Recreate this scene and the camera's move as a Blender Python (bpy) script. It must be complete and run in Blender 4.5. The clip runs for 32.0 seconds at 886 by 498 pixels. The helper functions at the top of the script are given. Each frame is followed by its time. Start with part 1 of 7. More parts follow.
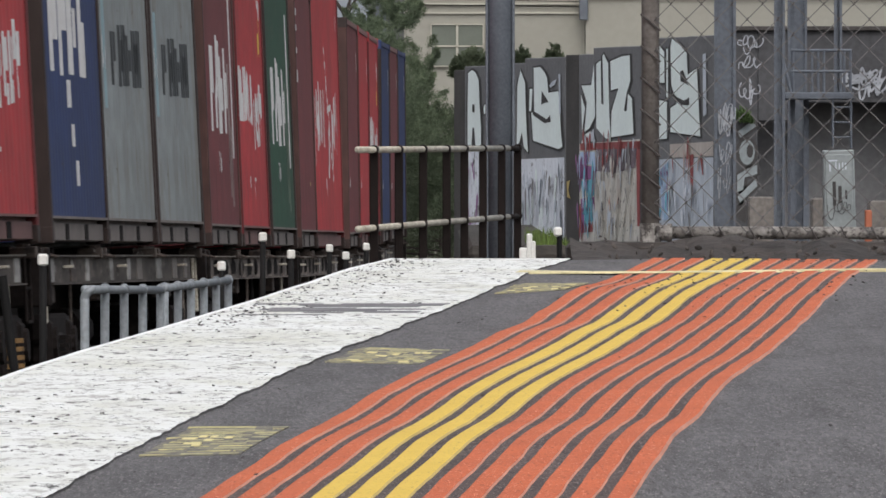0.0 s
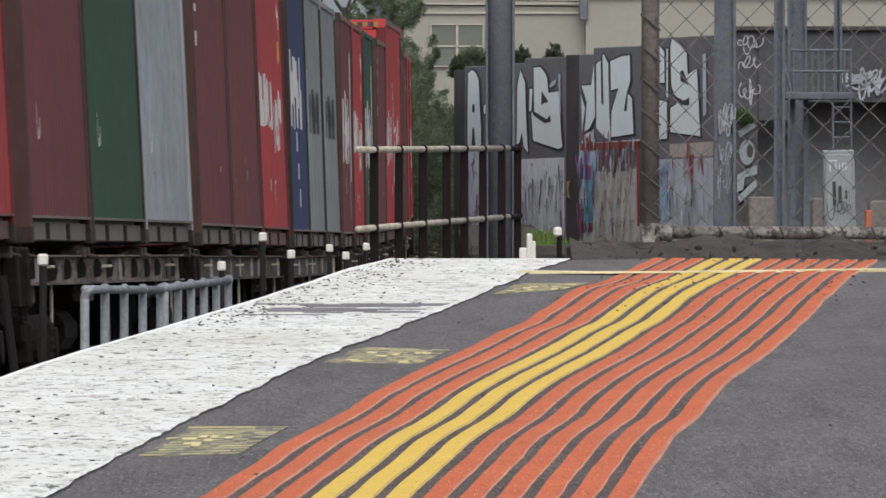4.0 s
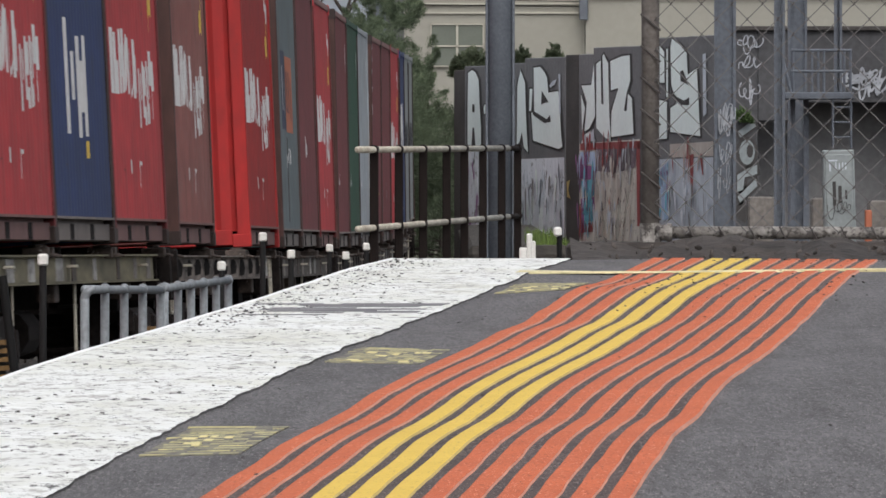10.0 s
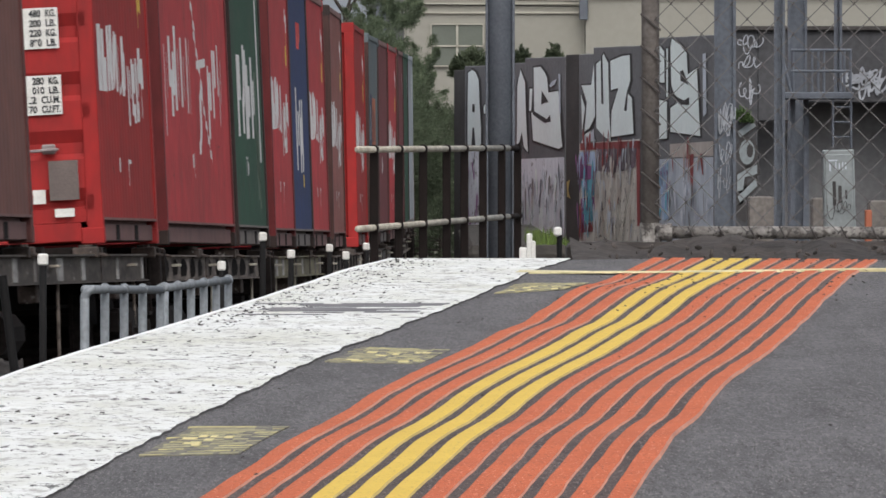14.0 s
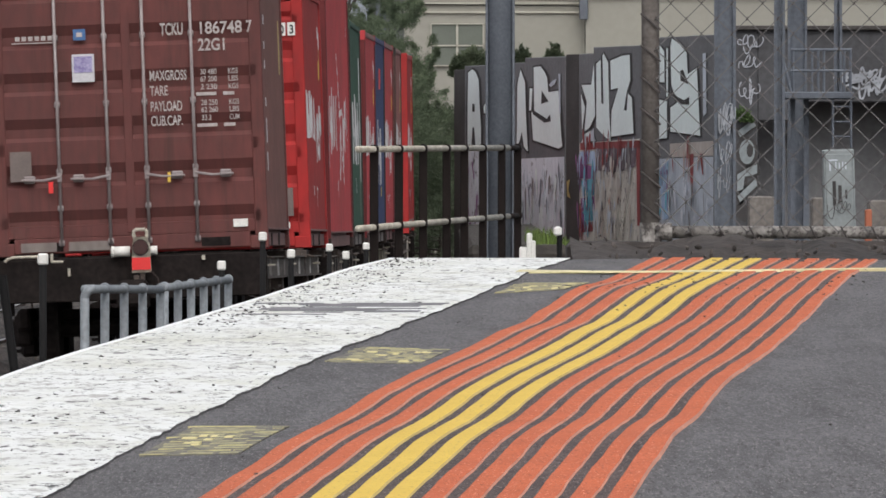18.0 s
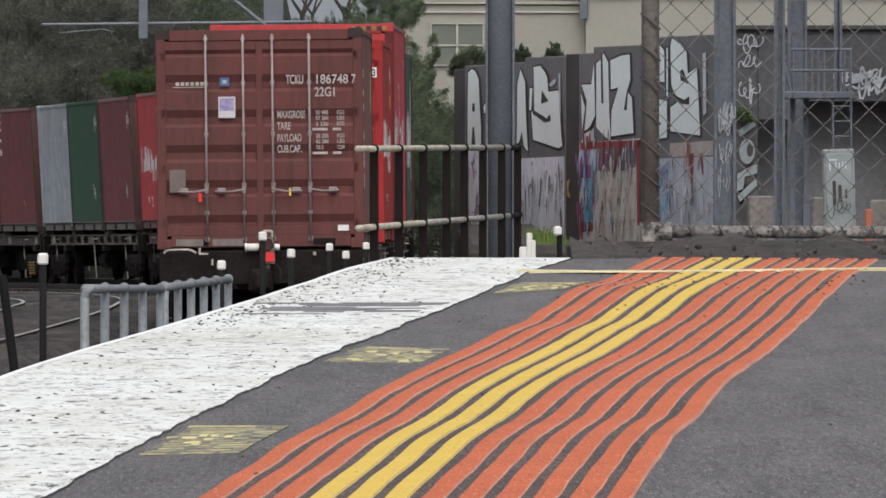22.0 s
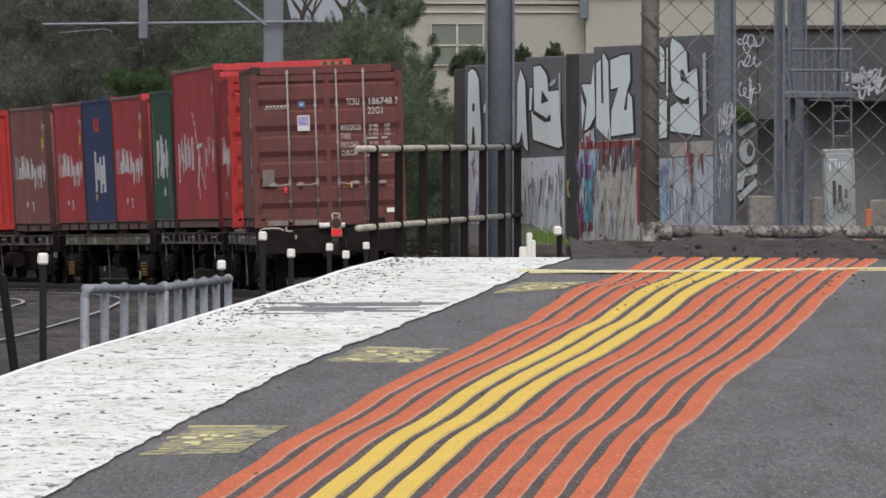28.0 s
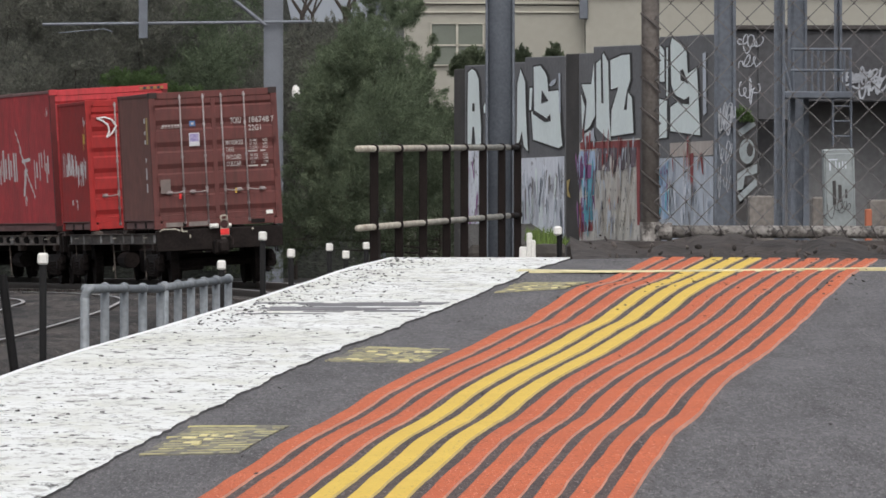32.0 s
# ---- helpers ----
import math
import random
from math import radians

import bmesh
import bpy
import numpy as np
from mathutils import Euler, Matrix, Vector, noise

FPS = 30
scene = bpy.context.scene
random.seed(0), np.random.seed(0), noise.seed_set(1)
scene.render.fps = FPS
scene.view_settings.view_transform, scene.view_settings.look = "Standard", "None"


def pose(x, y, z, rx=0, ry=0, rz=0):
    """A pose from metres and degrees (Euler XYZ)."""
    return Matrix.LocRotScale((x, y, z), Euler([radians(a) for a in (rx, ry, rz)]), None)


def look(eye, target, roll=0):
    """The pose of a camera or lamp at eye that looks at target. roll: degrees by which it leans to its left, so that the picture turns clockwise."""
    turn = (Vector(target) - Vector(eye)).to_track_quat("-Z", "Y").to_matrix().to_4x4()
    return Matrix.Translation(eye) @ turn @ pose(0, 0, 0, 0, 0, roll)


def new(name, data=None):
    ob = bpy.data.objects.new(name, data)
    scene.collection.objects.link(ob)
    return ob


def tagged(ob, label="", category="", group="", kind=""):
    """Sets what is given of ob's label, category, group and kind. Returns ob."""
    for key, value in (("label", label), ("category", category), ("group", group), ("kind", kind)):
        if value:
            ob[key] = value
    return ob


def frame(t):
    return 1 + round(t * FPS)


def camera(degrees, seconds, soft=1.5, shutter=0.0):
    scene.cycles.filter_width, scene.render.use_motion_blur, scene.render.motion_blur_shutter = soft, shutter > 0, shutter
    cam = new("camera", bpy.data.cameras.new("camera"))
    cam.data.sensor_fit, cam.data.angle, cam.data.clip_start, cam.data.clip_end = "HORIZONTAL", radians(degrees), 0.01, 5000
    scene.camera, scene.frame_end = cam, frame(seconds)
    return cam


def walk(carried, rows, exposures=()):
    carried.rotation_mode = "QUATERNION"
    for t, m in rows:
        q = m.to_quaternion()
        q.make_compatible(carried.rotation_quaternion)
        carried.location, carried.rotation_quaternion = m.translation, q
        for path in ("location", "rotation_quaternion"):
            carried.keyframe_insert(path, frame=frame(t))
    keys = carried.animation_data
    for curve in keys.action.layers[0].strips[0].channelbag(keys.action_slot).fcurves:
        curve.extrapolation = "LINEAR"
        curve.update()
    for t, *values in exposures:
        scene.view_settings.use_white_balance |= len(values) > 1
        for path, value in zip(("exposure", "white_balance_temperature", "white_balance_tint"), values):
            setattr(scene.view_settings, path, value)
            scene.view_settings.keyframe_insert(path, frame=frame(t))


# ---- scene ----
from mathutils.geometry import tessellate_polygon

cam = camera(4.023, 32.0, soft=1.6, shutter=0.5)
EYE = (0.0, 0.0, 0.0)
walk(cam, [(0.0, look(EYE, (0.0, 100.0, -0.629))), (12.0, look(EYE, (0.0, 100.0, -0.630))),
           (24.0, look(EYE, (0.0, 100.0, -0.6365))), (32.0, look(EYE, (0.0, 100.0, -0.637)))],
     exposures=[(0.0, 0.0), (32.0, 0.0)])

# ---------------------------------------------------------------- light: bright overcast
world = bpy.data.worlds.new("overcast_sky")
scene.world = world
world.use_nodes = True
wn, wl = world.node_tree.nodes, world.node_tree.links
sky = wn.new("ShaderNodeTexSky")
sky.sky_type, sky.sun_disc = "NISHITA", False
sky.sun_elevation, sky.sun_rotation = radians(51), radians(175)
sky.air_density, sky.dust_density, sky.ozone_density = 1.0, 4.0, 1.0
grey_sky = wn.new("ShaderNodeHueSaturation")
grey_sky.inputs["Saturation"].default_value = 0.36
wl.new(sky.outputs["Color"], grey_sky.inputs["Color"])
wl.new(grey_sky.outputs["Color"], wn["Background"].inputs["Color"])
wn["Background"].inputs["Strength"].default_value = 0.174

sun = new("sun", bpy.data.lights.new("sun", "SUN"))
sun.data.energy, sun.data.angle, sun.data.color = 1.11, radians(65), (1.0, 0.98, 0.95)
sun.matrix_world = look((5.0, -52.0, 65.0), (0.0, 0.0, 0.0))


# ---------------------------------------------------------------- materials
def mat(name, base, dark=None, rough=0.7, metal=0.0, scale=6.0, fine=80.0, bump=0.15, amount=0.6, detail=6.0,
        stretch=(1, 1, 1), per_object=0.0, island=0.0, dist=0.01):
    """Painted or raw surface: two scales of noise between a base and a darker tone, with fine relief."""
    m = bpy.data.materials.new(name)
    m.use_nodes = True
    n, l = m.node_tree.nodes, m.node_tree.links
    b = n["Principled BSDF"]
    b.inputs["Roughness"].default_value, b.inputs["Metallic"].default_value = rough, metal
    dark = dark or tuple(c * 0.55 for c in base)
    tc = n.new("ShaderNodeTexCoord")
    mp = n.new("ShaderNodeMapping")
    mp.inputs["Scale"].default_value = stretch
    l.new(tc.outputs["Object"], mp.inputs["Vector"])
    big, small = n.new("ShaderNodeTexNoise"), n.new("ShaderNodeTexNoise")
    for t, s in ((big, scale), (small, fine)):
        t.inputs["Scale"].default_value, t.inputs["Detail"].default_value = s, detail
        l.new(mp.outputs["Vector"], t.inputs["Vector"])
    mul = n.new("ShaderNodeMath")
    mul.operation = "MULTIPLY"
    l.new(big.outputs["Fac"], mul.inputs[0]), l.new(small.outputs["Fac"], mul.inputs[1])
    ramp = n.new("ShaderNodeMapRange")
    ramp.inputs["From Min"].default_value, ramp.inputs["From Max"].default_value = 0.12, 0.38
    ramp.inputs["To Min"].default_value, ramp.inputs["To Max"].default_value = amount, 0.0
    l.new(mul.outputs[0], ramp.inputs["Value"])
    mix = n.new("ShaderNodeMix")
    mix.data_type = "RGBA"
    mix.inputs["A"].default_value, mix.inputs["B"].default_value = (*base, 1), (*dark, 1)
    l.new(ramp.outputs["Result"], mix.inputs["Factor"])
    out = mix.outputs["Result"]
    if per_object or island:
        hs = n.new("ShaderNodeHueSaturation")
        vr = n.new("ShaderNodeMapRange")
        span = per_object or island
        vr.inputs["To Min"].default_value, vr.inputs["To Max"].default_value = 1 - span, 1 + span
        if per_object:
            l.new(n.new("ShaderNodeObjectInfo").outputs["Random"], vr.inputs["Value"])
        else:
            l.new(n.new("ShaderNodeNewGeometry").outputs["Random Per Island"], vr.inputs["Value"])
        l.new(vr.outputs["Result"], hs.inputs["Value"])
        l.new(out, hs.inputs["Color"])
        out = hs.outputs["Color"]
    l.new(out, b.inputs["Base Color"])
    if bump:
        bp = n.new("ShaderNodeBump")
        bp.inputs["Strength"].default_value, bp.inputs["Distance"].default_value = bump, dist
        l.new(small.outputs["Fac"], bp.inputs["Height"])
        l.new(bp.outputs["Normal"], b.inputs["Normal"])
    return m


ASPHALT = mat("asphalt", (0.128, 0.122, 0.127), (0.048, 0.045, 0.047), 0.9, scale=9.0, fine=70, bump=0.5, amount=0.9, detail=4, stretch=(1.0, 0.09, 1.0))
LINE_WHITE = mat("brighter_white_edge_paint", (0.85, 0.86, 0.86), (0.74, 0.75, 0.74), 0.7, scale=3, fine=30, amount=0.5)
WHITE_EDGE = mat("worn_white_platform_paint", (0.80, 0.81, 0.80), (0.64, 0.65, 0.62), 0.75, scale=2.2, fine=14, bump=0.3, amount=0.8)


def worn_through(m, dark, scales=(9.0, 40.0), level=0.62, soft=0.06, stretch=(1, 1, 1)):
    """Adds flakes and specks where paint has worn through to the surface below."""
    n, l = m.node_tree.nodes, m.node_tree.links
    b = n["Principled BSDF"]
    src = b.inputs["Base Color"].links[0].from_socket
    tc = n.new("ShaderNodeTexCoord")
    mp = n.new("ShaderNodeMapping")
    mp.inputs["Scale"].default_value = stretch
    l.new(tc.outputs["Object"], mp.inputs["Vector"])
    mask = None
    for k, s in enumerate(scales):
        t = n.new("ShaderNodeTexNoise")
        t.inputs["Scale"].default_value, t.inputs["Detail"].default_value, t.inputs["Roughness"].default_value = s, 8.0, 0.72
        l.new(mp.outputs["Vector"], t.inputs["Vector"])
        r = n.new("ShaderNodeMapRange")
        r.inputs["From Min"].default_value, r.inputs["From Max"].default_value = level, level + soft
        l.new(t.outputs["Fac"], r.inputs["Value"])
        if mask is None:
            mask = r.outputs["Result"]
        else:
            mx = n.new("ShaderNodeMath")
            mx.operation = "MAXIMUM"
            l.new(mask, mx.inputs[0]), l.new(r.outputs["Result"], mx.inputs[1])
            mask = mx.outputs[0]
    mix = n.new("ShaderNodeMix")
    mix.data_type = "RGBA"
    mix.inputs["B"].default_value = (*dark, 1)
    l.new(src, mix.inputs["A"]), l.new(mask, mix.inputs["Factor"]), l.new(mix.outputs["Result"], b.inputs["Base Color"])
    return m


worn_through(ASPHALT, (0.22, 0.21, 0.205), (230.0, 120.0), 0.565, 0.05, (1, 0.10, 1))
worn_through(ASPHALT, (0.035, 0.031, 0.03), (200.0, 110.0), 0.565, 0.05, (1, 0.10, 1))
worn_through(WHITE_EDGE, (0.58, 0.58, 0.50), (1.3, 4.0), 0.50, 0.2, (1, 0.3, 1))
worn_through(WHITE_EDGE, (0.42, 0.41, 0.39), (24.0, 11.0), 0.555, 0.06, (1, 0.3, 1))
worn_through(WHITE_EDGE, (0.045, 0.042, 0.04), (36.0, 18.0), 0.588, 0.03, (1, 0.3, 1))
ORANGE = mat("orange_tactile_paint", (0.57, 0.140, 0.058), (0.40, 0.095, 0.042), 0.8, scale=3, fine=90, amount=0.7)
YELLOW = mat("yellow_tactile_paint", (0.70, 0.49, 0.10), (0.55, 0.36, 0.065), 0.85, scale=3, fine=60, amount=0.5)
# bar edges: paler copies of the bar paints, lit sides painted in with the wear
EDGE_ORANGE = mat("chalky_lit_orange_bar_edge", (0.74, 0.36, 0.25), (0.40, 0.15, 0.10), 0.8, scale=3, fine=40)
# brown asphalt, with the shade between the bars put into its dark tone
BAR_BED = mat("shaded_brown_asphalt_between_bars", (0.105, 0.077, 0.072), (0.036, 0.026, 0.025), 0.92, scale=7, fine=60, bump=0.5, amount=0.9, stretch=(1.0, 0.2, 1.0))
EDGE_YELLOW = mat("chalky_lit_yellow_bar_edge", (0.74, 0.56, 0.20), (0.5, 0.36, 0.1), 0.8, scale=3, fine=40)
for m in (ORANGE, YELLOW):
    m.node_tree.nodes["Principled BSDF"].inputs["Specular IOR Level"].default_value = 0.25
worn_through(ORANGE, (0.30, 0.075, 0.035), (200.0, 120.0), 0.575, 0.05, (1, 0.10, 1))
worn_through(ORANGE, (0.70, 0.27, 0.17), (220.0, 130.0), 0.585, 0.05, (1, 0.10, 1))
worn_through(YELLOW, (0.52, 0.36, 0.09), (200.0, 120.0), 0.58, 0.05, (1, 0.10, 1))
worn_through(BAR_BED, (0.02, 0.017, 0.017), (190.0, 90.0), 0.56, 0.05, (1, 0.1, 1))
worn_through(BAR_BED, (0.20, 0.17, 0.165), (220.0, 110.0), 0.57, 0.05, (1, 0.1, 1))
STENCIL = mat("faded_yellow_stencil_paint", (0.60, 0.53, 0.25), (0.24, 0.22, 0.14), 0.8, scale=5, fine=40, amount=1.0)
worn_through(STENCIL, (0.13, 0.125, 0.12), (9.0, 22.0), 0.53, 0.08)
STENCIL_FAINT = mat("faint_yellow_stencil_paint", (0.46, 0.425, 0.25), (0.20, 0.185, 0.135), 0.85, scale=6, fine=40, amount=1.0)
STENCIL_SOUND = mat("sound_yellow_stencil_paint", (0.72, 0.64, 0.33), (0.5, 0.44, 0.2), 0.75, scale=6, fine=40)
STENCIL_WORN = mat("thin_worn_yellow_paint", (0.30, 0.28, 0.185), (0.13, 0.122, 0.10), 0.85, scale=5, fine=40, amount=1.0)
worn_through(STENCIL_WORN, (0.10, 0.095, 0.09), (14.0, 30.0), 0.50, 0.08, (1, 0.4, 1))
LINE = mat("pale_yellow_line_paint", (0.84, 0.77, 0.47), (0.4, 0.34, 0.17), 0.8, scale=5, fine=40, amount=0.8)
PATCH_GREY = mat("grey_repair_mortar", (0.20, 0.195, 0.205), (0.09, 0.088, 0.095), 0.9, scale=2, fine=15, amount=0.9)
CONCRETE = mat("weathered_concrete", (0.21, 0.19, 0.175), (0.09, 0.08, 0.073), 0.9, scale=1.3, fine=20, amount=0.9)
DARK_CONCRETE = mat("dark_mottled_concrete", (0.068, 0.061, 0.058), (0.03, 0.027, 0.026), 0.9, scale=1.5, fine=25, amount=0.9)
KERB = mat("dark_brown_stained_concrete", (0.062, 0.051, 0.046), (0.016, 0.013, 0.012), 0.92, scale=3, fine=24, bump=0.6, amount=1.0, stretch=(0.5, 1, 1.5))
RUBBLE = mat("brown_rubble", (0.085, 0.072, 0.066), (0.03, 0.025, 0.022), 0.95, scale=8, fine=40, island=0.5)
BALLAST = mat("ballast", (0.105, 0.088, 0.078), (0.010, 0.009, 0.0085), 0.95, scale=1.6, fine=24, bump=1.0, amount=0.9, dist=0.05)
worn_through(BALLAST, (0.012, 0.010, 0.010), (0.45, 1.3), 0.47, 0.12, (1, 0.16, 1))
worn_through(BALLAST, (0.16, 0.14, 0.125), (9.0, 3.0), 0.60, 0.06, (1, 0.3, 1))
SOIL = mat("trackside_soil", (0.055, 0.048, 0.042), (0.02, 0.018, 0.015), 0.95, scale=0.3, fine=9, bump=0.8, amount=0.9, dist=0.05)
GALV = mat("galvanised_steel", (0.235, 0.255, 0.275), (0.13, 0.14, 0.15), 0.6, 0.15, scale=4, fine=40, amount=0.9)
GALV_MID = mat("dull_galvanised_steel", (0.16, 0.175, 0.20), (0.11, 0.12, 0.14), 0.6, 0.2, scale=3, fine=30, amount=0.7)
GALV_DARK = mat("weathered_galvanised_steel", (0.151, 0.168, 0.196), (0.084, 0.093, 0.112), 0.55, 0.3, scale=3, fine=40, amount=0.8)
BROWN_STEEL = mat("dark_brown_painted_steel", (0.015, 0.010, 0.009), (0.007, 0.005, 0.0045), 0.85, 0.0, scale=8, fine=60)
BROWN_STEEL.node_tree.nodes["Principled BSDF"].inputs["Specular IOR Level"].default_value = 0.2
CREAM = mat("worn_cream_paint", (0.55, 0.52, 0.44), (0.22, 0.18, 0.14), 0.6, scale=5, fine=50, amount=0.9)
RUST = mat("rusty_steel", (0.235, 0.212, 0.196), (0.125, 0.107, 0.098), 0.85, 0.2, scale=8, fine=60, amount=0.9)
WEATHERED = mat("weathered_grey_pipe", (0.36, 0.34, 0.32), (0.13, 0.115, 0.105), 0.8, 0.1, scale=9, fine=45, amount=1.0)
BLACK = mat("black_painted_post", (0.011, 0.0105, 0.011), (0.006, 0.006, 0.006), 0.85)
BLACK.node_tree.nodes["Principled BSDF"].inputs["Specular IOR Level"].default_value = 0.2
WHITE = mat("white_plastic", (0.78, 0.77, 0.74), (0.5, 0.48, 0.44), 0.5, scale=9)
worn_through(WEATHERED, (0.06, 0.052, 0.048), (14.0, 34.0), 0.53, 0.08)
WIRE = mat("dull_fence_wire", (0.125, 0.12, 0.122), (0.065, 0.06, 0.057), 0.6, 0.2, scale=20, fine=60)
TIE = mat("dark_tie_wire", (0.07, 0.06, 0.058), (0.03, 0.025, 0.023), 0.7)
RAIL_STEEL = mat("rail_steel", (0.075, 0.06, 0.052), (0.03, 0.024, 0.02), 0.6, 0.6)
RAIL_HEAD = mat("worn_bright_rail_head", (0.42, 0.40, 0.39), (0.2, 0.18, 0.17), 0.5, 0.3, scale=6, fine=30)
SLEEPER = mat("grimy_sleeper", (0.075, 0.062, 0.054), (0.025, 0.021, 0.019), 0.9, fine=24, amount=1.0)
UNDER = mat("grimy_underframe_and_slot_shade", (0.022, 0.017, 0.016), (0.006, 0.005, 0.0048), 0.9, 0.0, scale=3, fine=20, amount=0.9)
UNDER.node_tree.nodes["Principled BSDF"].inputs["Specular IOR Level"].default_value = 0.12
SILL = mat("grimy_wagon_sill", (0.125, 0.102, 0.088), (0.03, 0.024, 0.021), 0.85, 0.1, scale=1.8, fine=9, amount=1.0, stretch=(1, 0.15, 1))
PATCH_PALE = mat("pale_grey_patch_paint", (0.40, 0.385, 0.37), (0.10, 0.09, 0.085), 0.8, scale=3, fine=14, amount=0.9, stretch=(1, 0.15, 1))
RIB = mat("dusty_grey_rib", (0.25, 0.205, 0.178), (0.07, 0.055, 0.047), 0.9, scale=3, fine=12, amount=1.0, stretch=(1, 0.15, 1))
RIB_DARK = mat("oily_dark_rib", (0.12, 0.088, 0.074), (0.03, 0.023, 0.02), 0.85, scale=4, fine=14, amount=1.0, stretch=(1, 0.15, 1))
for m in (RIB, RIB_DARK, SILL):
    worn_through(m, (0.030, 0.023, 0.020), (3.5, 9.0), 0.53, 0.12, (1, 0.15, 0.8))
    worn_through(m, (0.34, 0.32, 0.30), (5.0, 14.0), 0.62, 0.06, (1, 0.12, 0.8))
SPRING = mat("ochre_spring_paint", (0.26, 0.14, 0.04), (0.03, 0.02, 0.01), 0.7)
KHAKI = mat("khaki_wagon_sill", (0.23, 0.202, 0.125), (0.075, 0.066, 0.045), 0.85, 0.1, scale=1.8, fine=9, amount=1.0, stretch=(1, 0.15, 1))
LENS = mat("dark_lamp_lens", (0.05, 0.02, 0.02), (0.03, 0.012, 0.012), 0.15)
RED = mat("red_reflector", (0.7, 0.03, 0.03), (0.5, 0.02, 0.02), 0.35)
BEIGE = mat("beige_render", (0.30, 0.29, 0.252), (0.25, 0.24, 0.21), 0.9, scale=0.5, fine=6, amount=0.5)
TRIM = mat("cream_window_frame", (0.432, 0.414, 0.348), (0.312, 0.3, 0.252), 0.5)
GLASS = mat("window_glass", (0.15, 0.165, 0.14), (0.09, 0.10, 0.085), 0.25, scale=1, amount=0.6, bump=0.0)
WALL = mat("grey_brown_wall_concrete", (0.174, 0.173, 0.180), (0.107, 0.106, 0.111), 0.9, scale=0.9, fine=12, amount=0.8)
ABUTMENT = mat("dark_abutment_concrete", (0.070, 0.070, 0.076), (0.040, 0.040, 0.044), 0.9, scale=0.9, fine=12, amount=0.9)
YARD_STEEL = mat("dark_blue_grey_steel", (0.118, 0.134, 0.162), (0.062, 0.069, 0.087), 0.6, 0.2, scale=3, fine=30, amount=0.8)
BARK = mat("bark", (0.045, 0.036, 0.03), (0.02, 0.016, 0.013), 0.95, scale=3, fine=20, bump=0.6)
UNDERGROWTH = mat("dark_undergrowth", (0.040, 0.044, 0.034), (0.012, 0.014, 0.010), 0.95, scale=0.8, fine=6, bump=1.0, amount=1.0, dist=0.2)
GRASS = mat("grass", (0.10, 0.15, 0.03), (0.05, 0.08, 0.02), 0.9, scale=3, island=0.4)


def leaf_mat(name, a, b):
    """Thin leaves that also let light through."""
    # clumps of lighter and darker tone stand in for lit and shaded plumes
    m = mat(name, a, b, 0.9, scale=1.7, fine=5, bump=0.0, amount=1.0, island=0.08)
    n, l = m.node_tree.nodes, m.node_tree.links
    body = n["Principled BSDF"]
    body.inputs["Specular IOR Level"].default_value = 0.12
    glow, mix = n.new("ShaderNodeBsdfTranslucent"), n.new("ShaderNodeMixShader")
    l.new(body.inputs["Base Color"].links[0].from_socket, glow.inputs["Color"])
    mix.inputs["Fac"].default_value = 0.4
    l.new(body.outputs["BSDF"], mix.inputs[1]), l.new(glow.outputs["BSDF"], mix.inputs[2])
    l.new(mix.outputs["Shader"], n["Material Output"].inputs["Surface"])
    return m


LEAF_TREE = leaf_mat("olive_green_leaves", (0.185, 0.225, 0.145), (0.062, 0.083, 0.053))
LEAF_DARK = leaf_mat("dark_hill_leaves", (0.195, 0.195, 0.165), (0.068, 0.072, 0.062))
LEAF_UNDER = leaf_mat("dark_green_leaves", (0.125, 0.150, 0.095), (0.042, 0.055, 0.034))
LEAF_BRIGHT = leaf_mat("bright_green_leaves", (0.12, 0.18, 0.075), (0.06, 0.095, 0.04))


# ---------------------------------------------------------------- mesh tools
def box(bm, x0, x1, y0, y1, z0, z1, bevel=0.0):
    r = bmesh.ops.create_cube(bm, size=1.0, matrix=Matrix.LocRotScale(((x0 + x1) / 2, (y0 + y1) / 2, (z0 + z1) / 2), None,
                                                                       (abs(x1 - x0), abs(y1 - y0), abs(z1 - z0))))
    if bevel:
        edges = list({e for v in r["verts"] for e in v.link_edges})
        bmesh.ops.bevel(bm, geom=edges, offset=bevel, segments=1, affect="EDGES")
    return bm


def tube(bm, a, b, r0, r1=None, seg=10):
    a, b = Vector(a), Vector(b)
    m = Matrix.Translation((a + b) / 2) @ (b - a).to_track_quat("Z", "Y").to_matrix().to_4x4()
    bmesh.ops.create_cone(bm, cap_ends=True, segments=seg, radius1=r0, radius2=r0 if r1 is None else r1, depth=(b - a).length, matrix=m)
    return bm


def pipe(bm, points, r, seg=14):
    """A smooth bent pipe through the points of a curve in an upright plane."""
    rings = []
    points = [Vector(p) for p in points]
    for i, p in enumerate(points):
        d = (points[min(i + 1, len(points) - 1)] - points[max(i - 1, 0)]).normalized()
        side = Vector((0, 1, 0))
        out = d.cross(side).normalized()
        rings.append([bm.verts.new(p + (side * math.cos(a) + out * math.sin(a)) * r) for a in (k * 2 * math.pi / seg for k in range(seg))])
    for a, b in zip(rings[:-1], rings[1:]):
        for k in range(seg):
            bm.faces.new((a[k], a[(k + 1) % seg], b[(k + 1) % seg], b[k]))
    return bm


def ball(bm, c, r, squash=1.0):
    bmesh.ops.create_uvsphere(bm, u_segments=10, v_segments=6, radius=r, matrix=Matrix.Translation(c) @ Matrix.Diagonal((1, 1, squash, 1)))
    return bm


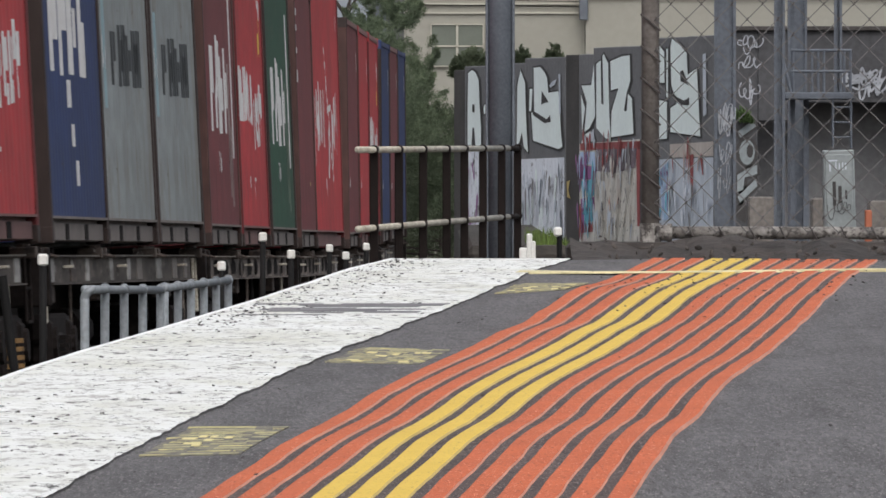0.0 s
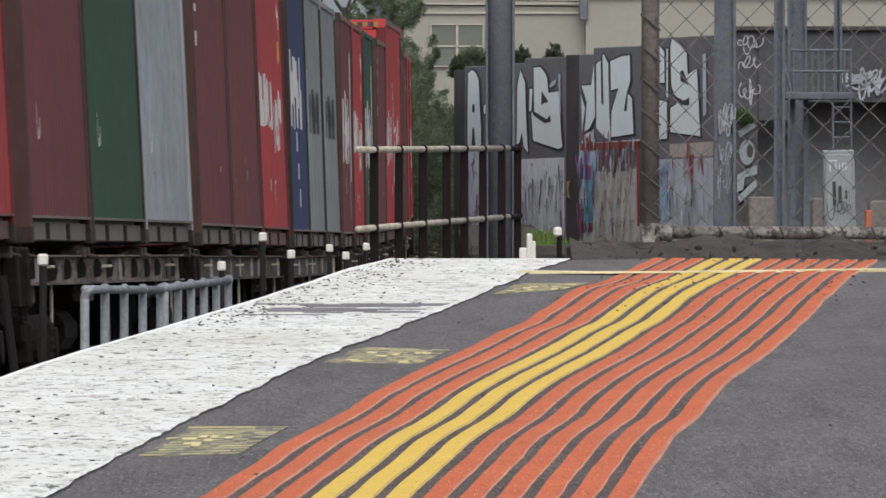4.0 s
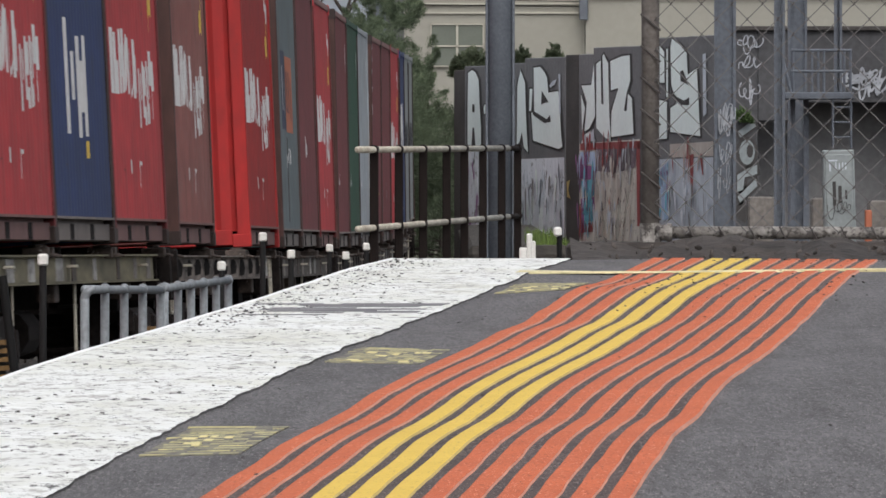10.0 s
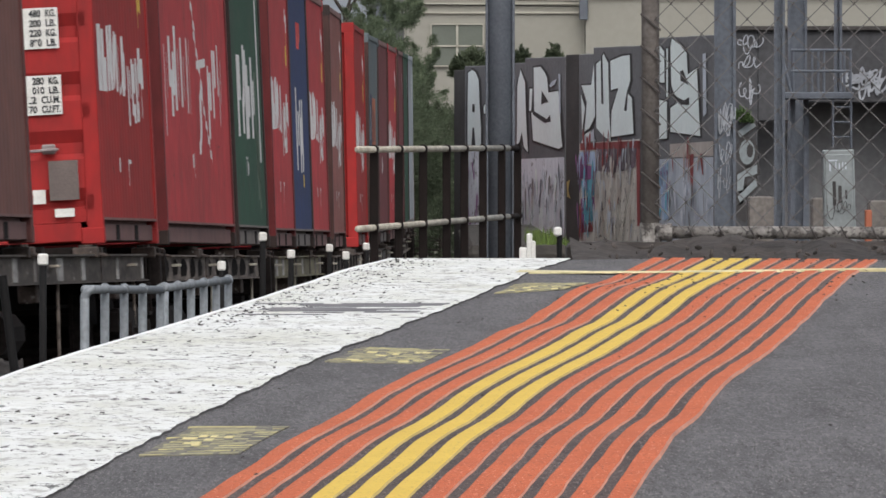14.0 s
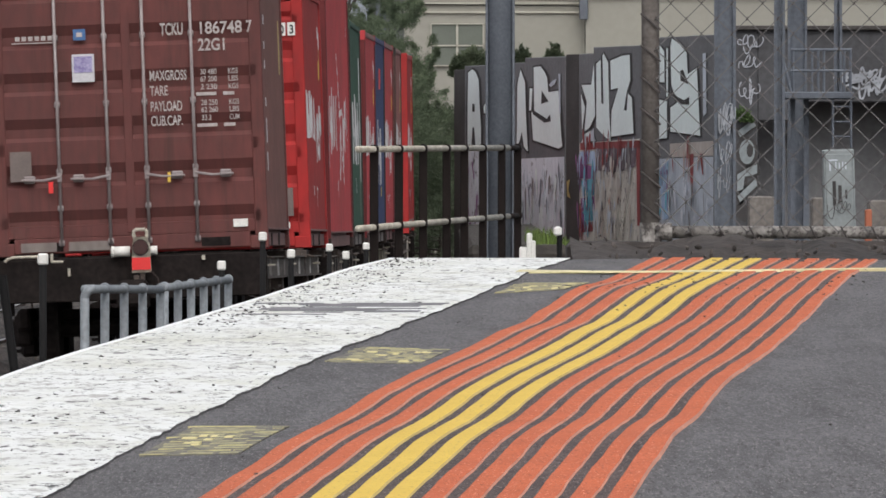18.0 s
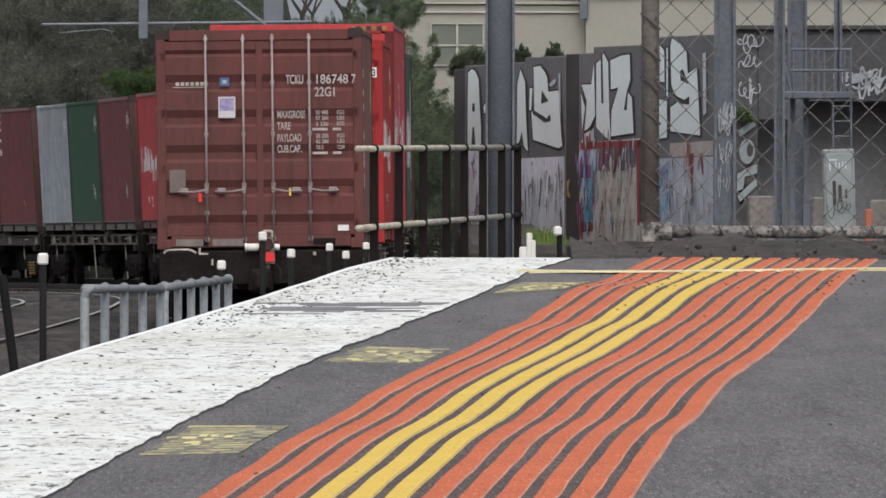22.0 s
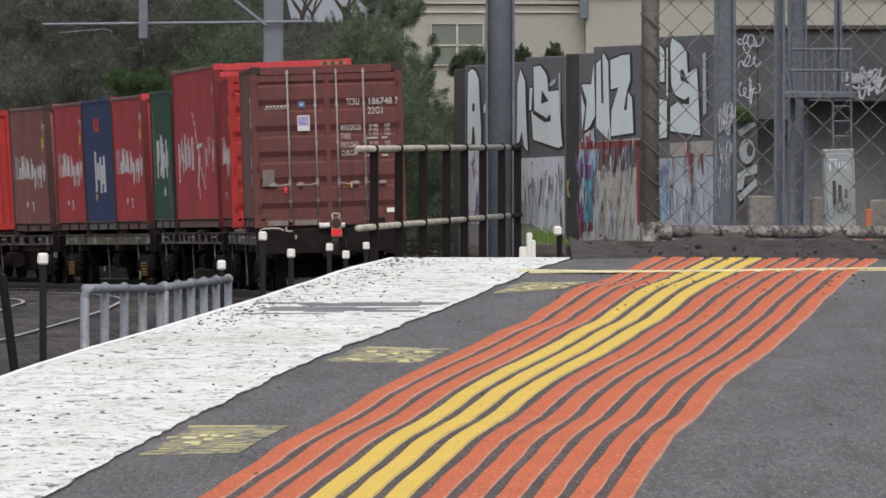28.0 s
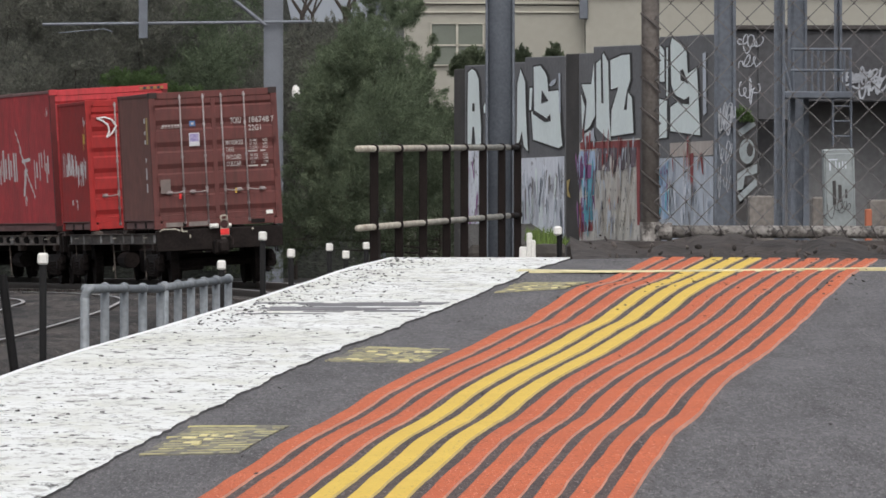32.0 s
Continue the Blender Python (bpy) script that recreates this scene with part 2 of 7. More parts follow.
def mesh_of(name, bm, material, smooth=False):
    me = bpy.data.meshes.new(name)
    bm.to_mesh(me)
    bm.free()
    me.materials.append(material)
    if smooth:
        for p in me.polygons:
            p.use_smooth = True
    return me


def part(name, bm, material, parent=None, label="", smooth=False):
    ob = new(name, mesh_of(name, bm, material, smooth))
    ob.parent = parent
    if label:
        tagged(ob, label)
    return ob


def piece(name, me, parent, loc=(0, 0, 0), rot=0.0):
    ob = new(name, me)
    ob.parent = parent
    ob.location = loc
    ob.rotation_euler = (0, 0, rot)
    return ob


def sheet(name, verts, faces, material, parent=None, smooth=True):
    me = bpy.data.meshes.new(name)
    me.from_pydata(verts, [], faces)
    me.materials.append(material)
    for p in me.polygons:
        p.use_smooth = smooth
    ob = new(name, me)
    ob.parent = parent
    return ob


def thing(name, m, label, category, group=""):
    ob = new(name)
    ob.empty_display_size = 0.2
    ob.matrix_world = m
    return tagged(ob, label, category, group)


# ---------------------------------------------------------------- the line of the freight track
S_KNOT = [-200, -60, -30, -10, 10, 30, 50, 70, 90, 110, 130, 150, 170, 200, 420]
S_BEND = [-0.0009, -0.00089, -0.00089, -0.00078, -0.00064, -0.00028, 0.00015, -0.00035, -0.00179, -0.00239, -0.00232, -0.00175,
          -0.00217, -0.00217, -0.00217]
S_DECK = [-0.28, -0.345, -0.49, -0.615, -0.756, -0.877, -0.956, -0.966, -0.899, -0.964, -1.065, -1.194, -1.323, -1.452, -1.9]
S_CANT = [0.055, 0.055, 0.055, 0.050, 0.042, 0.030, 0.012, 0.008, 0.022, 0.033, 0.042, 0.055, 0.058, 0.058, 0.058]
S_SIDE = [0.035, 0.035, 0.035, 0.028, 0.034, 0.028, 0.008, 0.0, 0.0, 0.0, 0.0, 0.0, 0.0, 0.0, 0.0]
S0 = -200
_s = np.arange(S0, 421, 1.0)
_h = np.cumsum(np.interp(_s, S_KNOT, S_BEND))
_h = _h - _h[-S0] + 0.0325
_x, _y = np.cumsum(np.sin(_h)), np.cumsum(np.cos(_h))
_x, _y = _x - _x[-S0] - 3.083, _y - _y[-S0] + 104.06
DECK = 1.09                     # deck above the rail head


def along(s, side=0.0, up=0.0):
    """A point of the track: s metres along it, side metres to its right, up metres over the wagons' deck."""
    x, y, h = np.interp(s, _s, _x), np.interp(s, _s, _y), np.interp(s, _s, _h)
    z, c = np.interp(s, S_KNOT, S_DECK), np.interp(s, S_KNOT, S_CANT)
    lat = side + np.interp(s, S_KNOT, S_SIDE) - up * c
    return Vector((x + lat * math.cos(h), y - lat * math.sin(h), z + up + side * c))


def on_track(s0, s1):
    """Pose of a vehicle or load between s0 (rear) and s1 (front): its x runs to the right, y ahead, origin at the rear on the deck."""
    a, b = along(s0), along(s1)
    fwd = (b - a).normalized()
    mid = (s0 + s1) / 2
    c = float(np.interp(mid, S_KNOT, S_CANT))
    right = fwd.cross(Vector((0, 0, 1))).normalized()
    up = right.cross(fwd)
    r = Matrix((right, fwd, up)).transposed().to_4x4()
    return Matrix.Translation(a) @ r @ Matrix.Rotation(-c, 4, "Y")


def travelled(t):
    return 8.918 * (t - 17.0) + 0.0033 * (t - 17.0) ** 2


PIVOT = 1.95                    # from a wagon's end to its bogie's centre
MOVERS = []                     # (thing, its rear, the rear and front of its wagon) in metres ahead of the train's tail


def motions():
    for ob, q, a, b in MOVERS:
        ride = pose(0.0, q - a - PIVOT, 0.0)
        walk(ob, [(t, on_track(travelled(t) + a + PIVOT, travelled(t) + b - PIVOT) @ ride) for t in range(33)])


# ---------------------------------------------------------------- ground
def ground_z(y):
    return float(np.interp(y, [-200, 44, 94, 154, 204, 260, 300, 400, 4000], [-1.7, -1.65, -1.95, -2.3, -2.4, -2.65, -2.9, -3.0, -3.0]))


def build_ground():
    xs = [-3000, -400, -80, -40, -20, -14, -10, -7, -5, -3, -1, 1, 3, 6, 10, 20, 60, 400, 3000]
    ys = [-300, -100, -20, 0, 20, 40, 50] + list(range(60, 330, 10)) + [400, 800, 4000]
    verts = [(x, y, ground_z(y) + (0.05 * noise.noise((x * 0.4, y * 0.2, 0)) if abs(x) < 30 else 0)) for y in ys for x in xs]
    n = len(xs)
    faces = [(j * n + i, j * n + i + 1, (j + 1) * n + i + 1, (j + 1) * n + i) for j in range(len(ys) - 1) for i in range(n - 1)]
    tagged(sheet("ground", verts, faces, SOIL), "dark brown trackside soil with cinders", "ground", kind="structure")


def build_track(name, offset, s0, s1, label):
    bed = thing(name, Matrix(), label, "track")
    bed["kind"] = "structure"
    ss = list(range(s0, s1 + 1, 4))
    fine = list(np.arange(s0, s1 + 0.1, 0.5 if offset else 1.0))
    prof = [(-2.6, -1.62), (-2.1, -1.46), (-1.7, -1.27), (-1.2, -1.25), (-0.7, -1.26), (-0.3, -1.25), (0.3, -1.26), (0.7, -1.25), (1.2, -1.26), (1.7, -1.27), (2.1, -1.46), (2.6, -1.62)]
    n = len(prof)
    rise = 0.125 if offset else 0.0          # the far track's ballast is raised to its rail heads to fit the camera's view
    verts = [along(s, offset + a, b + rise + 0.05 * noise.noise((s * 1.3, a * 2.1, offset)) + 0.03 * noise.noise((s * 4.0, a * 5.0, 7.0))) for s in fine for a, b in prof]
    faces = [(n * j + i, n * j + i + 1, n * j + i + n + 1, n * j + i + n) for j in range(len(fine) - 1) for i in range(n - 1)]
    sheet("ballast_bed", verts, faces, BALLAST, bed, smooth=False)
    for side in (-0.8, 0.8):
        w = 0.035
        verts, faces = [], []
        for s in ss:
            for a, b in ((-0.07, -1.25), (-0.02, -1.21), (-w, -1.13), (-w, -1.09), (w, -1.09), (w, -1.13), (0.02, -1.21), (0.07, -1.25)):
                verts.append(along(s, offset + side + a, b))
        for j in range(len(ss) - 1):
            for i in range(7):
                faces.append((8 * j + i, 8 * j + i + 1, 8 * j + i + 9, 8 * j + i + 8))
        rail = sheet("rail", verts, faces, RAIL_STEEL, bed, smooth=False)
        verts = [along(s, offset + side + a, -1.0885) for s in ss for a in (-0.031, 0.031)]
        sheet("rail_head", verts, [(2 * j, 2 * j + 1, 2 * j + 3, 2 * j + 2) for j in range(len(ss) - 1)], RAIL_HEAD, rail)
    bm = bmesh.new()
    box(bm, -1.25, 1.25, -0.12, 0.12, -1.36, -1.245)
    me = mesh_of("sleeper", bm, SLEEPER)
    for s in np.arange(max(s0, 20), min(s1, 200), 0.7):
        p, p2 = along(s, offset), along(s + 1, offset)
        d = p2 - p
        piece("sleeper", me, bed, p, math.atan2(-d.x, d.y))


# ---------------------------------------------------------------- platform
PZ = [23.5 + 0.75 * i for i in range(33)]
ROLL_L = [0.002, 0.002, 0.009, 0.013, 0.023, 0.025, 0.024, 0.025, 0.033, 0.034, 0.034, 0.032, 0.029, 0.026, 0.024, 0.023, 0.024, 0.019, 0.014, 0.022, 0.024, 0.031, 0.035, 0.033, 0.022, 0.014, 0.010, 0.008, 0.006, 0.005, 0.003, 0.002, 0.002]
ROLL_R = [0.002, 0.002, 0.019, 0.033, 0.047, 0.046, 0.042, 0.053, 0.057, 0.057, 0.052, 0.047, 0.040, 0.034, 0.033, 0.031, 0.030, 0.030, 0.029, 0.030, 0.034, 0.035, 0.031, 0.031, 0.034, 0.033, 0.027, 0.021, 0.014, 0.008, 0.001, -0.005, -0.006]
ROLL_W = [-0.002, -0.001, 0.003, 0.009, 0.016, 0.022, 0.025, 0.027, 0.030, 0.033, 0.037, 0.038, 0.037, 0.036, 0.033, 0.030, 0.027, 0.025, 0.023, 0.021, 0.019, 0.017, 0.015, 0.015, 0.014, 0.012, 0.013, 0.013, 0.011, 0.006, 0.001, -0.003, -0.005]
P_END = 46.75


def plat(off, y, up=0.0):
    """A point of the platform: off metres to the right of the tactile strip's first bar, y metres ahead; the asphalt rolls gently."""
    u = min(max((y - PZ[0]) / 0.75, 0.0), len(PZ) - 1.001)
    k, f = int(u), u - int(u)
    a, b, c, d = (min(max(k + j, 0), len(PZ) - 1) for j in (-1, 0, 1, 2))
    wa, wb, wc, wd = (-f ** 3 + 2 * f * f - f) / 2, (3 * f ** 3 - 5 * f * f + 2) / 2, (-3 * f ** 3 + 4 * f * f + f) / 2, (f ** 3 - f * f) / 2
    roll = [wa * r[a] + wb * r[b] + wc * r[c] + wd * r[d] for r in (ROLL_W, ROLL_L, ROLL_R)]
    z = float(np.interp(off, [-0.31, 0.0, 0.83], roll))
    return (-0.4635 + off + 0.0558 * (y - 24.4), y, -0.969 + 0.01375 * y + z + up)


def strip(name, o0, o1, y0, y1, material, parent, top, step=0.25, cross=1, wobble=0.0, base=None, seed=0.0, edge=None, slope=0.0):
    """A band that lies on the platform from y0 to y1 between two offsets, with a thickness of its own."""
    n = max(2, int((y1 - y0) / step) + 1)
    verts, faces = [], []
    k = cross + 3
    for j in range(n):
        y = y0 + (y1 - y0) * j / (n - 1)
        w0 = wobble * (0.2 if cross > 1 else 1.0) * noise.noise((y * 1.6, 3.1, seed))
        w1 = wobble * (noise.noise((y * 1.6, 9.7, seed)) + 0.5 * noise.noise((y * 6.0, 1.7, seed)))
        low = top - 0.02 if base is None else base
        w1 += wobble * 0.25 * noise.noise((y * 21.0, 4.4, seed))
        verts.append(plat(o0 + w0 - slope, y, low))
        for i in range(cross + 1):
            verts.append(plat(o0 + w0 + (o1 + w1 - o0 - w0) * i / cross, y, top))
        verts.append(plat(o1 + w1 + slope, y, low))
    for j in range(n - 1):
        for i in range(k - 1):
            faces.append((k * j + i, k * j + i + 1, k * (j + 1) + i + 1, k * (j + 1) + i))
    faces.append(tuple(range(k)))
    faces.append(tuple((n - 1) * k + i for i in reversed(range(k))))
    ob = sheet(name, verts, faces, material, parent, smooth=False)
    if edge:
        ob.data.materials.append(edge)
        for j in range(n - 1):
            ob.data.polygons[j * (k - 1) + k - 2].material_index = 1
            if slope:
                ob.data.polygons[j * (k - 1)].material_index = 1
    return ob


def patch(name, o0, o1, y0, y1, material, parent, top=-0.0045, base=-0.006):
    return strip(name, o0, o1, y0, y1, material, parent, top, step=0.1, cross=3, base=base)


def platform_marks(p):
    rng = random.Random(3)
    # worn stencilled lettering in a solid yellow block: close rows of thin bars
    for yc, o0, o1, ln in ((27.05, -0.275, -0.065, 1.55), (33.05, -0.275, -0.04, 1.5), (41.35, -0.27, -0.04, 1.7)):
        sign = new("stencil_sign")
        sign.parent = p
        patch("stencil_ground", o0, o1, yc - ln / 2, yc + ln / 2, STENCIL_WORN, sign, -0.0035, -0.006)
        for r in range(13):          # faint rows, the last ones nearly whole
            y = yc - ln / 2 + ln * (r + 0.1) / 13
            x = o0 + rng.uniform(-0.01, 0.03)
            while x < o1 - 0.015:
                w = rng.uniform(0.02, 0.10) if r < 9 else rng.uniform(0.06, 0.2)
                patch("stencil_bar", x, min(x + w, o1), y, y + ln * rng.uniform(0.015, 0.035 if r < 9 else 0.055), rng.choice((STENCIL_FAINT, STENCIL_FAINT, STENCIL)), sign, -0.002)
                x += w + rng.uniform(0.006, 0.04)
        for k in range(8):          # flecks of sound paint
            x, y = o0 + (o1 - o0) * rng.uniform(0.1, 0.92), yc + ln * rng.uniform(-0.47, 0.2)
            patch("stencil_bar", x, min(x + rng.uniform(0.012, 0.03), o1), y, y + ln * 0.05, STENCIL_SOUND, sign, -0.001)
    # grey repair patches across the white edge
    for k, (o0, o1) in enumerate(((-0.70, -0.58), (-0.82, -0.50), (-0.86, -0.46), (-0.84, -0.58), (-0.74, -0.40), (-0.78, -0.34), (-0.66, -0.33))):
        y = 37.72 + k * 0.2
        patch("repair_patch", o0, o1, y, y + (0.17 if k % 3 else 0.1), PATCH_GREY, p, 0.0015, 0.0)
    for o0, o1, y, d in ((-0.93, -0.72, 38.9, 0.10), (-0.60, -0.36, 38.2, 0.08), (-0.88, -0.62, 37.45, 0.07), (-0.52, -0.36, 37.75, 0.22)):
        patch("repair_patch", o0, o1, y, y + d, PATCH_GREY, p, 0.0016, 0.0)
    # grit and leaf litter
    bm = bmesh.new()
    for k in range(640):
        y = rng.uniform(25, 46.5)
        near_edge = rng.random() < 0.86
        o = rng.uniform(-0.95, -0.33) if near_edge else rng.uniform(-0.3, 1.9)
        if near_edge and rng.random() < 0.65:
            o, y = -0.95 + abs(rng.gauss(0, 0.12)), rng.uniform(36, 46.7)
        if k < 90:          # dirt blown against the platform end
            o, y = rng.uniform(-0.2, 2.2), 46.7 - abs(rng.gauss(0, 0.6))
        elif k < 190:       # bits caught between the bars
            o, y = rng.uniform(-0.15, 0.9), rng.gauss(41.2, 2.2)
            y = min(y, 46.6)
        c = Vector(plat(o, y, 0.001))
        r = rng.uniform(0.001, 0.0036) * (1.3 if near_edge else 0.9)
        m = Matrix.Translation(c) @ Euler((rng.uniform(-0.4, 0.4), rng.uniform(-0.4, 0.4), rng.uniform(0, 3))).to_matrix().to_4x4() @ Matrix.Diagonal((r * 2.6, r * 1.6, r * 0.6, 1))
        bmesh.ops.create_cube(bm, size=1.0, matrix=m)
    tagged(part("grit", bm, DARK_CONCRETE), "scattered dark grit and leaf litter on the platform", "litter", kind="stuff")


def build_platform():
    p = thing("platform", Matrix(), "grey asphalt station platform with painted edge and tactile bars", "platform")
    p["kind"] = "structure"
    strip("asphalt", -0.95, 14.0, -12.0, P_END, ASPHALT, p, -0.006, cross=46, base=-0.9)
    strip("platform_wall", -0.93, 13.9, -11.9, P_END - 0.04, DARK_CONCRETE, p, -0.12, step=2.0, cross=4, base=-1.6)
    strip("white_edge", -0.98, -0.31, -8.0, P_END + 0.02, WHITE_EDGE, p, 0.0, step=0.05, cross=4, wobble=0.014, base=-0.06, edge=ASPHALT)
    # thin brighter line along the platform's outer edge
    strip("edge_line", -0.979, -0.962, -8.0, P_END - 0.02, LINE_WHITE, p, 0.0015, step=0.1, cross=2, base=-0.004)
    pitch, width = 0.0714, 0.0425
    for i in range(12):
        m = YELLOW if 3 <= i <= 5 else ORANGE
        strip("tactile_bar", i * pitch, i * pitch + width, 8.0, P_END - 0.1, m, p, 0.0, step=0.1, wobble=0.003, base=-0.008, seed=i * 3.3, edge=EDGE_YELLOW if m is YELLOW else EDGE_ORANGE, slope=0.004)
    strip("bar_bed", 0.01, 11 * pitch + 0.01, 8.0, P_END - 0.08, BAR_BED, p, -0.0045, cross=12, base=-0.008)
    for a, b in ((-0.36, 1.1), (1.1, 3.0)):
        strip("cross_line", a, b, 43.66, 43.98, LINE, p, 0.0015, step=0.05, cross=6, base=-0.006)
    platform_marks(p)


# ---------------------------------------------------------------- containers
def container_mats(name, base, dark=None, rough=0.75, amount=0.7):
    """Chalky, weathered container paint."""
    m = mat(name, base, dark or tuple(c * 0.45 + 0.01 for c in base), rough, 0.05, scale=1.1, fine=11, bump=0.08, amount=amount,
            stretch=(1, 0.2, 0.35))
    m.node_tree.nodes["Principled BSDF"].inputs["Specular IOR Level"].default_value = 0.38
    return m


PAINT = {
    "maroon": container_mats("maroon_container_paint", (0.200, 0.047, 0.053)),
    "brown": container_mats("red_brown_container_paint", (0.135, 0.041, 0.037)),
    "red": container_mats("red_container_paint", (0.53, 0.050, 0.058)),
    # lighter copy of the brown: light painted into the tail's side walls
    "lit_side_brown": container_mats("lit_side_brown_paint", (0.205, 0.085, 0.070)),
    "bright": container_mats("bright_red_container_paint", (0.37, 0.020, 0.019)),
    "tan": container_mats("faded_red_container_paint", (0.31, 0.108, 0.092)),
    "blue": container_mats("navy_container_paint", (0.030, 0.050, 0.150)),
    "grey": container_mats("grey_container_paint", (0.30, 0.325, 0.33)),
    "steel": container_mats("blue_grey_container_paint", (0.15, 0.185, 0.20)),
    "pale": container_mats("pale_grey_container_paint", (0.40, 0.44, 0.48)),
    "green": container_mats("dark_green_container_paint", (0.026, 0.088, 0.052)),
}
for key, dust, lv in (("brown", (0.098, 0.045, 0.040), 0.56), ("maroon", (0.150, 0.047, 0.049), 0.55), ("red", (0.34, 0.065, 0.062), 0.56), ("tan", (0.25, 0.13, 0.115), 0.53),
                      ("grey", (0.20, 0.19, 0.17), 0.55), ("pale", (0.30, 0.30, 0.29), 0.55), ("steel", (0.12, 0.13, 0.13), 0.55), ("green", (0.06, 0.085, 0.06), 0.55)):
    worn_through(PAINT[key], dust, (0.9, 2.6), lv, 0.2, (1, 0.3, 1))
for key, streak in (("grey", (0.17, 0.145, 0.12)), ("pale", (0.27, 0.24, 0.21)), ("steel", (0.10, 0.10, 0.095)), ("red", (0.27, 0.045, 0.046)), ("maroon", (0.11, 0.031, 0.033)),
                    ("tan", (0.15, 0.06, 0.05)), ("blue", (0.035, 0.045, 0.085)), ("green", (0.035, 0.06, 0.042)), ("brown", (0.075, 0.030, 0.026))):
    worn_through(PAINT[key], streak, (4.5, 10.0), 0.54, 0.16, (1, 0.22, 0.07))
for key in PAINT:
    worn_through(PAINT[key], (0.07, 0.04, 0.03), (7.0, 16.0), 0.665, 0.04, (1, 0.25, 1))
RAIL_GRIME = container_mats("grimy_bottom_rail_paint", (0.22, 0.188, 0.174), (0.09, 0.075, 0.07))
RAIL_RED = container_mats("dusty_red_bottom_rail_paint", (0.22, 0.115, 0.107), (0.09, 0.048, 0.044))
# darker corner paints: rust brown plus the shade of the gaps between containers
POST_RUST_SHADE = container_mats("rusty_shaded_corner_paint", (0.040, 0.025, 0.022), (0.016, 0.010, 0.009))
POST_BROWN = container_mats("brown_shaded_corner_paint", (0.085, 0.040, 0.035), (0.03, 0.016, 0.014))
SHADED_RED = container_mats("shaded_red_end_paint", (0.15, 0.020, 0.022), (0.06, 0.010, 0.010))
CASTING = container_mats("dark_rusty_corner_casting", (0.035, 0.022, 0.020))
TOP_DUST = container_mats("dusty_top_rail_paint", (0.25, 0.15, 0.14), (0.14, 0.06, 0.055))
MARK = mat("white_lettering_paint", (0.70, 0.69, 0.69), (0.46, 0.43, 0.42), 0.6, scale=6, fine=30, amount=0.5)
MARK_TAIL = mat("dulled_white_stencil_paint", (0.48, 0.44, 0.43), (0.25, 0.2, 0.19), 0.7, scale=7, fine=40, amount=0.8)
MARK_YELLOW = mat("yellow_lettering_paint", (0.75, 0.5, 0.06), (0.4, 0.28, 0.05), 0.6)
MARK_PALE = mat("faded_yellow_lettering_paint", (0.50, 0.38, 0.14), (0.3, 0.2, 0.09), 0.7)
SKY_SMEAR = mat("faded_sky_blue_smear", (0.27, 0.40, 0.45), (0.2, 0.29, 0.32), 0.7, scale=5, fine=30, amount=0.9)
RUST_RUN = mat("dark_rust_run", (0.055, 0.045, 0.042), (0.03, 0.024, 0.022), 0.85, scale=7, fine=30)
SCUFF = mat("thin_pale_scuff", (0.30, 0.22, 0.21), (0.17, 0.09, 0.09), 0.7, scale=7, fine=40, amount=0.9)
SCUFF_GREEN = mat("faded_green_patch_paint", (0.105, 0.15, 0.105), (0.06, 0.10, 0.07), 0.7, scale=4, fine=20, amount=0.9)
MARK_BLACK = mat("black_lettering_paint", (0.03, 0.035, 0.04), (0.02, 0.02, 0.02), 0.6)
HAZARD = mat("dull_yellow_warning_paint", (0.32, 0.17, 0.05), (0.2, 0.09, 0.04), 0.7)
MARK_ORANGE = mat("orange_logo_paint", (0.42, 0.13, 0.065), (0.3, 0.09, 0.05), 0.6)
MARK_BLUE = mat("dark_blue_logo_paint", (0.025, 0.03, 0.07), (0.02, 0.02, 0.04), 0.6)
PLATE_BLUE = mat("blue_label", (0.05, 0.13, 0.3), (0.04, 0.1, 0.22), 0.5)
VIOLET = mat("violet_print", (0.42, 0.38, 0.55), (0.16, 0.13, 0.3), 0.5, scale=14, fine=60, amount=1.0)
GREY_PLATE = mat("grey_data_plate", (0.16, 0.125, 0.115), (0.09, 0.07, 0.065), 0.6)
PLACARD = mat("dulled_white_placard", (0.55, 0.54, 0.56), (0.4, 0.38, 0.42), 0.5, scale=9, fine=40)
ROD = mat("zinc_lock_rod", (0.30, 0.27, 0.27), (0.16, 0.11, 0.105), 0.5, 0.15)


def corrugated(bm, length, z0, z1, x, sgn, pitch=0.278, depth=0.008):
    """A trapezoid-corrugated wall that runs along y at x, its depth flattened to fit the camera's view; sgn: the side
    it faces.
    """
    n = max(1, round((length - 0.3) / pitch))
    pitch = (length - 0.3) / n
    ys = [0.15]
    prof = [(0.15, 0.0)]
    for i in range(n):
        y = 0.15 + i * pitch
        prof += [(y + pitch * 0.30, 0.0), (y + pitch * 0.46, depth), (y + pitch * 0.78, depth), (y + pitch * 0.94, 0.0)]
    prof.append((length - 0.15, 0.0))
    prev = None
    for y, d in prof:
        a, b = bm.verts.new((x - sgn * d, y, z0)), bm.verts.new((x - sgn * d, y, z1))
        if prev:
            bm.faces.new((prev[0], a, b, prev[1]) if sgn > 0 else (a, prev[0], prev[1], b))
        prev = (a, b)


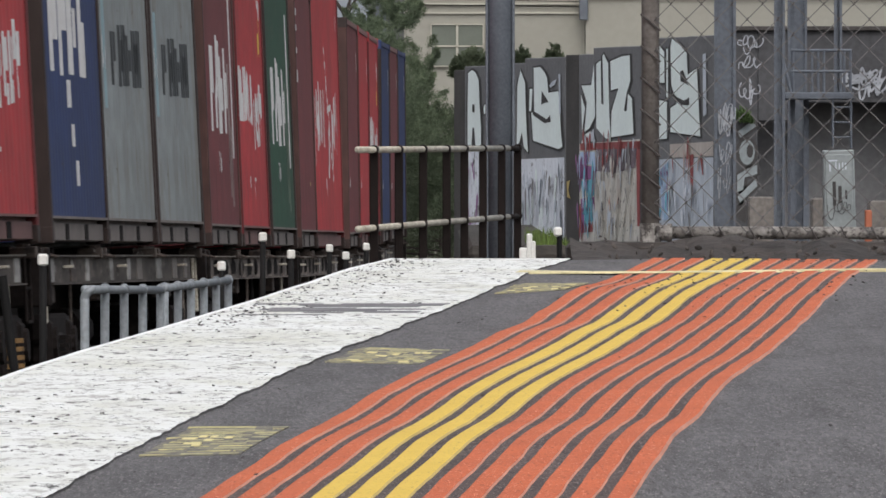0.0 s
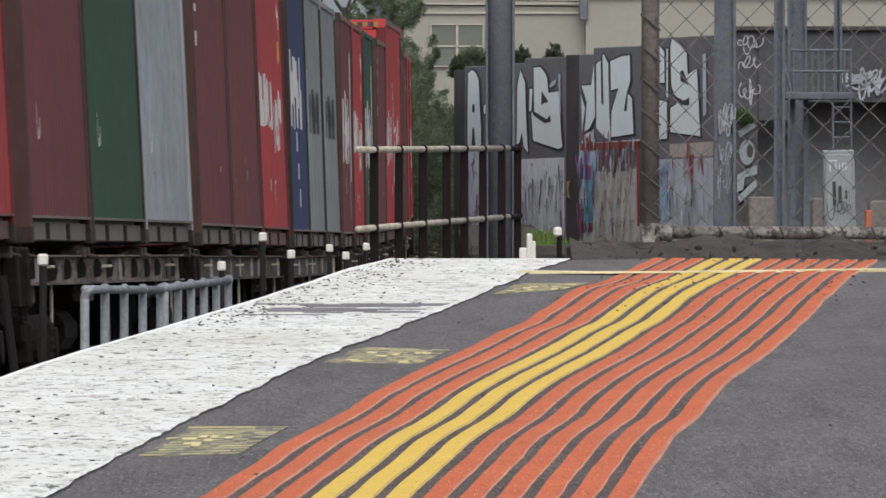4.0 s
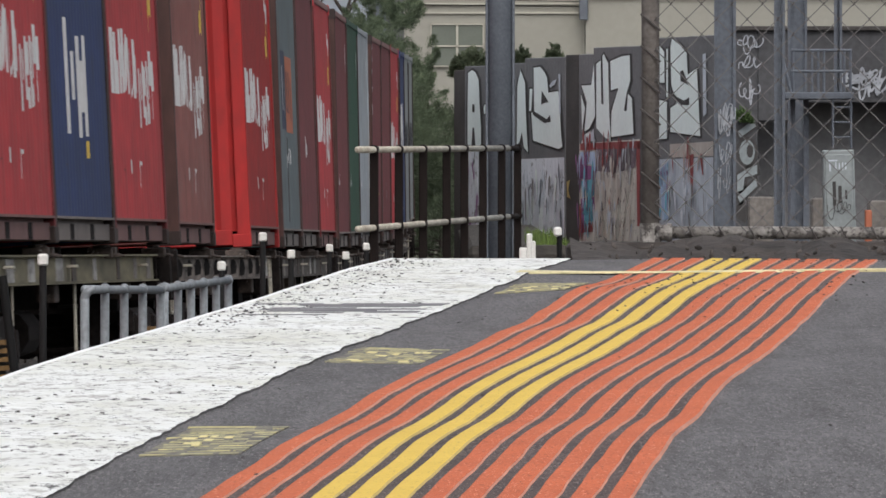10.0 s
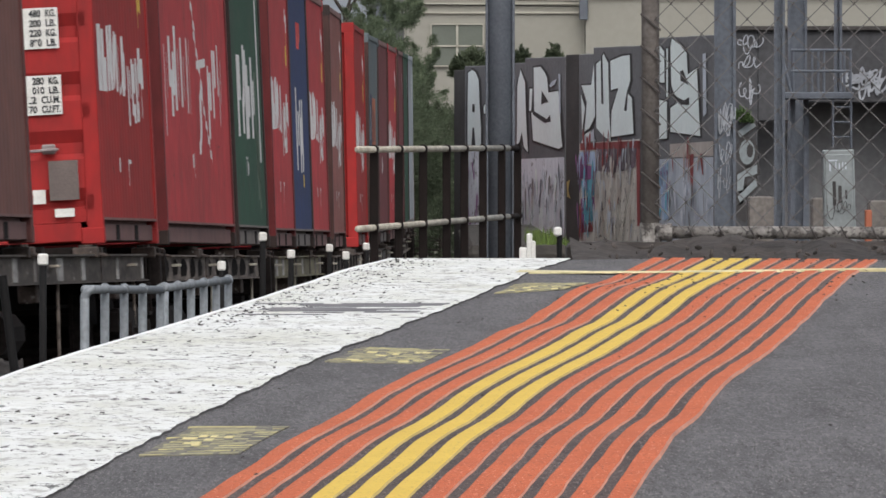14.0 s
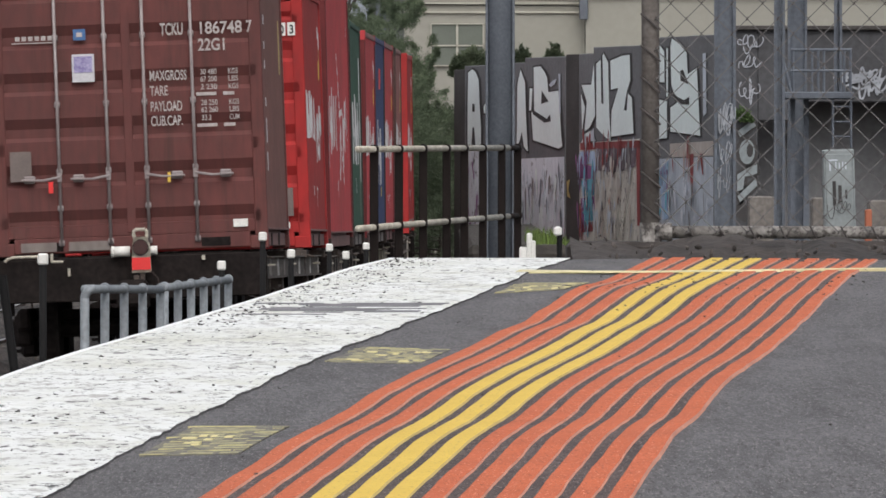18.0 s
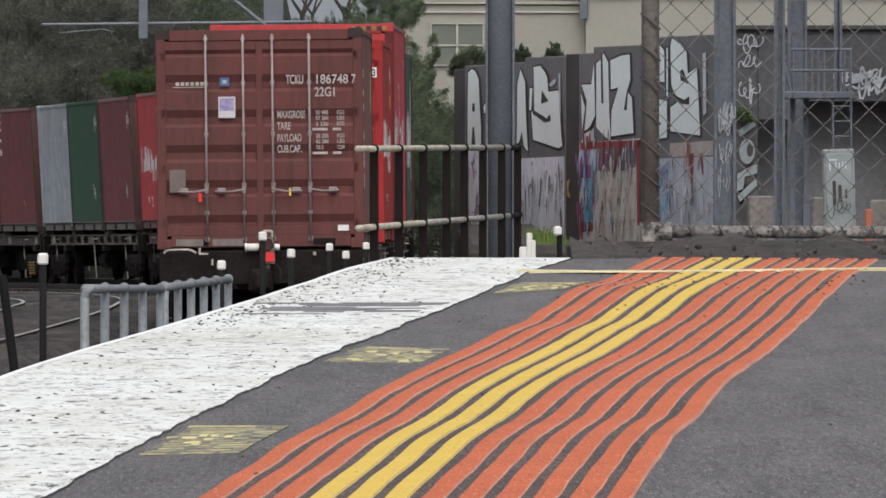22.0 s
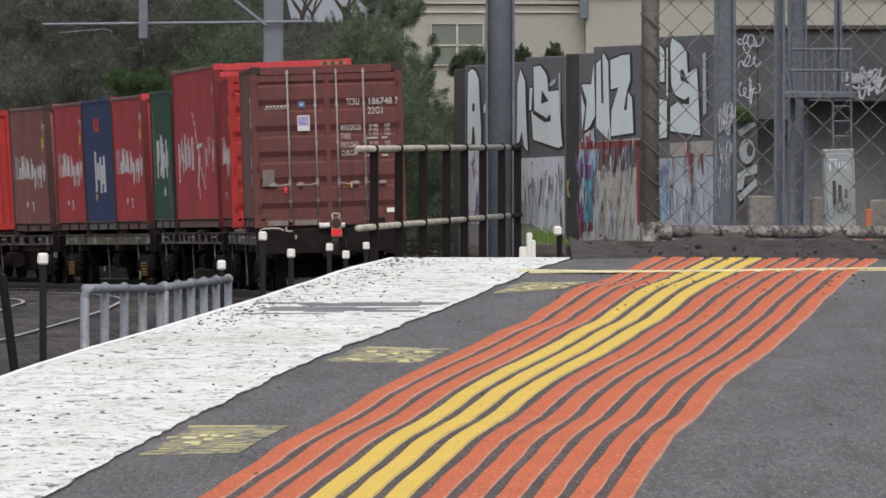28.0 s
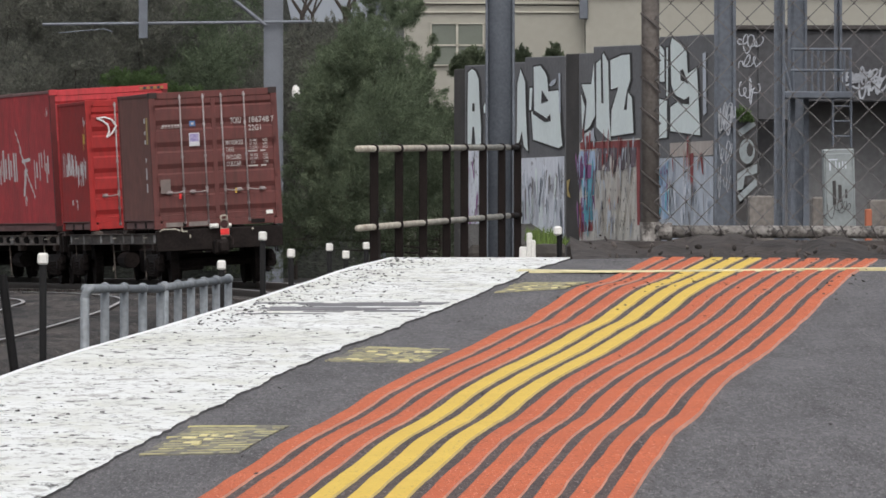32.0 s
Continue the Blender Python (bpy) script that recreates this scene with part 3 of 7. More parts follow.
def doors(parent, W, Hh, paint, rear=True, plain=False):
    """A pair of container doors in the end frame at y = 0, facing -y."""
    for i in (0, 1):
        x0, x1 = (-W / 2 + 0.115, -0.006) if i == 0 else (0.006, W / 2 - 0.115)
        bm = bmesh.new()
        bands = 5
        h = (Hh - 0.52) / bands
        prof = [(0.075, 0.16), (0.012, 0.16), (0.012, 0.26)]
        for k in range(bands):
            z = 0.26 + k * h
            prof += [(0.045, z + h * 0.02), (0.045, z + h * 0.12), (0.006, z + h * 0.34), (0.006, z + h * 0.84), (0.045, z + h * 0.93)]
        prof += [(0.012, Hh - 0.24), (0.012, Hh - 0.14), (0.075, Hh - 0.14)]
        prev = None
        for y, z in prof:
            a, b = bm.verts.new((x0, y, z)), bm.verts.new((x1, y, z))
            if prev:
                bm.faces.new((prev[0], prev[1], b, a))
            prev = (a, b)
        d = part("door", bm, paint, parent)
        if i == 1:
            bm = bmesh.new()
            box(bm, -0.04, 0.04, 0.004, 0.028, 0.18, Hh - 0.16, 0.006)
            part("door_seal", bm, paint, d)
        if plain:
            continue
        for rx, dx in (((-0.63, 0.36), (-0.19, 0.36)) if i == 0 else ((0.155, -0.36), (0.59, -0.36))):
            bm = bmesh.new()
            tube(bm, (rx, -0.022, 0.08), (rx, -0.022, Hh - 0.06), 0.0145, seg=8)
            for z in (0.11, 0.42, 0.75, 1.35, 1.95, Hh - 0.12):
                box(bm, rx - 0.026, rx + 0.026, -0.03, 0.012, z - 0.028, z + 0.028, 0.008)
            part("lock_rod", bm, ROD, d, "dull zinc lock rod with brackets", True)
            bm = bmesh.new()
            box(bm, rx - 0.02, rx + 0.02, -0.05, -0.03, 0.66, 0.74)
            tube(bm, (rx, -0.05, 0.70), (rx - dx * 0.4, -0.055, 0.675), 0.012, seg=6)
            tube(bm, (rx - dx * 0.4, -0.055, 0.675), (rx - dx * 0.95, -0.05, 0.68), 0.011, seg=6)
            box(bm, rx - dx * 0.75 - 0.05, rx - dx * 0.75 + 0.05, -0.04, 0.01, 0.65, 0.72, 0.01)
            part("door_handle", bm, ROD, d, "zinc door handle")
        for z in (0.3, 0.95, 1.6, Hh - 0.32):
            bm = bmesh.new()
            hx = x0 - 0.03 if i == 0 else x1 + 0.03
            box(bm, hx - 0.035, hx + 0.035, 0.0, 0.05, z - 0.06, z + 0.06, 0.008)
            part("hinge", bm, paint, d)


def end_wall(parent, W, Hh, y, paint):
    bm = bmesh.new()
    prof = []
    n = 8
    span = W - 0.2
    for i in range(n):
        x = -span / 2 + i * span / n
        p = span / n
        prof += [(x, 0.0), (x + p * 0.3, 0.0), (x + p * 0.46, -0.04), (x + p * 0.78, -0.04), (x + p * 0.94, 0.0)]
    prev = None
    for x, d in prof + [(span / 2, 0.0)]:
        a, b = bm.verts.new((x, y + d, 0.14)), bm.verts.new((x, y + d, Hh - 0.1))
        if prev:
            bm.faces.new((a, prev[0], prev[1], b))
        prev = (a, b)
    part("end_wall", bm, paint, parent)


# groups of upright strokes that stand in for painted words: no letters
GLYPHS = [
    ((0, 0.0, 0, 0.95), (0.42, 0.1, 0.42, 0.7)),
    ((0, 0.05, 0, 0.6), (0.35, 0.0, 0.35, 1.05)),
    ((0.1, -0.3, 0.1, 0.7), (0.5, 0.1, 0.5, 0.62)),
    ((0, 0.3, 0, 1.0), (0.3, -0.1, 0.3, 0.55), (0.6, 0.2, 0.6, 0.8)),
    ((0.05, 0.0, 0.05, 0.62), (0.45, -0.35, 0.45, 0.75)),
    ((0, 0.1, 0, 0.9), (0.3, 0.0, 0.62, 0.35)),
    ((0.1, 0.55, 0.5, 1.0), (0.25, 0.0, 0.25, 0.5)),
]
ONE_BAR = [((0.2, 0, 0.2, 1),)]
BLOCKS = [
    ((0, 0, 0, 1), (0.42, 0, 0.42, 1)),
    ((0, 0, 0, 0.98), (0.33, 0.25, 0.33, 0.75), (0.64, 0.02, 0.64, 1)),
    ((0.04, 0, 0.04, 1), (0.44, 0.45, 0.44, 1)),
    ((0, 0, 0, 1), (0.40, 0, 0.40, 0.55)),
    ((0.05, 0.05, 0.4, 1), (0.66, 0, 0.66, 0.95)),
    ((0, 0, 0, 1), (0.5, 0.3, 0.5, 0.72)),
]


def wall_dip(y, length):
    """How far the corrugated side wall lies inside its outer faces at y."""
    n = max(1, round((length - 0.3) / 0.278))
    p = (length - 0.3) / n
    u = (y - 0.15) / p
    return float(np.interp(u - math.floor(u), [0.0, 0.30, 0.46, 0.78, 0.94, 1.0], [0.0, 0.0, 0.008, 0.008, 0.0, 0.0]))


def letter(parent, side, y, z, w, h, glyph, stroke, material, length, name="letter"):
    """One painted letter: strokes laid on the corrugated side wall; stroke: its widths along and up the wall."""
    bm = bmesh.new()
    n = max(1, round((length - 0.3) / 0.278))
    pitch = (length - 0.3) / n
    for a, b, c, d in glyph:
        p, q = Vector((y + a * w, z + b * h)), Vector((y + c * w, z + d * h))
        if q.x < p.x:
            p, q = q, p
        up = abs(q.y - p.y) > 1.2 * (q.x - p.x)
        half = stroke[0 if up else 1] * 0.5
        if q.x - p.x < 0.01:
            lo, hi = sorted((p.y, q.y))
            quad = [(p.x - half, lo), (p.x + half, lo), (p.x + half, hi), (p.x - half, hi)]
        elif up:
            quad = [(p.x - half, p.y), (p.x + half, p.y), (q.x + half, q.y), (q.x - half, q.y)]
        else:
            quad = [(p.x - stroke[0] * 0.4, p.y - half), (q.x + stroke[0] * 0.4, q.y - half), (q.x + stroke[0] * 0.4, q.y + half), (p.x - stroke[0] * 0.4, p.y + half)]
        bm.faces.new([bm.verts.new((0.0, *k)) for k in quad])
    ya, yb = min(v.co.y for v in bm.verts), max(v.co.y for v in bm.verts)
    for i in range(max(0, int((ya - 0.15) / pitch)), min(n, int((yb - 0.15) / pitch) + 1)):
        for u in (0.0, 0.30, 0.46, 0.78, 0.94):
            yc = 0.15 + (i + u) * pitch
            if ya < yc < yb:
                bmesh.ops.bisect_plane(bm, geom=list(bm.verts) + list(bm.edges) + list(bm.faces), plane_co=(0, yc, 0), plane_no=(0, 1, 0))
    for v in bm.verts:
        v.co.x = side * (2.438 / 2 - 0.0105 - wall_dip(v.co.y, length))
    return part(name, bm, material, parent)


def lettering(parent, rng, side, y0, y1, z0, z1, material, length, n=9, ragged=0.5, glyphs=None, fat=(0.24, 0.12)):
    step = (y1 - y0) / n
    h = z1 - z0
    for i in range(n):
        k = i if side > 0 else n - 1 - i
        g = rng.choice(glyphs or GLYPHS)
        if side < 0:
            g = [(0.7 - a, b, 0.7 - c, d) for a, b, c, d in g]
        letter(parent, side, y0 + k * step, z0 + h * ragged * rng.uniform(-0.12, 0.12), step, h * rng.uniform(0.85, 1.12), g,
               (max(0.03, step * fat[0]), h * fat[1]), material, length)


def container(paint_name, length, height, q, label, marks=(), door_rear=True, mirror=True, detail=False):
    """An ISO-type container, its length fitted to the camera's view, its rear end at q metres ahead of the tail; x
    right, y ahead, z up from the deck.
    """
    W = 2.438
    paint = PAINT[paint_name]
    c = thing("shipping_container", Matrix(), label, "container", "containers on the freight train")
    for sgn, nm in ((1, "side_wall"), (-1, "side_wall")):
        bm = bmesh.new()
        corrugated(bm, length, 0.175, height - 0.06, sgn * (W / 2 - 0.012), sgn)
        part(nm, bm, PAINT["lit_side_brown"] if paint_name == "brown" else paint, c, smooth=True)
        bm = bmesh.new()
        box(bm, sgn * (W / 2 - 0.06), sgn * W / 2, 0.16, length - 0.16, height - 0.075, height - 0.012, 0.006)
        part("top_rail", bm, TOP_DUST if paint_name in ("red", "maroon", "tan") else paint, c)
        # dusty bottom rail set back under a lip; fork slots' shade laid on as dark panels
        x0 = sgn * (W / 2 - 0.075)
        grime = RAIL_RED if paint_name in ("bright", "brown", "red", "tan") else RAIL_GRIME
        bm = bmesh.new()
        box(bm, x0, sgn * (W / 2 - 0.035), 0.12, length - 0.12, 0.025, 0.14)
        rail = part("bottom_rail", bm, grime, c)
        bm = bmesh.new()
        box(bm, sgn * (W / 2 - 0.16), x0, 0.12, length - 0.12, 0.02, 0.18)
        part("rail_web", bm, grime, rail)
        bm = bmesh.new()
        box(bm, x0, sgn * (W / 2 + 0.002), 0.12, length - 0.12, 0.168, 0.186)
        part("rail_lip", bm, grime, rail)
        for u in ((1 / 3, 2 / 3) if length < 8 else ()):
            y = length * u
            bm = bmesh.new()
            box(bm, sgn * (W / 2 - 0.06), sgn * (W / 2 - 0.031), y - 0.16, y + 0.16, 0.027, 0.138)
            part("fork_slot", bm, UNDER, rail, "fork slot, its shade a flat dark panel")
    bm = bmesh.new()
    box(bm, -W / 2 + 0.05, W / 2 - 0.05, 0.1, length - 0.1, height - 0.045, height - 0.02)
    for i in range(int(length / 0.35)):
        y = 0.3 + i * 0.35
        if y < length - 0.3:
            box(bm, -W / 2 + 0.1, W / 2 - 0.1, y, y + 0.14, height - 0.02, height - 0.008)
    part("roof", bm, paint, c)
    bm = bmesh.new()
    box(bm, -W / 2 + 0.1, W / 2 - 0.1, 0.1, length - 0.1, 0.10, 0.14)
    part("floor", bm, UNDER, c)
    for sx in (-1, 1):
        for y in (0.0, length):
            ys = 1 if y == 0 else -1
            bm = bmesh.new()
            box(bm, sx * (W / 2 - 0.115), sx * W / 2, y, y + ys * 0.155, 0.1, height - 0.1, 0.008)
            # post paint carries the shade of the gap in its colour
            part("corner_post", bm, paint if paint_name in ("bright", "brown", "pale") else (SHADED_RED if paint_name == "red" else POST_BROWN if paint_name in ("tan", "maroon", "steel") else POST_RUST_SHADE), c)
            for z in (0.0, height - 0.118):
                bm = bmesh.new()
                box(bm, sx * (W / 2 - 0.16), sx * (W / 2 + 0.003), y - ys * 0.003, y + ys * 0.178, z, z + 0.118, 0.008)
                box(bm, sx * (W / 2 - 0.11), sx * (W / 2 - 0.05), y - ys * 0.004, y - ys * 0.0035, z + 0.03, z + 0.09)
                part("corner_casting", bm, CASTING if z > 1 and paint_name in ("brown", "maroon", "tan") else (paint if z > 1 or paint_name in ("bright", "brown") else POST_RUST_SHADE), c)
    for y in (0.0, length):
        ys = 1 if y == 0 else -1
        bm = bmesh.new()
        box(bm, -W / 2 + 0.16, W / 2 - 0.16, y, y + ys * 0.09, 0.02, 0.155, 0.006)
        part("end_sill", bm, paint, c)
        bm = bmesh.new()
        box(bm, -W / 2 + 0.16, W / 2 - 0.16, y, y + ys * 0.09, height - 0.135, height - 0.01, 0.006)
        part("end_header", bm, paint, c)
    if door_rear:
        doors(c, W, height, paint, plain=not detail)
    else:
        end_wall(c, W, height, 0.05, paint)
    end_wall(c, W, height, length - 0.05, paint)
    a, b = next(w for w in WAGONS if w[0] <= q < w[1])
    MOVERS.append((c, q, a, b))
    return c


def side_marks(c, kind, length, height, paint_green=False):
    for side in (1, -1):
        rng = random.Random(kind)          # the same words on every container of a kind

        def line(y0, y1, z0, z1, material, **k):
            lettering(c, rng, side, y0, y1, z0, z1, material, length, **k)

        def code(y0, y1, z0, z1, material, **k):          # measured from the right-hand end
            if side > 0:
                y0, y1 = length - y1, length - y0
            line(y0, y1, z0, z1, material, **k)

        def left(y):          # measured from the left-hand end
            return y if side > 0 else length - y

        if kind == "script":          # block capitals that run out into ragged white script
            for y0, y1, z0, z1, n, g, rag, fat in ((0.5, 2.5, 1.10, 1.56, 4, BLOCKS, 0.25, (0.30, 0.10)), (2.55, 5.15, 1.06, 1.50, 6, GLYPHS, 0.7, (0.34, 0.11))):
                y0, y1 = sorted((left(y0), left(y1)))
                line(y0, y1, z0, z1, MARK, n=n, ragged=rag, glyphs=g, fat=fat)
            for u in (3.5, 4.1, 4.45, 4.9):          # drips of the script
                letter(c, side, left(u), rng.uniform(0.86, 0.98), 0.3, rng.uniform(0.1, 0.2), ((0, 0, 0, 1),), (0.09, 0.1), MARK, length, "paint_drip")
            code(0.35, 0.75, 2.1, 2.3, MARK, n=3, ragged=0.2)
            code(0.5, 0.95, 1.72, 2.02, MARK_YELLOW, n=2, ragged=0.2, fat=(0.5, 0.2))
            letter(c, side, left(2.2), 0.52, 0.3, 0.10, ((0, 0, 0, 1),), (0.16, 0.1), MARK, length, "code_mark")
            letter(c, side, left(3.1), 0.42, 0.3, 0.20, ((0, 0, 0, 1), (0, 0.9, 0.6, 0.9)), (0.12, 0.03), MARK, length, "scuff")
        elif kind == "dashes":
            for z, h in ((2.42, 0.07), (2.27, 0.07), (2.12, 0.06), (1.90, 0.06), (1.62, 0.12)):
                letter(c, side, left(0.8), z, 0.3, h, ((0, 0, 0, 1),), (0.30, 0.03), MARK, length, "code_mark")
            letter(c, side, left(4.0), 0.55, 0.3, 0.12, ((0, 0, 0.4, 1),), (0.10, 0.03), MARK_PALE, length, "scuff")
        elif kind == "scuffs":
            for u, z, h, w in ((0.55, 0.62, 0.34, 0.10), (0.75, 0.55, 0.22, 0.06), (3.2, 0.57, 0.10, 0.28), (2.9, 0.68, 0.10, 0.06), (1.0, 0.42, 0.16, 0.05)):
                letter(c, side, left(u), z, 0.3, h, ((0, 0, 0.2, 1),), (w, 0.03), SCUFF, length, "scuff")
        elif kind == "big_script":
            for u0, u1, n in ((0.7, 5.0, 5), (7.3, 9.9, 3)):
                y0, y1 = sorted((left(u0), left(u1)))
                line(y0, y1, 1.08, 1.72, MARK, n=n, ragged=0.4, fat=(0.20, 0.07), glyphs=BLOCKS + GLYPHS[:4])
            for u0, z0, u1, z1, wide in ((4.9, 2.12, 5.6, 1.66, 0.20), (5.6, 1.70, 6.3, 1.24, 0.42), (6.2, 1.30, 7.4, 0.72, 0.26), (6.2, 1.30, 5.8, 0.74, 0.30), (5.7, 1.46, 6.9, 1.50, 0.2)):
                letter(c, side, 0.0, 0.0, 1.0, 1.0, ((left(u0), z0, left(u1), z1),), (wide, 0.07), MARK, length, "swash")
            code(0.5, 0.9, 2.35, 2.55, MARK, n=3, ragged=0.2)
            line(4.5, 4.9, 0.6, 0.8, MARK, n=2, ragged=0.3)
        elif kind == "block":
            for u, z, h, w in ((4.35, 0.60, 0.95, 0.42), (4.55, 0.42, 0.6, 0.5), (4.75, 0.34, 0.4, 0.3)):
                letter(c, side, left(u), z, 0.3, h, ((0, 0, 0, 1),), (w, 0.03), SCUFF_GREEN if paint_green else SCUFF, length, "faded_patch")
            line(1.3, length - 1.2, 0.95, 1.68, MARK, n=4, ragged=0.15, glyphs=BLOCKS, fat=(0.40, 0.14))
            line(length - 0.75, length - 0.45, 0.75, 2.2, MARK, n=1, ragged=0.1, glyphs=ONE_BAR, fat=(0.5, 0.03))
            line(2.2, 2.8, 0.62, 0.78, MARK, n=2, ragged=0.4, fat=(0.4, 0.2))
        elif kind == "large_block":
            line(0.9, length - 1.0, 1.16, 1.82, MARK, n=4, ragged=0.15, glyphs=BLOCKS, fat=(0.40, 0.14))
            for k in range(3):
                line(2.9 - 0.25 * k, 3.4 - 0.25 * k, 0.4 + 0.27 * k, 0.58 + 0.27 * k, MARK, n=1, ragged=0.1, glyphs=ONE_BAR, fat=(0.7, 0.3))
        elif kind == "black_block":
            line(1.5, length - 0.9, 1.16, 1.60, MARK_BLACK, n=4, ragged=0.2, glyphs=BLOCKS, fat=(0.46, 0.15))
            line(0.5, 1.0, 1.25, 1.55, MARK, n=2, ragged=0.2, fat=(0.4, 0.2))
            letter(c, side, left(0.75), 0.98, 0.3, 0.8, ((0, 0, 0, 1),), (0.3, 0.05), SKY_SMEAR, length, "faded_patch")
        elif kind == "square":
            letter(c, side, left(3.35), 1.10, 1.0, 0.72, ((0, 0, 0, 1),), (1.9, 0.7), MARK_ORANGE, length, "logo")
            letter(c, side, left(1.75), 1.12, 1.0, 0.74, ((0, 0, 0, 1),), (1.2, 0.7), MARK_BLUE, length, "logo")
            for u, z, h, w in ((1.45, 1.30, 0.42, 0.22), (1.95, 1.24, 0.36, 0.2)):
                letter(c, side, left(u), z, 0.3, h, ((0, 0, 0, 1),), (w, 0.05), MARK, length, "logo_stroke")
            for u, z, h, w in ((2.75, 1.28, 0.40, 0.16), (3.3, 1.34, 0.34, 0.16), (3.8, 1.22, 0.40, 0.16), (3.05, 1.28, 0.05, 0.6)):
                letter(c, side, left(u), z, 0.3, h, ((0, 0, 0, 1),), (w, 0.05), MARK_BLUE, length, "logo_stroke")
            y0, y1 = sorted((left(2.2), left(3.7)))
            line(y0, y1, 0.80, 0.94, MARK, n=3, fat=(0.4, 0.2))
            for u, z, h in ((2.4, 0.05, 0.8), (4.3, 0.2, 0.5)):          # rust runs
                letter(c, side, left(u), 0.2 + z, 0.3, h, ((0, 0, 0.1, 1),), (0.09, 0.05), RUST_RUN, length, "rust_run")
        elif kind == "codes":
            code(0.35, 0.8, 2.05, 2.35, MARK, n=3, ragged=0.2)
            line(1.2, 1.5, 0.7, 0.95, MARK, n=2, ragged=0.4)
        elif kind == "yellow":
            for z, h in ((0.55, 0.30), (0.90, 0.10), (1.02, 0.38), (1.44, 0.06), (1.54, 0.30), (1.90, 0.42)):
                letter(c, side, left(0.32), z, 0.3, h, ((0, 0, 0, 1),), (0.13, 0.03), MARK_PALE, length, "code_mark")
            line(2.4, 2.8, 0.9, 1.1, MARK, n=2)
        elif kind == "upright":
            line(1.9, 3.9, 0.75, 1.5, MARK, n=2, ragged=0.2, glyphs=BLOCKS, fat=(0.34, 0.12))
            letter(c, side, 3.0, 1.95, 1.0, 0.26, ((0, 0, 0, 1), (0.25, 0.3, 0.25, 1.0)), (0.7, 0.2), RED, length, "logo")
            line(3.4, 3.9, 0.60, 0.72, MARK_YELLOW, n=1, glyphs=ONE_BAR, fat=(0.6, 0.5))


def words(parent, text, x, z, size, material, width, y=-0.004, name="stencilled_text", bold=0.0):
    cu = bpy.data.curves.new(name, "FONT")
    cu.body, cu.size, cu.extrude, cu.offset = text, size, 0.0008, bold
    tmp = new(name, cu)
    bpy.context.view_layer.update()
    me = bpy.data.meshes.new_from_object(tmp.evaluated_get(bpy.context.evaluated_depsgraph_get()))
    bpy.data.objects.remove(tmp)
    wide = max(v.co.x for v in me.vertices)
    for v in me.vertices:
        v.co.x *= width / wide
    me.materials.clear()
    me.materials.append(material)
    ob = new(name, me)
    ob.parent, ob.location, ob.rotation_euler = parent, (x, y, z), (radians(90), 0, 0)
    return ob


def plate(parent, name, x0, x1, z0, z1, material, y=-0.004, label=""):
    bm = bmesh.new()
    box(bm, x0, x1, y - 0.002, y + 0.002, z0, z1)
    return part(name, bm, material, parent, label)


def tail_door_marks(c):
    o = -1.219
    W = MARK_TAIL
    for x0, x1 in ((-0.57, -0.20), (-1.0, -0.68)):
        plate(c, "rubbed_patch", x0, x1, 0.035, 0.118, RAIL_GRIME, -0.007, "bare grey patch rubbed into the sill")
    for text, x, z, wd in (("TCKU", 1.535, 1.94, 0.205), ("186748", 1.87, 1.94, 0.40), ("7", 2.305, 1.94, 0.055), ("22G1", 1.87, 1.79, 0.24)):
        words(c, text, o + x, z, 0.15, W, wd, bold=0.003)
    for text, z, wd in (("MAXGROSS", 1.535, 0.335), ("TARE", 1.40, 0.16), ("PAYLOAD", 1.26, 0.285), ("CUB.CAP.", 1.13, 0.285)):
        words(c, text, o + 1.425, z, 0.125, W, wd, bold=0.002)
    for text, unit, z in (("30 480", "KGS", 1.575), ("67 200", "LBS", 1.51), ("2 230", "KGS", 1.44), ("28 250", "KGS", 1.30), ("62 260", "LBS", 1.235), ("33.2", "CUM", 1.165)):
        words(c, text, o + 1.88, z, 0.068, W, 0.15 if len(text) > 4 else 0.09, bold=0.001)
        words(c, unit, o + 2.13, z, 0.068, W, 0.09, bold=0.001)
    for z in (1.385, 1.105):
        plate(c, "unreadable_line", o + 1.84, o + 2.02, z, z + 0.03, W)
        plate(c, "unreadable_line", o + 2.08, o + 2.18, z, z + 0.03, W)
    for k in range(6):
        plate(c, "maker_mark", o + 0.235 + k * 0.058, o + 0.275 + k * 0.058, 1.93, 1.97, W)
    plate(c, "maker_mark", o + 0.20, o + 0.60, 1.905, 1.914, W)
    plate(c, "class_label", o + 0.755, o + 0.865, 1.92, 2.02, PLATE_BLUE, label="small blue square label")
    plate(c, "class_mark", o + 0.785, o + 0.835, 1.95, 1.99, W, -0.008)
    plate(c, "placard", o + 0.735, o + 0.935, 1.545, 1.795, PLACARD, label="white placard with a violet block")
    plate(c, "placard_block", o + 0.752, o + 0.918, 1.63, 1.775, VIOLET, -0.008)
    plate(c, "data_plate", o + 0.15, o + 0.34, 0.67, 0.94, GREY_PLATE, -0.03, "dull grey data plate")
    plate(c, "seal_tag", o + 0.49, o + 0.53, 0.56, 0.66, RED, -0.06, "red seal tag")
    plate(c, "seal_tag", o + 1.56, o + 1.585, 0.62, 0.71, MARK_YELLOW, -0.06, "yellow seal tag")
    plate(c, "label_strip", o + 2.13, o + 2.26, 0.20, 0.27, WHITE, label="small white label")


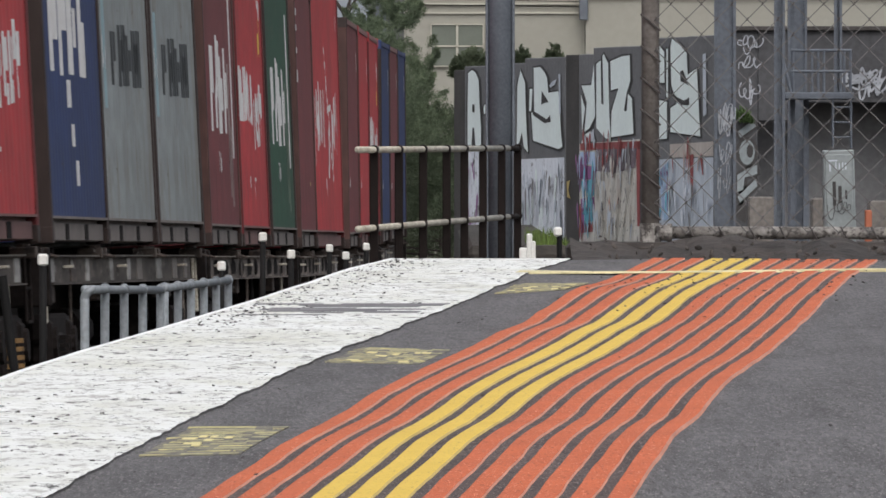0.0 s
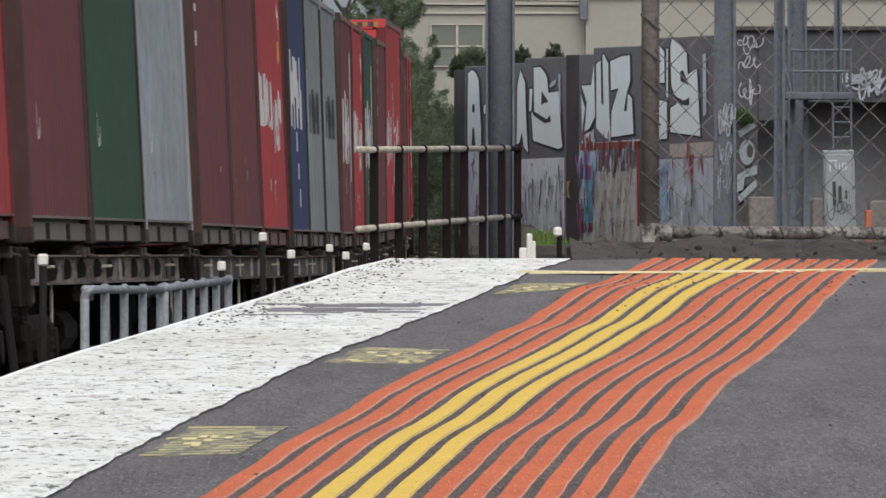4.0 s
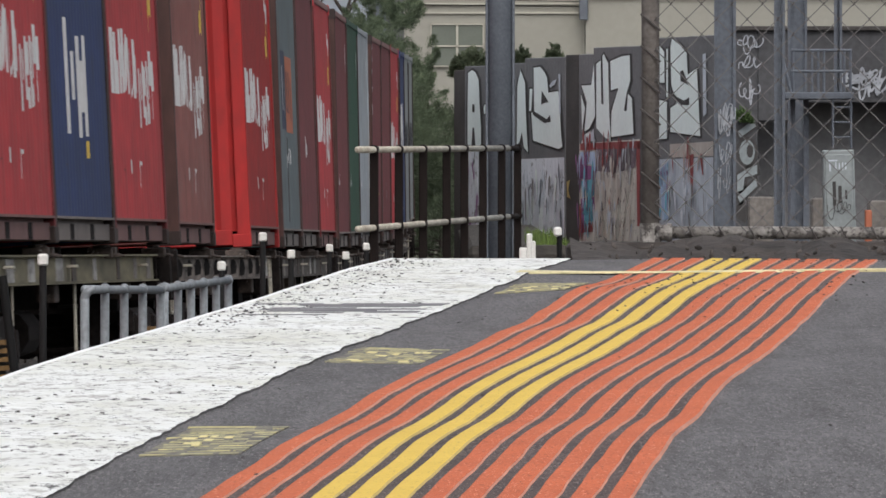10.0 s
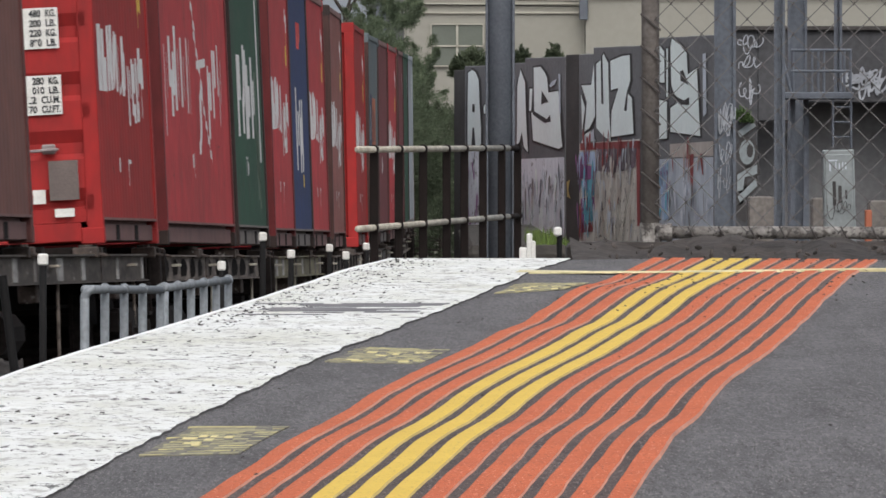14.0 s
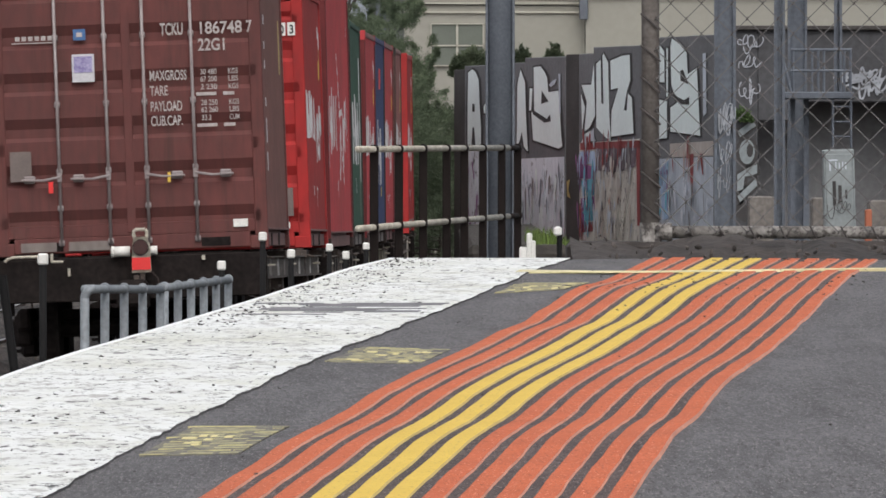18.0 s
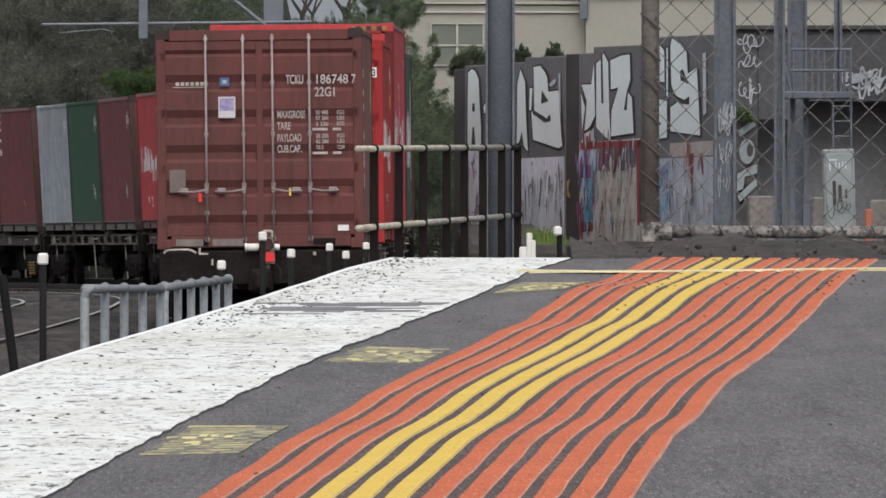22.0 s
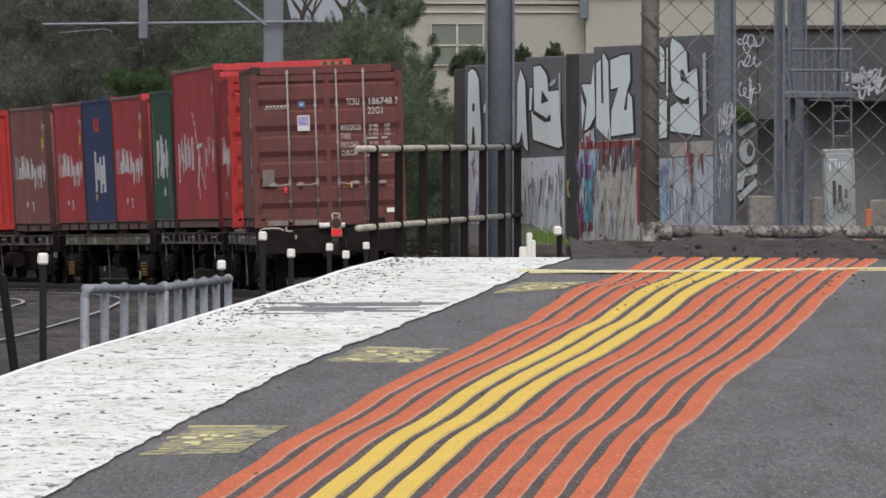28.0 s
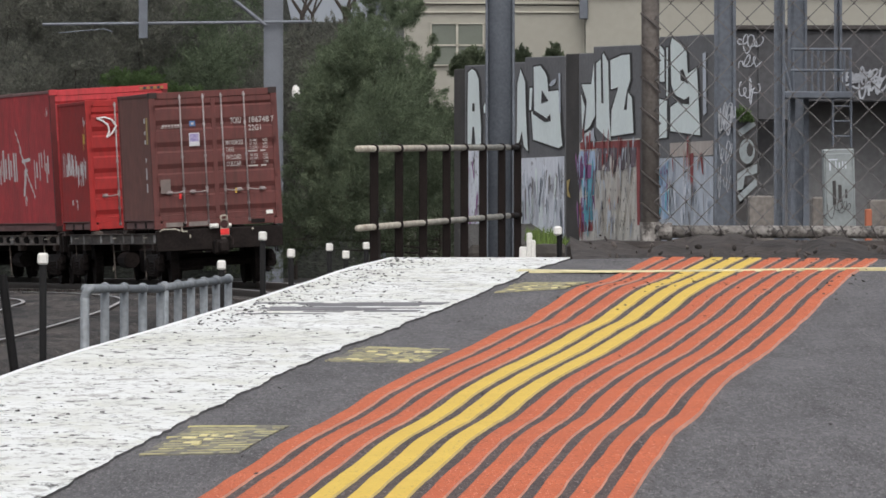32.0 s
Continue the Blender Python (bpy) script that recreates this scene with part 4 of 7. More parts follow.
def red_door_marks(c):
    o = -1.219
    for z0, z1, rows in ((1.40, 1.69, (("480", "KG."), ("200", "LB."), ("220", "KG."), ("890", "LB."))),
                         (0.93, 1.21, (("280", "KG."), ("010", "LB."), (".2", "CU.M."), ("70", "CU.FT.")))):
        plate(c, "weight_panel", o + 1.78, o + 2.19, z0, z1, WHITE, -0.012, "white panel of stencilled black weights")
        for k, (number, unit) in enumerate(rows):
            z = z1 - 0.062 - k * (z1 - z0 - 0.012) / 4
            long = len(unit) > 3
            words(c, number, o + (1.985 if not long else 1.955), z, 0.068, MARK_BLACK, 0.028 * len(number), -0.018, "stencilled_figure", 0.002)
            words(c, unit, o + (2.10 if not long else 2.045), z, 0.068, MARK_BLACK, 0.075 if not long else 0.135, -0.018, "stencilled_text", 0.002)
    plate(c, "data_plate", o + 2.07, o + 2.28, 0.32, 0.60, GREY_PLATE, -0.02, "dull grey data plate")
    plate(c, "label_strip", o + 1.95, o + 2.04, 0.30, 0.40, WHITE, -0.02)
    plate(c, "label_strip", o + 2.10, o + 2.24, 0.20, 0.26, WHITE, -0.02)
    bm = bmesh.new()
    pts = [(0.22, 2.22), (0.38, 2.24), (0.52, 2.18), (0.60, 2.05), (0.50, 1.90), (0.40, 1.84), (0.46, 1.96), (0.44, 2.08), (0.34, 2.17), (0.22, 2.22)]
    for (a, b), (d, e) in zip(pts[:-1], pts[1:]):
        tube(bm, (o + a, -0.026, b), (o + d, -0.026, e), 0.017, seg=6)
    part("logo", bm, MARK, c, "white swoosh logo")


# rear to front: paint, nominal feet, rear position fitted to the view, marks, words
LOAD = [
    ("brown", 20, 0.05, "", "red-brown corrugated container with doors, last on the train"),
    ("bright", 20, 12.15, "script", "bright red container with white script on its side"),
    ("red", 40, 19.05, "big_script", "tall red container with large white script"),
    ("green", 20, 30.32, "block", "dark green container with white block lettering"),
    ("red", 20, 37.52, "script", "red container with white script on its side"),
    ("blue", 20, 43.22, "upright", "navy blue container with a white upright mark"),
    ("red", 20, 48.95, "script", "red container with white script on its side"),
    ("tan", 20, 56.08, "script", "faded red container with white script"),
    ("bright", 20, 68.12, "script", "bright red container with white script beside an empty slot"),
    ("steel", 20, 75.00, "square", "blue-grey container with an orange square logo"),
    ("maroon", 20, 80.85, "yellow", "dark maroon container with a yellow upright mark"),
    ("red", 20, 86.98, "script", "red container with white script on its side"),
    ("maroon", 20, 93.90, "codes", "dark maroon corrugated container"),
    ("green", 20, 99.75, "codes", "dark green corrugated container"),
    ("pale", 20, 105.50, "codes", "pale grey corrugated container"),
    ("maroon", 20, 112.35, "dashes", "dark maroon container with a column of white code marks"),
    ("maroon", 20, 118.22, "scuffs", "dark maroon container with pale scuffs"),
    ("red", 20, 124.15, "script", "red container with white script on its side"),
    ("blue", 20, 130.90, "large_block", "navy blue container with white block letters"),
    ("grey", 20, 136.50, "black_block", "grey container with black block letters"),
    ("grey", 20, 142.42, "black_block", "grey container with black block letters"),
    ("maroon", 20, 149.15, "block", "dark maroon container with white block letters"),
    ("red", 20, 155.20, "script", "red container with white script on its side"),
    ("green", 20, 161.45, "block", "dark green container with white block lettering"),
    ("maroon", 20, 168.42, "dashes", "dark maroon container with a column of white code marks"),
    ("red", 40, 174.05, "big_script", "tall red container with large white script"),
    ("maroon", 20, 187.5, "codes", "dark maroon corrugated container"),
    ("red", 20, 193.5, "codes", "plain red corrugated steel container"),
    ("red", 20, 199.5, "script", "red container with white script on its side"),
    ("blue", 20, 206.2, "codes", "navy blue corrugated container"),
    ("maroon", 20, 212.2, "codes", "dark maroon corrugated container"),
    ("blue", 20, 218.2, "codes", "navy blue corrugated container"),
]
# shorter than true 20 and 40 ft boxes, to fit the camera's view
LENGTH = {20: 5.72, 40: 10.70}
WAGONS = [(0.0, 18.3), (18.8, 36.5), (37.3, 55.1), (55.9, 74.2), (74.8, 93.0), (93.7, 111.6), (112.1, 130.3), (130.7, 148.5),
          (148.95, 167.5), (168.2, 185.2), (187.4, 205.6), (206.1, 224.3)]


def words_on(c, digit, x, z):
    words(c, digit, x + 0.018, z, 0.12, MARK_BLACK, 0.042, -0.016, "stencilled_figure", 0.004)


def build_train():
    for i, (col, ft, q, marks, words) in enumerate(LOAD):
        length, height = LENGTH[ft], 2.896 if ft == 40 else 2.591
        c = container(col, length, height, q, words, detail=i in (0, 1), door_rear=i in (0, 1, 2, 21, 25) or i % 3 == 0)
        side_marks(c, marks, length, height, col == "green")
        if i == 0:
            tail_door_marks(c)
            # shade of the door sill's fork slots, put on as black plates
            for x0, x1 in ((0.62, 0.88), (-0.88, -0.62)):
                plate(c, "fork_slot", x0, x1, 0.035, 0.115, UNDER, -0.002, "fork slot, its shade a flat black plate")
            for side in (1, -1):
                for z, h in ((2.02, 0.09), (1.80, 0.07), (1.62, 0.08), (1.28, 0.08), (0.95, 0.22), (0.70, 0.17)):
                    letter(c, side, 1.1, z, 0.3, h, ((0, 0, 0, 1),), (0.26, 0.03), MARK, length, "code_mark")
                letter(c, side, length - 0.7 if side > 0 else 0.7, 1.62, 0.2, 0.5, ((0, 0, 0, 1),), (0.2, 0.03), MARK_PALE, length, "code_mark")
        if i == 1:
            for digit, x in (("0", 0.97), ("3", 1.065)):
                plate(c, "figure_plate", x, x + 0.075, 2.11, 2.24, WHITE, -0.012, "white square plate with a black figure")
                words_on(c, digit, x, 2.13)
            red_door_marks(c)
        if ft == 40:
            for k in range(7):
                x = 1.10 - k * 0.07
                plate(c, "hazard_stripe", x - 0.03, x + 0.03, height - 0.10, height - 0.04, HAZARD if k % 2 == 0 else MARK_BLACK, -0.008)
    for i, (a, b) in enumerate(WAGONS):
        wagon(a, b, i)


def wagon(a, b, i):
    L = b - a
    w = thing("flat_wagon", Matrix(), "grimy skeletal container wagon with two bogies", "wagon", "wagons of the freight train")
    sill = KHAKI if i == 2 else SILL
    ribbed = i in (1, 3, 5, 8, 9)
    for sgn in (-1, 1):
        bm = bmesh.new()
        box(bm, sgn * 1.02, sgn * 1.12, 0.9, L - 0.9, -0.262, -0.09)
        side = part("side_sill", bm, RIB if ribbed else sill, w)
        for z0, z1 in ((-0.088, -0.075), (-0.276, -0.264)):
            bm = bmesh.new()
            box(bm, sgn * 0.98, sgn * 1.16, 0.9, L - 0.9, z0, z1)
            part("flange", bm, RIB if ribbed else sill, side)
        for y in (0.1, L - 1.2):
            bm = bmesh.new()
            box(bm, sgn * 0.7, sgn * 0.8, y, y + 1.1, -0.33, -0.08)
            part("end_stub_sill", bm, UNDER, w)
        rng = random.Random(i * 7 + sgn)
        y = 1.15
        while ribbed and y < L - 2.3:          # swept openings in a dusty web, their shade laid on as dark plates
            w0 = rng.uniform(0.7, 1.15)
            bm = bmesh.new()
            top, low = rng.uniform(-0.105, -0.095), rng.uniform(-0.255, -0.235)
            ring = [(0.0, low), (0.0, top - 0.05), (w0 * 0.2, top - 0.008), (w0 * 0.55, top), (w0 * 0.85, top - 0.03), (w0, low + 0.07), (w0 * 0.8, low + 0.01)]
            bm.faces.new([bm.verts.new((sgn * 1.124, y + p, z)) for p, z in ring])
            bmesh.ops.solidify(bm, geom=list(bm.faces), thickness=0.003)
            part("sill_opening", bm, UNDER, side, "swept sill opening, its shade a flat dark plate")
            y += w0 + rng.uniform(0.3, 0.7)
        for j in range(3 if ribbed else 9):
            y = 1.3 + (L - 2.6) * (j + rng.uniform(-0.2, 0.2)) / (2 if ribbed else 8)
            wd = rng.uniform(0.10, 0.32)
            bm = bmesh.new()
            box(bm, sgn * 1.118, sgn * 1.128, max(0.95, y - wd), min(L - 0.95, y + wd), -0.256, -0.098)
            part("repainted_patch", bm, rng.choice((PATCH_PALE, PATCH_PALE, RIB_DARK, RUST)), side)
        for y in (2.4, L * 0.45, L - 2.6):
            bm = bmesh.new()
            box(bm, sgn * 1.12, sgn * 1.19, y, y + 0.16, -0.165, -0.145, 0.004)
            part("brake_lever", bm, CREAM, w, "short pale lever on the sill")
            bm = bmesh.new()
            tube(bm, (sgn * 1.1, y + 0.9, -0.27), (sgn * 1.08, y + 0.95, -0.95), 0.012, seg=6)
            part("hanger_rod", bm, CREAM if rng.random() < 0.5 else RIB, w, "thin pale upright rod")
            bm = bmesh.new()
            box(bm, sgn * 0.95, sgn * 1.08, y - 0.7, y - 0.3, -0.40, -0.276, 0.01)
            part("under_bracket", bm, RIB_DARK, w)
        for j in range(6):
            y = (0.3, L * 0.33 - 0.2, L * 0.33 + 0.2, L * 0.67 - 0.2, L * 0.67 + 0.2, L - 0.3)[j]
            bm = bmesh.new()
            box(bm, sgn * 1.0, sgn * 1.18, y - 0.07, y + 0.07, -0.10, -0.022, 0.008)
            tube(bm, (sgn * 1.09, y, -0.05), (sgn * 1.09, y, -0.004), 0.05, seg=8)
            tube(bm, (sgn * 1.17, y, -0.07), (sgn * 1.23, y + 0.06, -0.09), 0.010, seg=6)
            part("twist_lock", bm, RIB_DARK, w)
        for y in (0.45, L - 0.45):
            bm = bmesh.new()
            tube(bm, (sgn * 1.12, y - 0.18, -0.10), (sgn * 1.12, y - 0.18, -0.52), 0.013, seg=6)
            tube(bm, (sgn * 1.12, y + 0.18, -0.10), (sgn * 1.12, y + 0.18, -0.52), 0.013, seg=6)
            tube(bm, (sgn * 1.12, y - 0.18, -0.52), (sgn * 1.12, y + 0.18, -0.52), 0.013, seg=6)
            tube(bm, (sgn * 1.12, y - 0.18, -0.30), (sgn * 1.12, y + 0.18, -0.30), 0.013, seg=6)
            part("step_hoop", bm, CREAM if i in (3, 7) else UNDER, w, "pipe step at the wagon end")
    bm = bmesh.new()
    box(bm, -0.25, 0.25, 0.1, L - 0.1, -0.45, -0.06)
    part("centre_sill", bm, UNDER, w)
    for j in range(7):
        y = 0.2 + (L - 0.4) * j / 6
        bm = bmesh.new()
        box(bm, -1.01, 1.01, y - 0.12, y + 0.12, -0.2, -0.015)
        part("cross_bearer", bm, UNDER, w)
    for y0, y1 in ((0.0, 0.16), (L - 0.16, L)):
        bm = bmesh.new()
        box(bm, -1.2, 1.2, y0, y1, -0.42, -0.03, 0.01)
        part("headstock", bm, UNDER, w)
    bm = bmesh.new()
    box(bm, -0.5, 0.5, L * 0.42, L * 0.55, -0.85, -0.4, 0.03)
    tube(bm, (0.75, L * 0.4, -0.6), (0.75, L * 0.47, -0.6), 0.16)
    tube(bm, (-0.75, L * 0.5, -0.6), (-0.75, L * 0.57, -0.6), 0.16)
    part("brake_gear", bm, UNDER, w)
    for yc in (1.95, L - 1.95):
        bogie = new("bogie")
        bogie.parent, bogie.location = w, (0, yc, -DECK)
        bm = bmesh.new()
        box(bm, -1.0, 1.0, -0.2, 0.2, 0.38, 0.6)
        for sgn in (-1, 1):
            box(bm, sgn * 0.98, sgn * 1.1, -1.15, 1.15, 0.42, 0.62, 0.03)
            box(bm, sgn * 0.97, sgn * 1.12, -0.35, 0.35, 0.18, 0.5, 0.03)
            for y in (-0.9, 0.9):
                box(bm, sgn * 0.97, sgn * 1.13, y - 0.16, y + 0.16, 0.28, 0.58, 0.03)
                tube(bm, (sgn * 1.0, y, 0.42), (sgn * 1.16, y, 0.42), 0.11)
        part("bogie_frame", bm, UNDER, bogie)
        for sgn in (-1, 1):
            for y in (-0.2, 0.0, 0.2):
                bm = bmesh.new()
                for z in range(5):
                    tube(bm, (sgn * 1.12, y, 0.22 + z * 0.055), (sgn * 1.12, y, 0.25 + z * 0.055), 0.07, seg=10)
                part("spring", bm, SPRING if i in (2, 6) else UNDER, bogie)
        for y in (-0.9, 0.9):
            bm = bmesh.new()
            tube(bm, (-1.0, y, 0.43), (1.0, y, 0.43), 0.08)
            for sgn in (-1, 1):
                tube(bm, (sgn * 0.73, y, 0.43), (sgn * 0.87, y, 0.43), 0.43, seg=24)
                tube(bm, (sgn * 0.72, y, 0.43), (sgn * 0.75, y, 0.43), 0.455, seg=24)
            part("wheelset", bm, UNDER, bogie)
    MOVERS.append((w, a, a, b))
    if i == 0:
        tail_fittings(w)
    return w


def tail_fittings(w):
    lamp = new("tail_lamp")
    lamp.parent, lamp.location = w, (0.08, -0.12, 0.01)
    bm = bmesh.new()          # housing narrows towards its handle
    ring = ((-0.085, -0.19), (0.095, -0.19), (0.085, 0.06), (0.06, 0.13), (-0.055, 0.13), (-0.075, 0.06))
    bm.faces.new([bm.verts.new((x, -0.05, z)) for x, z in ring])
    bmesh.ops.solidify(bm, geom=list(bm.faces), thickness=-0.1)
    bmesh.ops.bevel(bm, geom=list(bm.edges), offset=0.012, segments=2, affect="EDGES")
    bmesh.ops.recalc_face_normals(bm, faces=list(bm.faces))
    part("lamp_body", bm, CREAM, lamp, "off-white tail lamp housing")
    bm = bmesh.new()
    for p, q in (((-0.052, 0.12), (-0.062, 0.17)), ((-0.062, 0.17), (-0.045, 0.195)), ((-0.045, 0.195), (0.045, 0.195)),
                 ((0.045, 0.195), (0.062, 0.17)), ((0.062, 0.17), (0.055, 0.12))):
        tube(bm, (p[0], 0, p[1]), (q[0], 0, q[1]), 0.016, seg=8)
    part("lamp_handle", bm, CREAM, lamp)
    bm = bmesh.new()
    tube(bm, (0, -0.065, 0.035), (0, -0.045, 0.035), 0.066, seg=20)
    part("lens", bm, LENS, lamp, "dark round lens")
    bm = bmesh.new()
    tube(bm, (0, -0.060, 0.035), (0, -0.045, 0.035), 0.074, seg=20)
    part("lens_rim", bm, UNDER, lamp)
    bm = bmesh.new()
    box(bm, -0.08, 0.085, -0.058, -0.052, -0.165, -0.055)
    part("reflector", bm, RED, lamp, "red reflector plate")
    bm = bmesh.new()
    box(bm, -0.01, 0.03, -0.03, 0.04, -0.30, -0.17)
    box(bm, -0.07, -0.02, -0.06, 0.0, -0.29, -0.21, 0.008)
    part("lamp_bracket", bm, RIB_DARK, lamp)
    bm = bmesh.new()
    pipe(bm, [(0.09, -0.05, -0.18), (0.15, -0.06, -0.25), (0.15, -0.06, -0.36)], 0.007)
    part("lamp_cord", bm, POST_RUST_SHADE, lamp, "thin red cord hanging from the lamp")
    for x0, x1, r in ((-0.175, -0.02, 0.046), (0.15, 0.225, 0.04)):
        bm = bmesh.new()
        tube(bm, (x0, -0.07, 0.015), (x1, -0.07, 0.015), r, seg=14)
        tube(bm, (x0 - 0.012, -0.07, 0.015), (x0 + 0.012, -0.07, 0.015), r * 1.12, seg=14)
        part("air_cylinder", bm, WHITE, w, "white cylinder beside the tail lamp", True)
    bm = bmesh.new()
    box(bm, -0.14, 0.14, -0.35, 0.1, -0.52, -0.24, 0.04)
    box(bm, -0.06, 0.1, -0.55, -0.3, -0.48, -0.28, 0.03)
    part("coupler", bm, UNDER, w)
    bm = bmesh.new()          # bent grab rail with an upright stub
    pipe(bm, [(-1.14, -0.10, -0.045), (-1.12, -0.10, -0.02), (-1.07, -0.10, -0.005), (-0.85, -0.10, -0.005), (-0.80, -0.10, -0.02), (-0.76, -0.10, -0.045)], 0.014)
    tube(bm, (-0.72, -0.10, 0.02), (-0.72, -0.10, -0.06), 0.014, seg=8)
    tube(bm, (-0.72, -0.10, -0.055), (-0.62, -0.10, -0.058), 0.012, seg=8)
    tube(bm, (-0.57, -0.10, -0.12), (-0.57, -0.10, -0.19), 0.012, seg=8)
    part("grab_rail", bm, CREAM, w, "pale bent grab rail")
    bm = bmesh.new()
    box(bm, 0.62, 0.65, -0.03, 0.0, -0.085, -0.045)
    part("fastener", bm, CREAM, w)


# ---------------------------------------------------------------- rails, posts and masts by the platform
def ramp_handrail():
    a, b = Vector((-0.452, 70.00, 0.110)), Vector((0.490, 81.70, 0.139))
    a2, b2 = Vector((-0.452, 70.00, -0.329)), Vector((0.490, 81.70, -0.300))
    h = thing("ramp_handrail", Matrix(), "dark brown steel handrail with worn cream pipes beside a ramp", "handrail")
    for p, q, nm in ((a, b, "top_rail"), (a2, b2, "lower_rail")):
        bm = bmesh.new()
        d = (q - p)
        tube(bm, p - d * 0.02, p + d * 0.925, 0.0185, seg=12)
        part(nm, bm, CREAM, h, "worn cream pipe", True)
        bm = bmesh.new()
        tube(bm, p + d * 0.922, q, 0.0175, seg=12)
        ball(bm, q, 0.026)
        part("bare_rail_end", bm, BROWN_STEEL, h, "bare rusty brown pipe end", True)
    for i, u in enumerate((0.069, 0.211, 0.356, 0.503, 0.619, 0.744, 0.876, 0.992)):
        t, l = a.lerp(b, u), a2.lerp(b2, u)
        bm = bmesh.new()
        box(bm, t.x - 0.025, t.x + 0.025, t.y - 0.025, t.y + 0.025, -1.9, t.z - 0.0, 0.006)
        post = part("post", bm, BROWN_STEEL, h)
        for c in (t, l):
            bm = bmesh.new()
            d = (b - a).normalized()
            tube(bm, c - d * 0.04, c + d * 0.04, 0.026, seg=12)
            part("collar", bm, BROWN_STEEL, post)


def low_handrail():
    h = thing("low_handrail", Matrix(), "galvanised pipe handrail with ball joints beside the platform edge", "handrail")
    a, m1, m2, b = Vector((-1.704, 60.00, -0.570)), Vector((-1.456, 65.00, -0.620)), Vector((-1.442, 65.30, -0.614)), Vector((-1.192, 70.00, -0.615))
    for p, q in ((a, m1), (m2, b)):
        bm = bmesh.new()
        tube(bm, p, q, 0.0205, seg=12)
        part("top_rail", bm, GALV, h, smooth=True)
    for p, q, n in ((a, m1, 4), (m2, b, 5)):
        for i in range(n + 1):
            t = p.lerp(q, i / n)
            bm = bmesh.new()
            end = p is a and i == 0
            tube(bm, (t.x, t.y, -2.0), t - Vector((0, 0, 0.045 if end else 0)), 0.022, seg=14)
            if end:          # the rail bends down into its first post
                c = t + Vector((0.045, 0.0, -0.045))
                bend = [c + Vector((-0.045 * math.cos(k * math.pi / 20), 0, 0.045 * math.sin(k * math.pi / 20))) for k in range(11)]
                pipe(bm, bend, 0.022)
            else:
                ball(bm, t + Vector((0, 0, 0.002)), 0.030)
            part("post", bm, GALV, h, smooth=True)
    bm = bmesh.new()
    tube(bm, m1 + Vector((0.012, 0, 0.01)), m1 + Vector((0.012, 0, -0.11)), 0.009, 0.004, 8)
    part("joint_tail", bm, WHITE, h, "pale drip of paint at the joint")


POSTS = [(-2.030, 64.00, -0.427), (-1.405, 80.00, -0.581), (-1.172, 82.00, -0.408), (-1.012, 84.00, -0.534), (-0.864, 96.00, -0.568), (-0.709, 92.00, -0.598), (-0.609, 100.00, -0.582)]


def marker_post(x, y, z, lean=0.0):
    g = ground_z(y) - 0.1
    p = thing("marker_post", pose(x, y, g, 0, lean, 0), "black round post with a white cap standing beside the track", "post", "white-capped posts")
    h = z - g
    bm = bmesh.new()
    tube(bm, (0, 0, 0), (0, 0, h - 0.05), 0.0185, seg=12)
    part("shaft", bm, BLACK, p, smooth=True)
    bm = bmesh.new()
    box(bm, -0.027, 0.027, -0.027, 0.027, h - 0.06, h, 0.009)
    part("cap", bm, WHITE, p, "white cap")


def mast(name, x0, x1, y, top, label, material=None, base=-2.6):
    """A rolled steel column: two flanges and a web."""
    xc, w = (x0 + x1) / 2, (x1 - x0)
    m = thing(name, pose(xc, y, base), label, "mast")
    h = top - base
    bm = bmesh.new()
    box(bm, -w / 2, -w / 2 + 0.02, -w / 2, w / 2, 0, h)
    box(bm, w / 2 - 0.02, w / 2, -w / 2, w / 2, 0, h)
    part("flange", bm, material or GALV_DARK, m)
    bm = bmesh.new()
    box(bm, -w / 2 + 0.02, w / 2 - 0.02, -w / 2 + 0.05, -w / 2 + 0.065, 0, h)
    part("web", bm, material or GALV_DARK, m)
    return m


def round_mast(x0, x1, y, top, base=-2.4):
    xc, r = (x0 + x1) / 2, (x1 - x0) / 2
    m = thing("steel_mast", pose(xc, y, base), "tall grey galvanised round steel mast with bolted side strips", "mast")
    bm = bmesh.new()
    tube(bm, (0, 0, 0), (0, 0, top - base), r * 0.82, seg=24)
    part("shaft", bm, GALV_DARK, m, smooth=True)
    for sx in (-1, 1):
        bm = bmesh.new()
        box(bm, sx * r * 0.8, sx * r, -0.04, 0.04, 0, top - base, 0.006)
        part("side_strip", bm, GALV_DARK, m)
    return m


